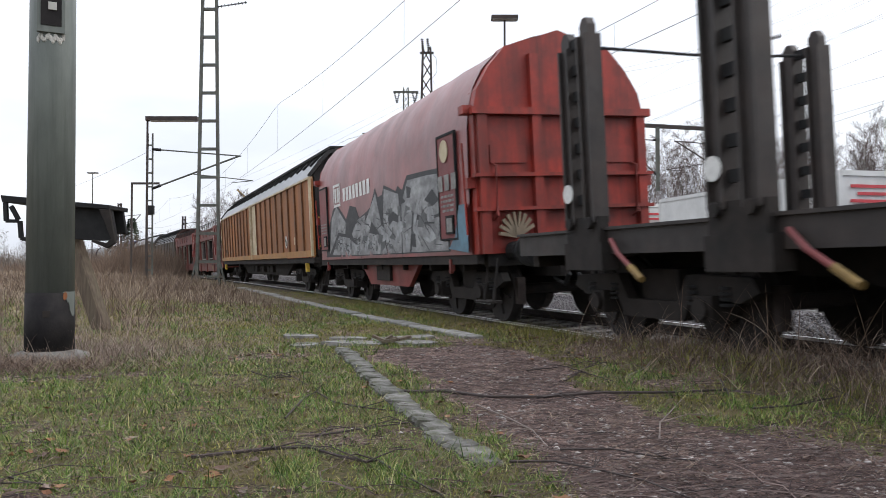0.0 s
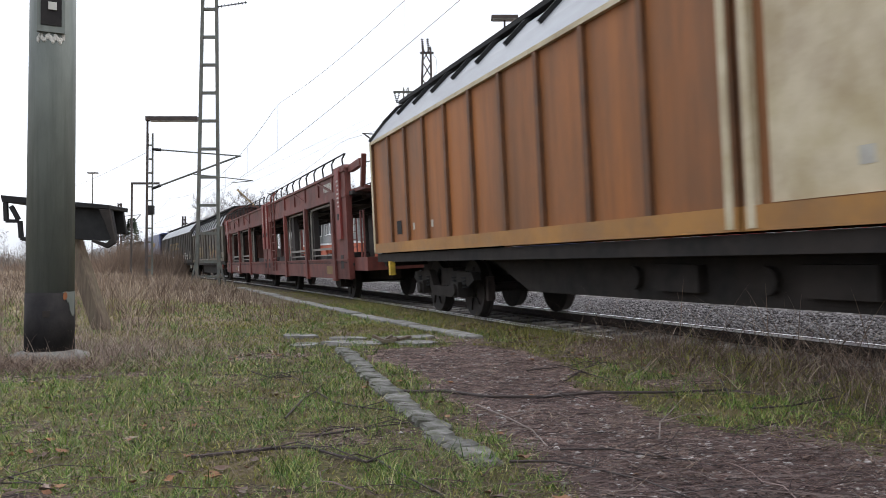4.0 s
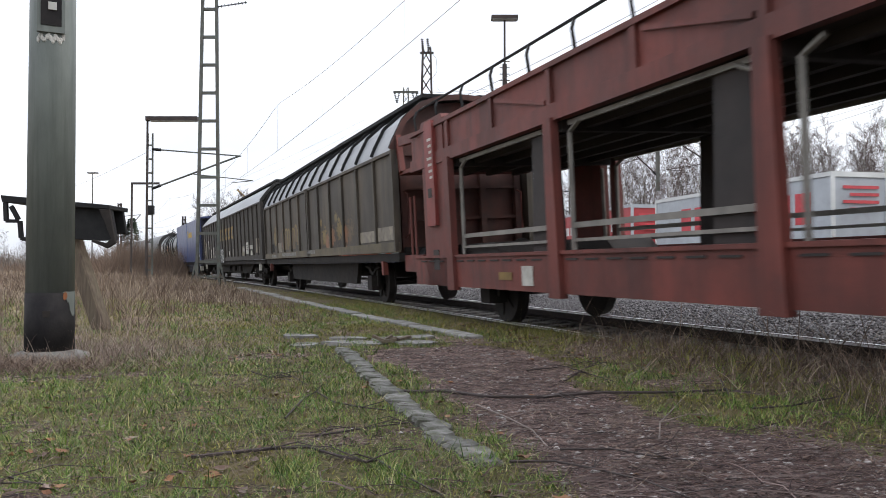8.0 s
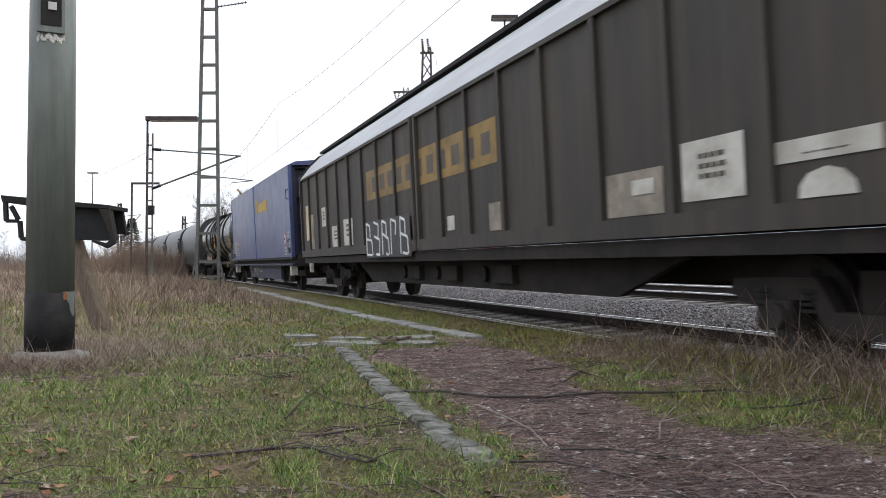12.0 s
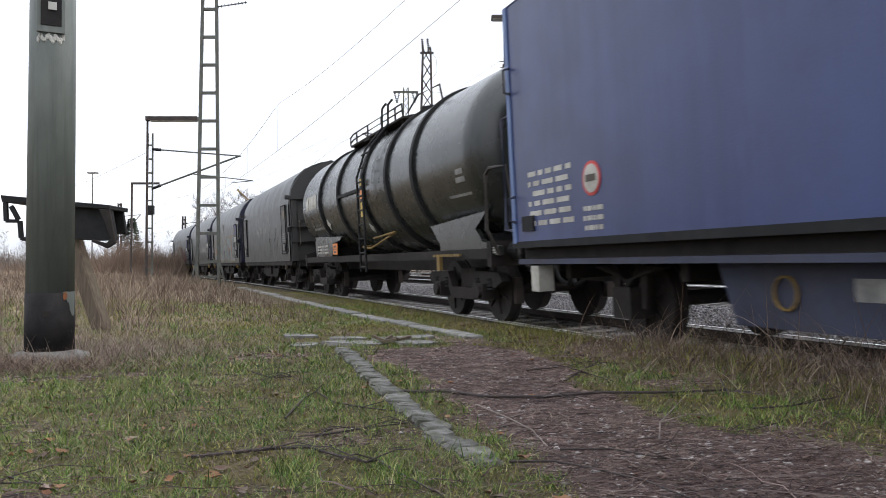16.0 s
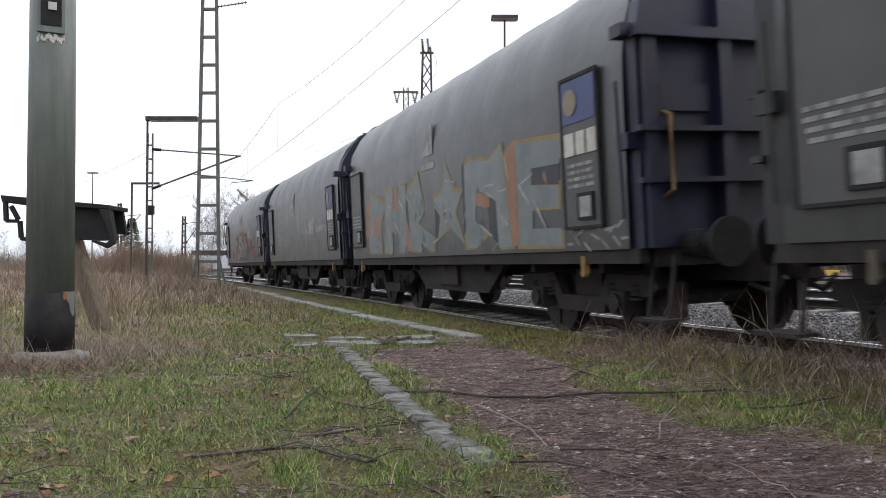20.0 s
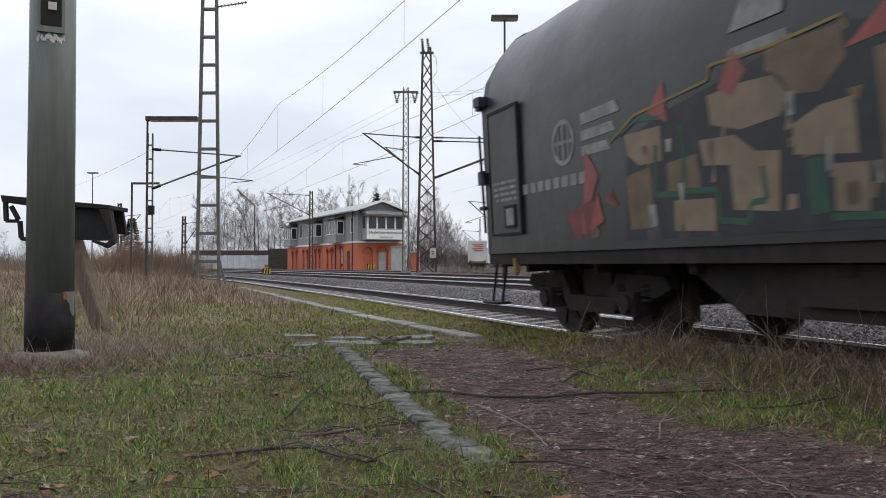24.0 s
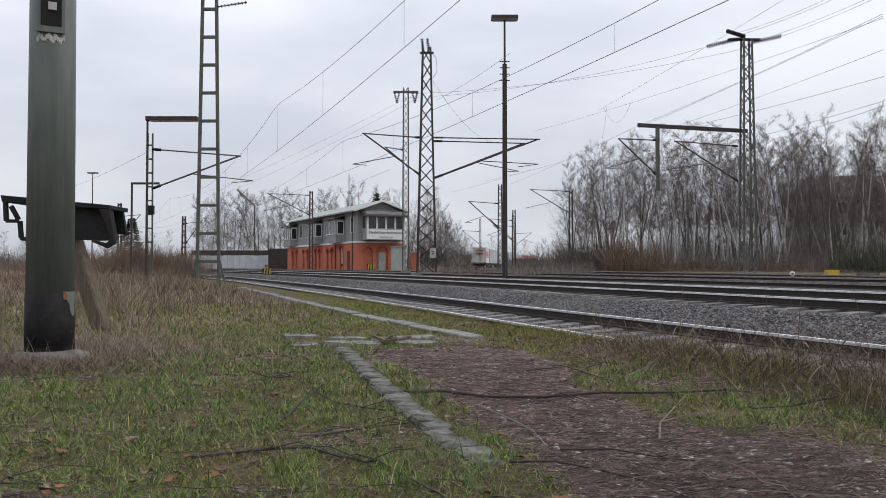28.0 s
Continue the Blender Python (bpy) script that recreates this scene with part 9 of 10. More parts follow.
# dead weeds round the pole and along the near rail
bx, by = [], []
for k in range(4600):
    p = plan(-3.5 + RNG.normal(0, 0.7), 7.75 + RNG.normal(0.1, 0.45))
    if math.hypot(p.x - plan(-3.63, 7.34).x, p.y - plan(-3.63, 7.34).y) < 0.3:
        continue
    bx.append(p.x), by.append(p.y)
x, y = np.array(bx), np.array(by)
n = len(x)
mat_x = RNG.normal(0, 1, (2, 7600))
mp = [plan(-3.85 + 0.62 * p, 6.62 + 0.22 * q) for p, q in mat_x.T]
mx, my = np.array([p.x for p in mp]), np.array([p.y for p in mp])
ribbon_mesh("straw_mat", np.stack([mx, my, seat(mx, my) + RNG.uniform(0, 0.05, len(mx))], 1), RNG.uniform(0, math.tau, len(mx)), RNG.uniform(0.05, 0.24, len(mx)), RNG.uniform(0.003, 0.007, len(mx)), RNG.uniform(0.7, 1.5, len(mx)), RNG.uniform(0.0, 0.7, len(mx)), 3, M["bramble"], "flattened brown straw before the pole's footing", "straw")
ribbon_mesh("dead_weeds", np.stack([x, y, seat(x, y)], 1), RNG.uniform(0, math.tau, n), RNG.gamma(3.0, 0.075, n), RNG.uniform(0.003, 0.006, n), RNG.uniform(0.05, 1.3, n), RNG.uniform(0.2, 2.0, n), 5, M["weed"], "dead weeds round the foot of the pole", "weeds")
# yellow grass on the verge before the near rail
s = np.concatenate([RNG.uniform(0.5, 9.5, 15000), RNG.uniform(9.0, 26.0, 12000)])
dd = 0.9 + np.abs(RNG.normal(0, 0.38, len(s)))
pts = [arc(p, q) for p, q in zip(s, dd)]
x, y = np.array([p.x for p in pts]), np.array([p.y for p in pts])
tuft = field(x, y, 1.3, 31) + 0.5 * field(x, y, 4.0, 32)
keep = RNG.uniform(-0.7, 0.4, len(s)) < tuft
s, dd, x, y, tuft = s[keep], dd[keep], x[keep], y[keep], tuft[keep]
n = len(x)
ln = (0.045 + RNG.gamma(2.5, 0.022, n)) * (1 + 0.8 * np.clip(tuft, -0.5, 1)) * np.clip(1.25 - 0.03 * s, 0.6, 1.3)
ribbon_mesh("verge_grass", np.stack([x, y, seat(x, y) - 0.01], 1), RNG.uniform(0, math.tau, n), ln, RNG.uniform(0.003, 0.007, n) * (1 + 0.03 * s), RNG.uniform(0.05, 0.8, n), RNG.uniform(0.2, 1.6, n), 3, M["moss"], "yellowed grass on the verge before the near rail", "grass")

s = np.concatenate([RNG.uniform(0.3, 7.2, 9200), RNG.uniform(5.0, 9.0, 1300), RNG.uniform(8.0, 24.0, 2400)])
dd = np.concatenate([0.98 + np.abs(RNG.normal(0, 0.4, 10500)), 0.95 + np.abs(RNG.normal(0, 0.25, 2400))])
pts = [arc(p, q) for p, q in zip(s, dd)]
x, y = np.array([p.x for p in pts]), np.array([p.y for p in pts])
n = len(x)
near = np.clip((8.0 - s) / 4.0, 0, 1)
tuft = field(s, dd, 1.1, 1)
ln = (0.07 + 0.09 * RNG.uniform(0, 1, n) + near * RNG.gamma(1.9, 0.07, n)) * (1 + 0.7 * np.clip(tuft, -0.6, 1))
ribbon_mesh("trackside_weeds", np.stack([x, y, seat(x, y) - 0.01], 1), RNG.uniform(0, math.tau, n), ln, RNG.uniform(0.0025, 0.006, n), RNG.uniform(0.05, 1.0, n), RNG.uniform(0.1, 1.9, n), 5, M["bramble"], "tangled dead weeds along the near rail", "weeds")
s = RNG.beta(1.1, 2.0, 1300) * 8.0 + 0.4
pts = [arc(p, 0.98 + abs(RNG.normal(0, 0.34))) for p in s]
x, y = np.array([p.x for p in pts]), np.array([p.y for p in pts])
ribbon_mesh("bramble_stems", np.stack([x, y, seat(x, y)], 1), RNG.uniform(0, math.tau, len(x)), RNG.uniform(0.25, 0.8, len(x)), RNG.uniform(0.004, 0.009, len(x)), RNG.uniform(0.1, 0.9, len(x)), RNG.uniform(0.4, 2.4, len(x)), 7, M["bramble"], "arching brown bramble stems by the rail", "weeds")


def twig_mesh(name, x, y, head, length, rad, lift, mat, label, category):
    """Thin crooked sticks lying on the ground, each a three-sided tapering rod."""
    n, seg = len(x), 5
    pts = np.zeros((n, seg + 1, 3))
    pts[:, 0, 0], pts[:, 0, 1] = x, y
    an = head.copy()
    for k in range(1, seg + 1):
        an = an + RNG.normal(0, 0.22, n)
        pts[:, k, 0] = pts[:, k - 1, 0] + np.cos(an) * length / seg
        pts[:, k, 1] = pts[:, k - 1, 1] + np.sin(an) * length / seg
    z = seat(pts[:, :, 0].reshape(-1), pts[:, :, 1].reshape(-1)).reshape(n, seg + 1)
    pts[:, :, 2] = z + rad[:, None] + lift[:, None] * RNG.uniform(0, 1, (n, seg + 1))
    side = np.stack([-np.sin(head), np.cos(head), np.zeros(n)], 1)[:, None]
    taper = np.linspace(1, 0.45, seg + 1)[None, :, None] * rad[:, None, None]
    up = np.array([0, 0, 1.0])[None, None]
    v = np.stack([pts + side * taper, pts - side * taper, pts + up * taper * 1.2], 2)
    base = (np.arange(n) * (seg + 1) * 3)[:, None, None]
    f = []
    for k in range(seg):
        for i in range(3):
            j = (i + 1) % 3
            f.append((k * 3 + i, k * 3 + j, k * 3 + 3 + j, k * 3 + 3 + i))
    faces = (base + np.array(f)[None]).reshape(-1, 4)
    me = bpy.data.meshes.new(name)
    me.from_pydata(v.reshape(-1, 3).tolist(), [], faces.tolist())
    me.materials.append(mat)
    return tagged(new(name, me), label, category, kind="stuff")


# sticks and trampled stems on the earth path, mostly lying across it
x, y, a = wedge(30000, 2.1, 9.0, 0.7)
soil = np.array([soil_share(p, q) for p, q in zip(x, y)])
keep = RNG.uniform(0.25, 1, len(x)) < soil
x, y, a = x[keep], y[keep], a[keep]
n = len(x)
twig_mesh("trampled_stems", x, y, RNG.normal(-1.9, 0.55, n) + math.pi * RNG.integers(0, 2, n), np.clip(RNG.gamma(1.7, 0.09, n), 0.04, 0.8), RNG.gamma(3.0, 0.0005, n) + 0.0006, RNG.uniform(0.002, 0.018, n), M["twig"], "dark trampled stems on the earth path", "litter")
x, y, a = wedge(1500, 2.1, 9.5, 0.8)
keep = (dist(x, y) > 1.2) & (RNG.uniform(-0.25, 0.3, len(x)) < field(x, y, 0.9, 41) + 0.1 * (x < 5))
x, y = x[keep], y[keep]
n = len(x)
twig_mesh("fallen_twigs", x, y, RNG.normal(-1.9, 0.7, n) + math.pi * RNG.integers(0, 2, n), np.clip(RNG.gamma(2.0, 0.15, n), 0.1, 1.1), RNG.uniform(0.0015, 0.0042, n), RNG.uniform(0.01, 0.045, n), M["twig"], "dark thin fallen twigs scattered over the grass", "litter")


def scatter_solids(name, pts, sizes, mat, label, category, flat=0.7):
    """Small angular stones: a six-cornered solid at each place."""
    n = len(pts)
    dirs = np.array([(1, 0, 0), (-1, 0, 0), (0, 1, 0), (0, -1, 0), (0, 0, 1), (0, 0, -1)], float)
    v = np.repeat(dirs[None], n, 0) * RNG.uniform(0.65, 1.2, (n, 6, 1)) + RNG.normal(0, 0.16, (n, 6, 3))
    rot = RNG.uniform(0, math.tau, n)
    c, s_ = np.cos(rot)[:, None], np.sin(rot)[:, None]
    vx, vy = v[:, :, 0] * c - v[:, :, 1] * s_, v[:, :, 0] * s_ + v[:, :, 1] * c
    tilt = RNG.uniform(-0.6, 0.6, n)[:, None]
    vz = v[:, :, 2] * np.cos(tilt) + vx * np.sin(tilt)
    v = np.stack([vx, vy, vz * flat], 2) * sizes[:, None, None] + pts[:, None]
    f = np.array([(0, 2, 4), (2, 1, 4), (1, 3, 4), (3, 0, 4), (2, 0, 5), (1, 2, 5), (3, 1, 5), (0, 3, 5)])
    faces = (np.arange(n)[:, None, None] * 6 + f[None]).reshape(-1, 3)
    me = bpy.data.meshes.new(name)
    me.vertices.add(n * 6)
    me.vertices.foreach_set("co", v.reshape(-1))
    me.loops.add(faces.size)
    me.loops.foreach_set("vertex_index", faces.reshape(-1).astype(np.int32))
    me.polygons.add(len(faces))
    me.polygons.foreach_set("loop_start", (np.arange(len(faces)) * 3).astype(np.int32))
    me.update(calc_edges=True)
    me.materials.append(mat)
    return tagged(new(name, me), label, category, kind="stuff")


s = np.concatenate([RNG.uniform(1.5, 16, 30000), RNG.uniform(14, 34, 26000), RNG.uniform(30, 70, 12000)])
dd = RNG.uniform(-4.15, 0.72, len(s))
on1 = (np.abs((s - 2.0 + 0.31) % 0.62 - 0.31) < 0.15) & (np.abs(dd) < 1.3)
on2 = (np.abs((s - 4.0 + 0.31) % 0.62 - 0.31) < 0.15) & (dd < -3.7)
keep = (np.abs(dd + HALF) > 0.09) & ~((on1 | on2) & (RNG.uniform(0, 1, len(s)) < 0.88))
s, dd = s[keep], dd[keep]
pts = np.array([arc(p, q) for p, q in zip(s, dd)])
pts[:, 2] = seat(pts[:, 0], pts[:, 1]) + np.where(np.abs(dd) < 0.66, 0.008, 0.005)
scatter_solids("ballast", pts, RNG.uniform(0.018, 0.034, len(s)) * (1 + s * 0.008), M["stone"], "grey crushed stone ballast in and beside the tracks", "ballast")
x, y, a = wedge(60000, 2.1, 11.0, 0.6)
soil = np.array([soil_share(p, q) for p, q in zip(x, y)])
keep = RNG.uniform(0.3, 1, len(x)) < soil
x, y, a = x[keep], y[keep], a[keep]
pts = np.stack([x, y, seat(x, y) + 0.002], 1)
scatter_solids("path_gravel", pts, np.clip(RNG.gamma(1.1, 0.0058, len(x)), 0.0025, 0.03), M["pebble"], "small pebbles pressed into the earth path", "gravel", 0.42)

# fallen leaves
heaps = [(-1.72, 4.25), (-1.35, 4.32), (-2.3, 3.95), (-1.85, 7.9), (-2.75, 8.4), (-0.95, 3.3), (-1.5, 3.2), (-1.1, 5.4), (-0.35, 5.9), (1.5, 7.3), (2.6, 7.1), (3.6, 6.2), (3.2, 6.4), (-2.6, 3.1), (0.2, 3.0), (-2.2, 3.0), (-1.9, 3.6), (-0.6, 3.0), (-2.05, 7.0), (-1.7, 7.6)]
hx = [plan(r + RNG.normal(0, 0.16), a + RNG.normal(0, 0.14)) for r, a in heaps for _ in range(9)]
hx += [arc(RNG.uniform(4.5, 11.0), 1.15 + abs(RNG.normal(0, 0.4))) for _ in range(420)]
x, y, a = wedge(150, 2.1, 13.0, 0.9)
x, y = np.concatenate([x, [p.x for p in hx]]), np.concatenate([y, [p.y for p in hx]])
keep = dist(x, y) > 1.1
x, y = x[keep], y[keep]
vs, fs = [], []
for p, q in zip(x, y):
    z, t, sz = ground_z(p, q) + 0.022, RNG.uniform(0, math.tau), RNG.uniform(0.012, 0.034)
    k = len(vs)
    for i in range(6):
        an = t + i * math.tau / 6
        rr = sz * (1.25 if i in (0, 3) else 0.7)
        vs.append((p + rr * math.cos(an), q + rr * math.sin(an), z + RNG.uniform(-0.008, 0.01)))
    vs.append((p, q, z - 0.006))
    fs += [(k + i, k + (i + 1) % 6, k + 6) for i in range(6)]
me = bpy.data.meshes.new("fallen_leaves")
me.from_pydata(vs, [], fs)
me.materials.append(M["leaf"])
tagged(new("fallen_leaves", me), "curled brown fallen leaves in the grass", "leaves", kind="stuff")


def fallen_branch(name, line, r0, r1, label, side=5, mat="timber_dark"):
    bm = B()
    pts = [plan(r, a) + Vector((0, 0, h)) for r, a, h in line]
    m = len(pts)
    tube(bm, pts, [r0 + (r1 - r0) * k / (m - 1) for k in range(m)], 6)
    rn = random.Random(name + str(m))
    for k in range(side):
        i = rn.randrange(1, m - 1)
        q = pts[i] + Vector((rn.uniform(-0.35, 0.35), rn.uniform(-0.35, 0.35), rn.uniform(0.0, 0.05)))
        tube(bm, [pts[i], (pts[i] + q) / 2 + Vector((0, 0, 0.03)), q], [r1, r1 * 0.7, r1 * 0.3], 4)
    return tagged(part(name, bm, M[mat]), label, "branch", "fallen branches")


M["timber_dark"] = surf("dark_wet_bark", (0.05, 0.036, 0.032), (0.03, 0.022, 0.02), 0.75, scale=12)
M["stick_pale"] = surf("pale_bare_stick", (0.2, 0.16, 0.14), (0.12, 0.095, 0.085), 0.8, scale=14)
fallen_branch("fallen_branch", [(-0.41, 5.57, 0.02), (-0.21, 5.47, 0.02), (0.0, 5.49, 0.02), (0.28, 5.23, 0.02), (0.66, 5.25, 0.02), (1.06, 5.42, 0.02), (1.53, 5.44, 0.02), (1.95, 5.52, 0.02), (2.09, 5.42, 0.02)], 0.013, 0.007, "long dark fallen branch across the path", 4)
fallen_branch("fallen_branch", [(2.48, 5.3, 0.02), (2.65, 5.42, 0.02), (2.87, 5.47, 0.02), (2.91, 5.3, 0.02)], 0.013, 0.008, "dark fallen branch beside the weeds", 2)
fallen_branch("fallen_branch", [(-1.14, 3.61, 0.02), (-0.81, 3.75, 0.02), (-0.64, 3.79, 0.02), (-0.48, 3.64, 0.02), (-0.34, 3.53, 0.02), (-0.29, 3.56, 0.02), (-0.17, 3.29, 0.02), (0.0, 2.98, 0.02)], 0.009, 0.004, "crooked dark branch in the grass", 6)
fallen_branch("fallen_branch", [(-0.9, 4.54, 0.02), (-0.91, 5.23, 0.02), (-0.87, 5.47, 0.02), (-0.7, 5.1, 0.02), (-0.5, 4.91, 0.02), (-0.29, 4.77, 0.02)], 0.007, 0.003, "bent thin branch in the grass", 5)
fallen_branch("fallen_branch", [(-1.59, 6.48, 0.02), (-1.32, 6.08, 0.02), (-1.15, 6.11, 0.02), (-0.98, 5.73, 0.02)], 0.006, 0.003, "thin fallen twig in the grass", 3)
fallen_branch("fallen_branch", [(-1.8, 3.23, 0.02), (-1.8, 3.31, 0.02), (-1.65, 3.2, 0.02), (-1.55, 3.15, 0.02)], 0.007, 0.003, "thin fallen twig in the grass", 2)
fallen_branch("fallen_branch", [(0.21, 4.97, 0.02), (0.37, 4.54, 0.02), (0.47, 4.22, 0.02), (0.5, 3.79, 0.02)], 0.006, 0.003, "pale bent twig on the earth path", 3, "stick_pale")
fallen_branch("fallen_branch", [(1.08, 3.98, 0.02), (1.19, 4.37, 0.02), (1.39, 4.81, 0.02), (1.54, 5.14, 0.02)], 0.006, 0.003, "pale bent twig on the earth path", 1, "stick_pale")
fallen_branch("fallen_branch", [(0.29, 3.48, 0.02), (0.49, 3.5, 0.02), (0.64, 3.38, 0.02), (0.81, 3.2, 0.02), (0.89, 3.0, 0.02), (0.94, 2.9, 0.02)], 0.006, 0.003, "long dark stick on the earth path", 4)
fallen_branch("fallen_branch", [(0.55, 3.75, 0.02), (0.79, 3.77, 0.02), (1.0, 3.55, 0.02), (1.11, 3.51, 0.02)], 0.005, 0.003, "long dark stick on the earth path", 3)
fallen_branch("fallen_branch", [(0.68, 6.51, 0.02), (1.04, 6.69, 0.02), (1.16, 6.34, 0.02), (1.27, 5.93, 0.02)], 0.006, 0.003, "dark stick in the worn grass", 4)
fallen_branch("fallen_branch", [(0.93, 5.99, 0.02), (1.18, 6.62, 0.02), (1.48, 7.35, 0.02), (1.64, 7.54, 0.02)], 0.006, 0.003, "dark stick in the worn grass", 2)
fallen_branch("fallen_branch", [(1.46, 6.27, 0.02), (1.7, 6.69, 0.02), (2.06, 7.49, 0.02)], 0.007, 0.004, "pale broken stick in the worn grass", 1, "stick_pale")
fallen_branch("fallen_branch", [(1.85, 4.77, 0.02), (2.14, 4.87, 0.02), (2.53, 4.97, 0.02), (2.51, 4.7, 0.02)], 0.006, 0.003, "dark stick beside the weeds", 3)
fallen_branch("fallen_branch", [(-0.65, 4.07, 0.02), (-0.44, 4.26, 0.02), (-0.2, 4.42, 0.02), (0.0, 4.49, 0.02)], 0.006, 0.003, "thin fallen twig in the grass", 4)


# ---- bare trees ----
def bark(name, c1, c2, birch=False):
    if birch:
        return surf(name, c1, c2, 0.8, scale=2.5, dirt=(0.06, 0.05, 0.046), dirt_amt=0.75, dirt_scale=1.6, stretch=(1, 1, 3.5))
    return surf(name, c1, c2, 0.9, scale=4, stretch=(3, 3, 0.5))


M["birch_bark"] = bark("birch_bark", (0.62, 0.6, 0.575), (0.42, 0.4, 0.375), True)
M["dark_bark"] = bark("dark_bark", (0.13, 0.115, 0.105), (0.085, 0.075, 0.068))
M["twigs_brown"] = surf("reddish_brown_twigs", (0.14, 0.107, 0.098), (0.1, 0.077, 0.071), 0.9, scale=0.6, bump=0)
M["twigs_grey"] = surf("grey_brown_twigs", (0.125, 0.104, 0.095), (0.088, 0.074, 0.068), 0.9, scale=0.6, bump=0)


def strip(v, f, pts, rs, n):
    """A tapered n-sided limb into plain lists of corners and faces."""
    k0 = len(v)
    for i, p in enumerate(pts):
        t = (pts[min(i + 1, len(pts) - 1)] - pts[max(i - 1, 0)]).normalized()
        u = t.orthogonal().normalized()
        w = t.cross(u)
        for k in range(n):
            an = k * math.tau / n
            v.append(p + (u * math.cos(an) + w * math.sin(an)) * rs[i])
    for i in range(len(pts) - 1):
        for k in range(n):
            f.append((k0 + i * n + k, k0 + i * n + (k + 1) % n, k0 + (i + 1) * n + (k + 1) % n, k0 + (i + 1) * n + k))


def tree(seed, h, spread_, trunk_mat, twig_mat, label, stems=1, low=0.25, up=0.55, n1=15, n2=6, n3=6, name="bare_tree", lean=0.06, droop=0.0, stout=1.0):
    rn = random.Random(seed)
    e = thing(name, Matrix(), label, "tree", "bare trees")
    tv, tf, cv, cf = [], [], [], []

    def limb(v, f, p, dirn, ln, r, seg, n, wob, lift, end=0.15):
        pts, d, q = [p.copy()], dirn.normalized(), p.copy()
        for k in range(seg):
            d = (d + Vector((rn.uniform(-wob, wob), rn.uniform(-wob, wob), rn.uniform(-wob, wob) + lift))).normalized()
            q = q + d * (ln / seg)
            pts.append(q.copy())
        strip(v, f, pts, [r * (1 - (1 - end) * k / seg) for k in range(seg + 1)], n)
        return pts
    for s in range(stems):
        a0 = rn.uniform(0, math.tau)
        leanv = Vector((math.cos(a0), math.sin(a0), 0)) * (rn.uniform(0.3, 1.0) * lean if stems == 1 else rn.uniform(0.1, 0.32))
        hs = h * rn.uniform(0.86, 1.0)
        trunk = limb(tv, tf, Vector((0.25 * s * math.cos(a0), 0.25 * s * math.sin(a0), -0.2)), Vector((0, 0, 1)) + leanv, hs, 0.0075 * h, 10, 6, 0.06, 0.03, 0.06)
        for i in range(n1):
            t = low + (0.98 - low) * (i + rn.random()) / n1
            k = min(int(t * 10), 9)
            p = trunk[k] + (trunk[k + 1] - trunk[k]) * (t * 10 - k)
            an = i * 2.4 + rn.uniform(-0.6, 0.6)
            ln = h * spread_ * (1.05 - t * 0.7) * rn.uniform(0.6, 1.25)
            dirn = Vector((math.cos(an), math.sin(an), up + 0.6 * t))
            b1 = limb(cv, cf, p, dirn, ln, 0.002 * h * stout * (1.15 - t), 5, 4, 0.14, 0.06 - droop)
            for j in range(n2):
                u = 0.2 + 0.8 * (j + rn.random()) / n2
                kk = min(int(u * 5), 4)
                p2 = b1[kk] + (b1[kk + 1] - b1[kk]) * (u * 5 - kk)
                d2 = (b1[kk + 1] - b1[kk]).normalized() + Vector((rn.uniform(-1, 1), rn.uniform(-1, 1), rn.uniform(-0.3, 0.8) - droop))
                l2 = ln * 0.5 * rn.uniform(0.5, 1.15) * (1.15 - 0.5 * u)
                b2 = limb(cv, cf, p2, d2, l2, 0.0007 * h * stout, 3, 3, 0.2, 0.06 - droop)
                for q in range(n3):
                    w = rn.uniform(0.15, 1.0)
                    kq = min(int(w * 3), 2)
                    p3 = b2[kq] + (b2[kq + 1] - b2[kq]) * (w * 3 - kq)
                    d3 = (b2[kq + 1] - b2[kq]).normalized() * rn.uniform(0.4, 1.1) + Vector((rn.uniform(-1.0, 1.0), rn.uniform(-1.0, 1.0), rn.uniform(-0.8, 0.7) - 2 * droop))
                    limb(cv, cf, p3, d3, l2 * rn.uniform(0.3, 0.9), 0.00026 * h * stout, 2, 3, 0.34, 0.02 - droop, 0.4)
    for nm, v, f, mt in (("trunk", tv, tf, trunk_mat), ("crown", cv, cf, twig_mat)):
        me = bpy.data.meshes.new(nm)
        me.from_pydata(v, [], f)
        me.materials.append(mt)
        o = new(nm, me)
        o.parent = e
    return e


BIRCH = [tree(100 + k, 12.0, 0.23, M["birch_bark"], M["twigs_brown"], "slender bare birch with white bark in the woods", 1 + (k == 2), 0.26, 0.7, 20, 8, 17, "birch_tree", (0.05, 0.22, 0.1, 0.3)[k], 0.05) for k in range(4)]
DARKT = [tree(200 + k, 12.0, 0.33, M["dark_bark"], M["twigs_grey"], "bare dark-barked tree without leaves", 1 + (k == 1), 0.2, 0.5, 18, 8, 16) for k in range(4)]
FAR = [tree(400 + k, 12.0, 0.36, M["dark_bark"], M["twigs_grey"], "spreading bare tree with a dense dark crown", 1, 0.12, 0.5, 18, 8, 18, "bare_tree", 0.05, 0.0, 1.35) for k in range(3)]
POPLAR = [tree(300 + k, 12.0, 0.15, M["dark_bark"], M["twigs_grey"], "narrow bare tree with upright branches", 2, 0.12, 1.1, 18, 6, 7) for k in range(2)]
USED = set()


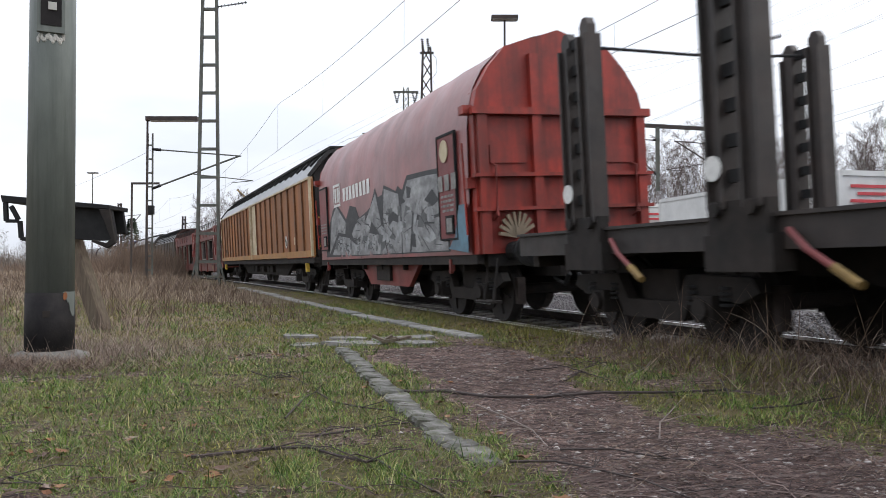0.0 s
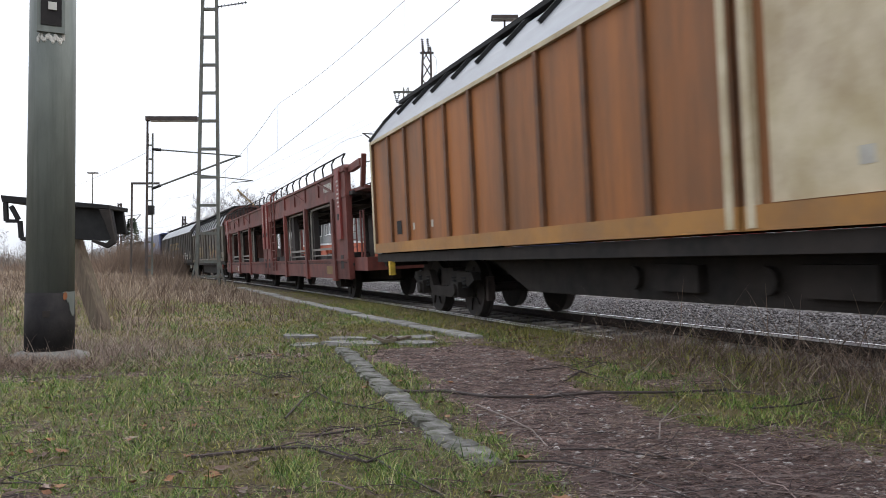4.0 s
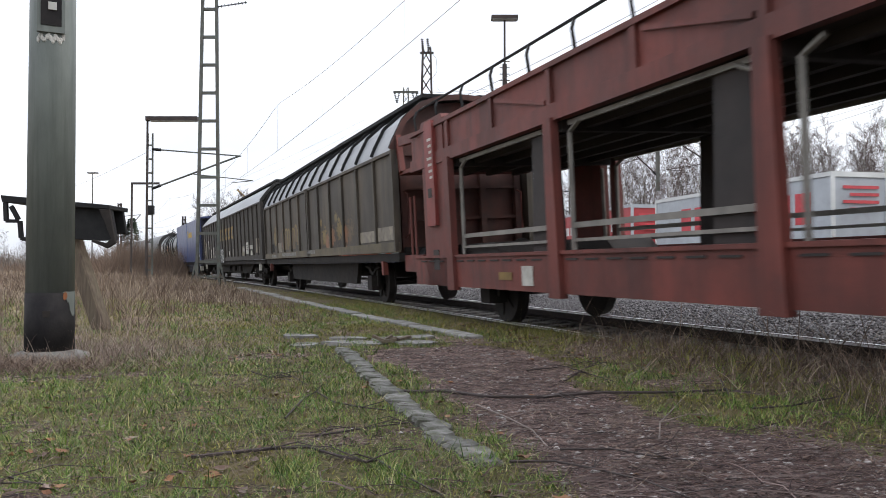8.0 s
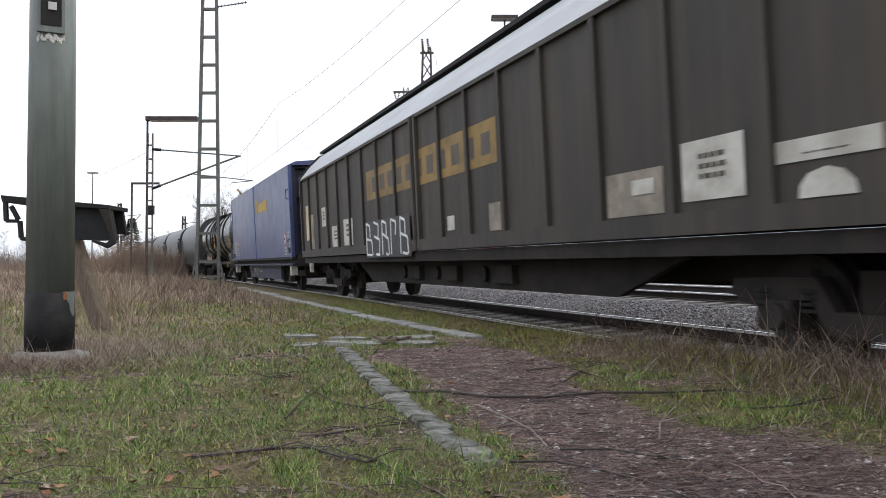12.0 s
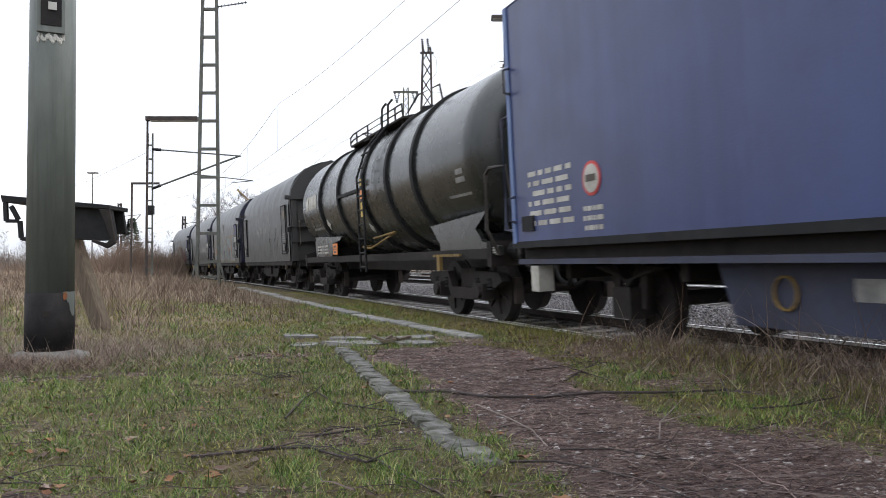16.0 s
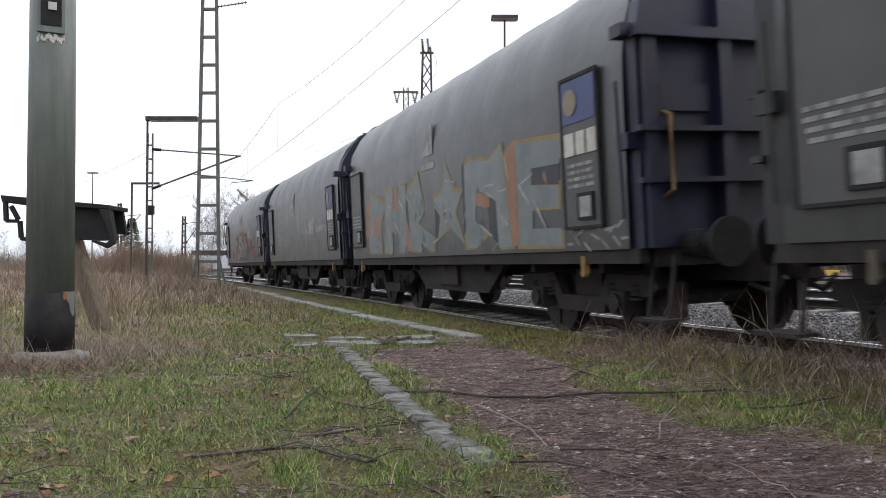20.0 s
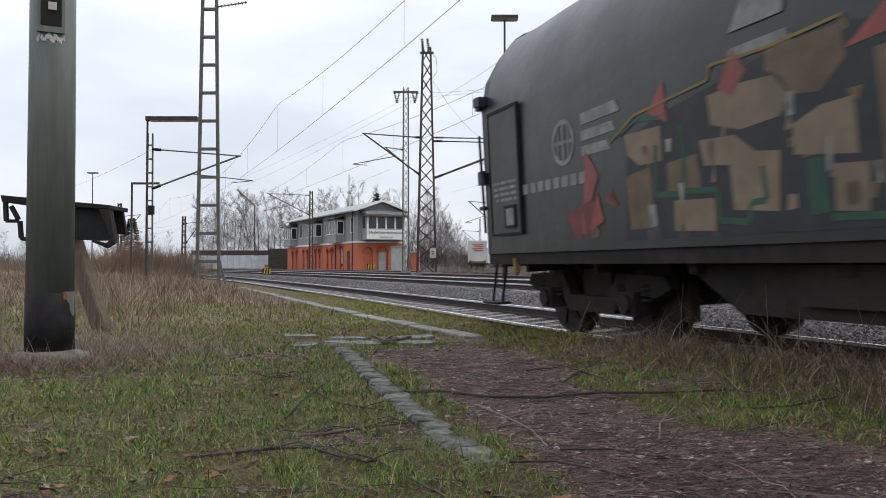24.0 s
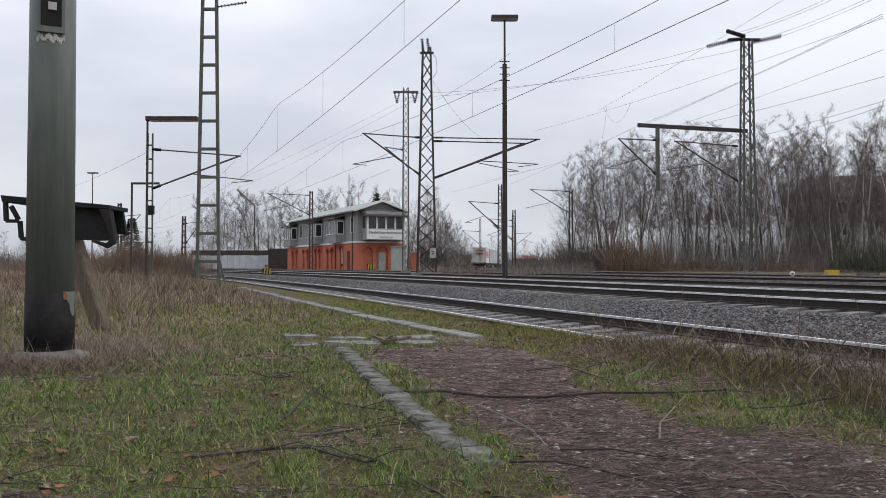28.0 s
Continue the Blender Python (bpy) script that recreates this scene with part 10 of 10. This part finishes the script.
def plant(kind, r, a, h, rn):
    p = plan(r, a)
    s = h / 12.0
    m = Matrix.Translation(p) @ Matrix.Rotation(rn.uniform(0, math.tau), 4, "Z")
    if kind.name not in USED:
        USED.add(kind.name)
        o = kind
        o.matrix_basis = m
    else:
        o = copy_thing(kind, m)
    o.scale = (s, s, s)
    return o


rn = random.Random(77)
# woods on the far side of the yard
for row in range(5):
    for i in range(24):
        t = (i + rn.random()) / 24
        px = 0.158 + 0.5 * t            # slope to the right of the forward axis
        a = 92 - 36 * t + row * 6.0 + rn.uniform(-2.5, 2.5)
        top = 0.118 + 0.05 * min(1.0, t / 0.1) + 0.046 * t
        h = a * top * rn.uniform(0.8, 1.06)
        k = rn.random()
        plant(rn.choice(BIRCH) if k < 0.66 else rn.choice(DARKT) if k < 0.9 else rn.choice(POPLAR), px * a, a, h, rn)
# trees behind the signal box and the white wall
for i in range(21):
    t = (i + rn.random() * 0.8) / 21
    a = 165 + rn.uniform(-12, 14)
    plant(rn.choice(FAR), (-0.31 + 0.15 * t) * a, a, rn.uniform(13.5, 17.0), rn)
for i in range(18):
    t = (i + rn.random() * 0.8) / 18
    a = 158 + rn.uniform(-10, 12)
    plant(rn.choice(POPLAR + FAR), (-0.16 + 0.13 * t) * a, a, rn.uniform(14.5, 18.5), rn)
for i in range(18):
    t = (i + rn.random() * 0.8) / 18
    a = 138 + rn.uniform(-6, 16)
    plant(rn.choice(FAR), (-0.03 + 0.062 * t) * a, a, rn.uniform(11.5, 15.0) * (1 - 0.6 * t ** 1.5), rn)
# the far bank on the left, and the skyline
for i in range(14):
    t = (i + rn.random()) / 14
    a = 170 + rn.uniform(-15, 20)
    plant(rn.choice(FAR), (-0.58 + 0.24 * t) * a, a, rn.uniform(6.0, 9.5), rn)
for i in range(12):
    t = (i + rn.random()) / 12
    a = 260 + rn.uniform(-20, 60)
    plant(rn.choice(FAR), (0.02 + 0.15 * t) * a, a, rn.uniform(8, 12), rn)


def conifer(r, a, h, label):
    e = thing("fir_tree", Matrix.Translation(plan(r, a)), label, "tree", "conifers")
    bm = B()
    tube(bm, [(0, 0, -0.2), (0, 0, h)], [0.16, 0.02], 7)
    part("trunk", bm, M["dark_bark"], e)
    rn_ = random.Random(4)
    v, f = [], []
    for k in range(900):
        t = rn_.random() ** 0.8
        z = h * (0.12 + 0.86 * t)
        rad = (1 - t) * h * 0.3 * rn_.uniform(0.25, 1.0) + 0.08
        an = rn_.uniform(0, math.tau)
        p = Vector((rad * math.cos(an), rad * math.sin(an), z - rad * 0.15))
        q = p + Vector((math.cos(an) * 0.5, math.sin(an) * 0.5, rn_.uniform(-0.25, 0.1)))
        w = Vector((-math.sin(an), math.cos(an), 0)) * 0.16
        k0 = len(v)
        v += [p - w, p + w, q, (p + q) / 2 + Vector((0, 0, 0.12))]
        f += [(k0, k0 + 1, k0 + 2), (k0, k0 + 2, k0 + 3)]
    me = bpy.data.meshes.new("needles")
    me.from_pydata(v, [], f)
    me.materials.append(surf("fir_needles", (0.022, 0.034, 0.02), (0.035, 0.045, 0.026), 0.9, scale=1, bump=0))
    o = new("needles", me)
    o.parent = e
    return e


conifer(-43.2, 110.0, 7.6, "small dark green fir above the dry thicket")
conifer(-12.6, 150.0, 14.5, "dark fir behind the signal box")


def thicket(name, spots, count, h0, h1, mat, label, width):
    """Brushwood: thin stems crowding over a stretch of ground."""
    xs, ys = [], []
    for _ in range(count):
        (r0, a0), (r1, a1), dep = spots[RNG.integers(0, len(spots))]
        t = RNG.uniform()
        p = plan(r0 + (r1 - r0) * t, a0 + (a1 - a0) * t + RNG.uniform(0, dep), 0)
        xs.append(p.x), ys.append(p.y)
    x, y = np.array(xs), np.array(ys)
    n = len(x)
    lump = np.array([0.7 + 0.95 * noise.noise(Vector((p * 0.2, q * 0.2, 6))) for p, q in zip(x, y)])
    ribbon_mesh(name, np.stack([x, y, seat(x, y) + RNG.uniform(-0.1, 0.5, n) * h0], 1), RNG.uniform(0, math.tau, n), RNG.uniform(h0, h1, n) * lump, np.full(n, width) * RNG.uniform(0.6, 1.3, n), RNG.uniform(0.0, 0.95, n), RNG.uniform(-0.7, 1.0, n), 4, mat, label, "bushes")


M["brush_brown"] = island("brown_brushwood", [(0.12, 0.085, 0.066), (0.18, 0.125, 0.09), (0.085, 0.062, 0.052), (0.22, 0.155, 0.11), (0.14, 0.11, 0.088)], 0.9)
M["brush_grey"] = island("grey_brushwood", [(0.14, 0.12, 0.108), (0.2, 0.175, 0.155), (0.1, 0.086, 0.08), (0.25, 0.215, 0.19)], 0.9)
M["brush_rust"] = island("rust_brown_brushwood", [(0.15, 0.1, 0.068), (0.19, 0.128, 0.088), (0.11, 0.075, 0.053), (0.14, 0.105, 0.078)], 0.9)
M["brush_green"] = island("dark_green_brushwood", [(0.045, 0.055, 0.032), (0.07, 0.075, 0.045), (0.035, 0.04, 0.026), (0.09, 0.08, 0.055)], 0.9)
M["brush_dark"] = island("dark_brushwood", [(0.1, 0.088, 0.08), (0.075, 0.064, 0.06), (0.14, 0.12, 0.105)], 0.9)
thicket("woodland_brush", [((15.0, 90), (36, 56), 18), ((34, 58), (44, 52), 18), ((14.5, 92), (24, 80), 8)], 16000, 1.2, 4.0, M["brush_grey"], "dense leafless undergrowth at the edge of the woods", 0.03)
thicket("woodland_brush", [((17, 84), (38, 54), 5)], 7000, 0.5, 1.6, M["brush_brown"], "brown brush and dead grass before the woods", 0.04)
thicket("woodland_brush", [((17, 112), (45, 84), 14), ((22, 100), (50, 76), 8)], 9000, 3.0, 8.0, M["brush_grey"], "tall leafless saplings deep in the woods", 0.03)
thicket("rust_bush", [((14.6, 68), (18.8, 64.5), 5.0)], 1500, 0.8, 4.9, M["brush_rust"], "rust-brown bush with withered leaves before the birches", 0.04)
thicket("dark_bush", [((30.0, 57), (36.5, 53), 5.0)], 1700, 0.8, 3.9, M["brush_green"], "dark green bush at the edge of the woods", 0.05)
thicket("grey_bush", [((12.0, 80), (16.2, 73), 6.0)], 2000, 0.9, 5.2, M["brush_dark"], "dense dark leafless bush at the edge of the woods", 0.035)
thicket("yard_dead_grass", [((12.0, 78), (38, 47), 7)], 15000, 0.12, 0.5, M["brush_brown"], "dead brown grass between the yard and the woods", 0.025)
thicket("left_thicket", [((-40, 70), (-21, 62), 12), ((-26, 60), (-20, 58), 8)], 15000, 0.8, 3.0, M["brush_brown"], "brown leafless thicket beyond the dry grass", 0.026)
thicket("left_thicket", [((-90, 140), (-40, 120), 20), ((-60, 100), (-30, 90), 10)], 9000, 1.2, 3.6, M["brush_grey"], "grey leafless scrub far beyond the dry grass", 0.09)
thicket("far_scrub", [((-58, 172), (-24, 172), 10), ((-24, 172), (8, 160), 8), ((-6, 150), (5, 150), 8)], 9000, 2.0, 6.5, M["brush_grey"], "grey scrub under the far trees", 0.07)
thicket("yard_brush", [((-1.5, 49), (6.5, 46), 4), ((3.5, 40), (8.5, 44), 4), ((-0.5, 120), (1.8, 90), 4)], 5200, 0.3, 1.1, M["brush_grey"], "low grey weeds between the yard tracks", 0.02)
thicket("yard_brush", [((2.0, 110), (2.6, 125), 30), ((9, 100), (16, 92), 20)], 4000, 1.0, 3.0, M["brush_grey"], "grey scrub along the yard", 0.07)

# ---- trailer train on the yard track ----
M["trailer_grey"] = surf("pale_grey_trailer_side", (0.42, 0.44, 0.46), (0.36, 0.38, 0.4), 0.55, scale=0.7, dirt=(0.25, 0.25, 0.26), dirt_amt=0.5, dirt_scale=0.8)
M["trailer_white"] = surf("white_trailer_side", (0.62, 0.62, 0.6), (0.52, 0.52, 0.5), 0.55, scale=0.7, dirt=(0.4, 0.4, 0.38), dirt_amt=0.4)
M["trailer_red"] = surf("red_trailer_side", (0.42, 0.05, 0.055), (0.36, 0.04, 0.045), 0.5, scale=0.8, dirt=(0.25, 0.04, 0.04), dirt_amt=0.5)
M["trailer_blue"] = surf("blue_trailer_side", (0.04, 0.1, 0.33), (0.035, 0.08, 0.26), 0.5, scale=0.8)
M["trailer_letter"] = surf("red_trailer_letters", (0.55, 0.06, 0.07), None, 0.5, scale=3)
TRAILERS = []


def trailer(side, trim, letter, rows, stripe, label):
    """A semi-trailer riding on a low pocket wagon, 16.6 m with its gap."""
    e = thing("trailer_wagon", Matrix(), label, "trailer wagon", "trailers of the yard train")
    bm = B()
    box(bm, -6.8, 6.8, -1.25, 1.25, 1.0, 3.9)
    part("trailer_body", bm, side, e)
    bm = B()
    for y in (-1.26, 1.26):
        box(bm, -6.8, 6.8, y - 0.03, y + 0.03, 3.78, 3.95)
        box(bm, -6.8, 6.8, y - 0.03, y + 0.03, 0.95, 1.12)
    for x in (-6.82, 6.82):
        for y in (-1.22, 1.22):
            box(bm, x - 0.04, x + 0.04, y - 0.08, y + 0.08, 1.0, 3.95)
        box(bm, x - 0.04, x + 0.04, -1.25, 1.25, 3.75, 3.95)
    part("trailer_rim", bm, trim, e)
    for sy in (-1, 1):
        bm = B()
        if letter:
            for q in range(rows):
                n = 9 if rows == 1 else 12
                h = 1.25 if rows == 1 else 0.55
                z = 2.0 if rows == 1 else 1.5 + 0.95 * q
                for k in range(n):
                    if (k + q) % 5 == 3:
                        continue
                    x = -5.6 + k * 11.4 / n
                    box(bm, x, x + 8.2 / n, *sorted((sy * 1.25, sy * 1.262)), z, z + h)
        if stripe:
            box(bm, -6.7, 6.7, *sorted((sy * 1.25, sy * 1.258)), 1.15, 1.15 + stripe)
        if letter or stripe:
            part("side_marking", bm, letter or M["trailer_letter"], e)
        else:
            bm.free()
    bm = B()
    box(bm, -7.9, 7.9, -1.2, 1.2, 0.42, 0.75)
    box(bm, -6.6, 6.6, -1.0, 1.0, 0.75, 1.0)
    part("pocket_frame", bm, M["under"], e)
    bm = B()
    for x in (-4.6, -3.4, -2.2):
        for y in (-1.05, 1.05):
            tube(bm, [(x, y - 0.15, 0.95), (x, y + 0.15, 0.95)], 0.48, 16)
    part("trailer_tyre", bm, M["black"], e)
    for x in (-6.6, 6.6):
        bm = B()
        for dx in (-0.9, 0.9):
            for y in (-HALF, HALF):
                tube(bm, [(x + dx, y - 0.07, 0.46), (x + dx, y + 0.07, 0.46)], 0.46, 16)
        box(bm, x - 1.3, x + 1.3, -1.0, 1.0, 0.35, 0.6)
        part("bogie", bm, M["under"], e)
    bm = B()
    for k in range(4):
        box(bm, -6.87, -6.85, -0.8, 0.8 - 0.3 * (k % 2), 3.3 - 0.28 * k, 3.42 - 0.28 * k)
    part("door_marking", bm, M["trailer_letter"], e)
    bm = B()
    for y in (-1.0, 1.0):
        box(bm, -6.9, -6.84, y - 0.15, y + 0.15, 1.0, 1.15)
    box(bm, -7.0, -6.86, -1.1, 1.1, 0.7, 0.9)
    part("rear_bumper", bm, M["orange_spray"], e)
    return e


# the tail stands at TAIL metres along the yard track at 24.1 s
TAIL, YSPEED, PITCH = 212.0 + YARD_LEN[12], 10.3, 16.4
KINDS = [("trailer_white", "trailer_white", "trailer_letter", 1, 0, "white semi-trailer with red markings at the train's tail"),
         ("trailer_grey", "trailer_white", "trailer_letter", 2, 0, "grey semi-trailer with two rows of red markings"),
         ("trailer_grey", "trailer_white", "trailer_letter", 1, 0, "grey semi-trailer with large red markings"),
         ("trailer_red", "trailer_grey", "trailer_white", 2, 0, "dark red semi-trailer with white markings"),
         ("trailer_grey", "trailer_white", "trailer_letter", 1, 0, "grey semi-trailer with large red markings"),
         ("trailer_white", "trailer_white", None, 0, 1.0, "white semi-trailer with a broad red lower band"),
         ("trailer_blue", "trailer_white", "trailer_white", 1, 0, "blue semi-trailer with white markings"),
         ("trailer_grey", "trailer_grey", None, 0, 0, "plain grey semi-trailer behind the tail")]
proto = {}


def add_trailer(i, k):
    if k not in proto:
        s, r, l, n, st, lb = KINDS[k]
        proto[k] = trailer(M[s], M[r], M[l] if l else None, n, st, lb)
        TRAILERS.append((proto[k], i))
    else:
        TRAILERS.append((copy_thing(proto[k], Matrix()), i))


for i, k in enumerate((0, 7, 7, 7, 4, 2, 3, 3, 3, 6, 5, 5, 2, 4, 3, 1, 3, 2, 6, 5, 5)):
    add_trailer(i, k)


def trailer_pose(i, t):
    s = TAIL + PITCH * i + 7.0 + YSPEED * (t - 24.1)
    p, a = yard_at(s)
    if s > YARD_LEN[-1] - 1:
        d = Vector((math.cos(a), math.sin(a), 0))
        p = p + d * (s - YARD_LEN[-1] + 1)
    if s < 0:
        d = Vector((math.cos(a), math.sin(a), 0))
        p = p + d * s
    return Matrix.Translation(p - Vector((0, 0, 0.0))) @ Matrix.Rotation(a, 4, "Z")


# a standing red train far down the yard
M["dull_red"] = surf("dull_red_carriage", (0.2, 0.065, 0.055), (0.15, 0.055, 0.05), 0.6, scale=0.8)
far = thing("standing_train", upright(17.6, 168.0), "distant standing dull red carriages in the yard", "train")
for i in range(2):
    y0 = 2.4 - i * 2.5
    bm = B()
    box(bm, -1.4, 1.4, y0 - 2.2, y0, 0.6, 2.1)
    c = part("carriage", bm, M["dull_red"], far)
    bm = B()
    box(bm, -1.43, -1.4, y0 - 2.0, y0 - 0.2, 1.35, 1.75)
    part("window_band", bm, M["pane"], c)
    bm = B()
    box(bm, -1.2, 1.2, y0 - 2.1, y0 - 0.1, -0.1, 0.6)
    part("running_gear", bm, M["under"], c)

# ---- what moves ----
def motions():
    for w, u in TRAIN:
        walk(w, [(t / 2, rail_pose(wagon_s(u, t / 2))) for t in range(57)])
    # wheels roll while they pass by
    for w, u, x, r in WHEELS:
        uu = u + x
        passing = [0.0] + [k * 0.07 for k in range(1, 400) if -12.0 < wagon_s(uu, k * 0.07) < 45.0]
        last = passing[-1]
        rows = [(t, pose(x, 0, r) @ Matrix.Rotation(wagon_s(uu, t) / r, 4, "Y")) for t in passing[1:]]
        if not rows:
            continue
        if rows[0][0] > 0.0:
            rows.insert(0, (0.0, rows[0][1]))
        if last < 28.0:
            rows.append((28.0, rows[-1][1]))
        walk(w, rows)
    for e, i in TRAILERS:
        walk(e, [(float(t), trailer_pose(i, t)) for t in range(29)])


motions()
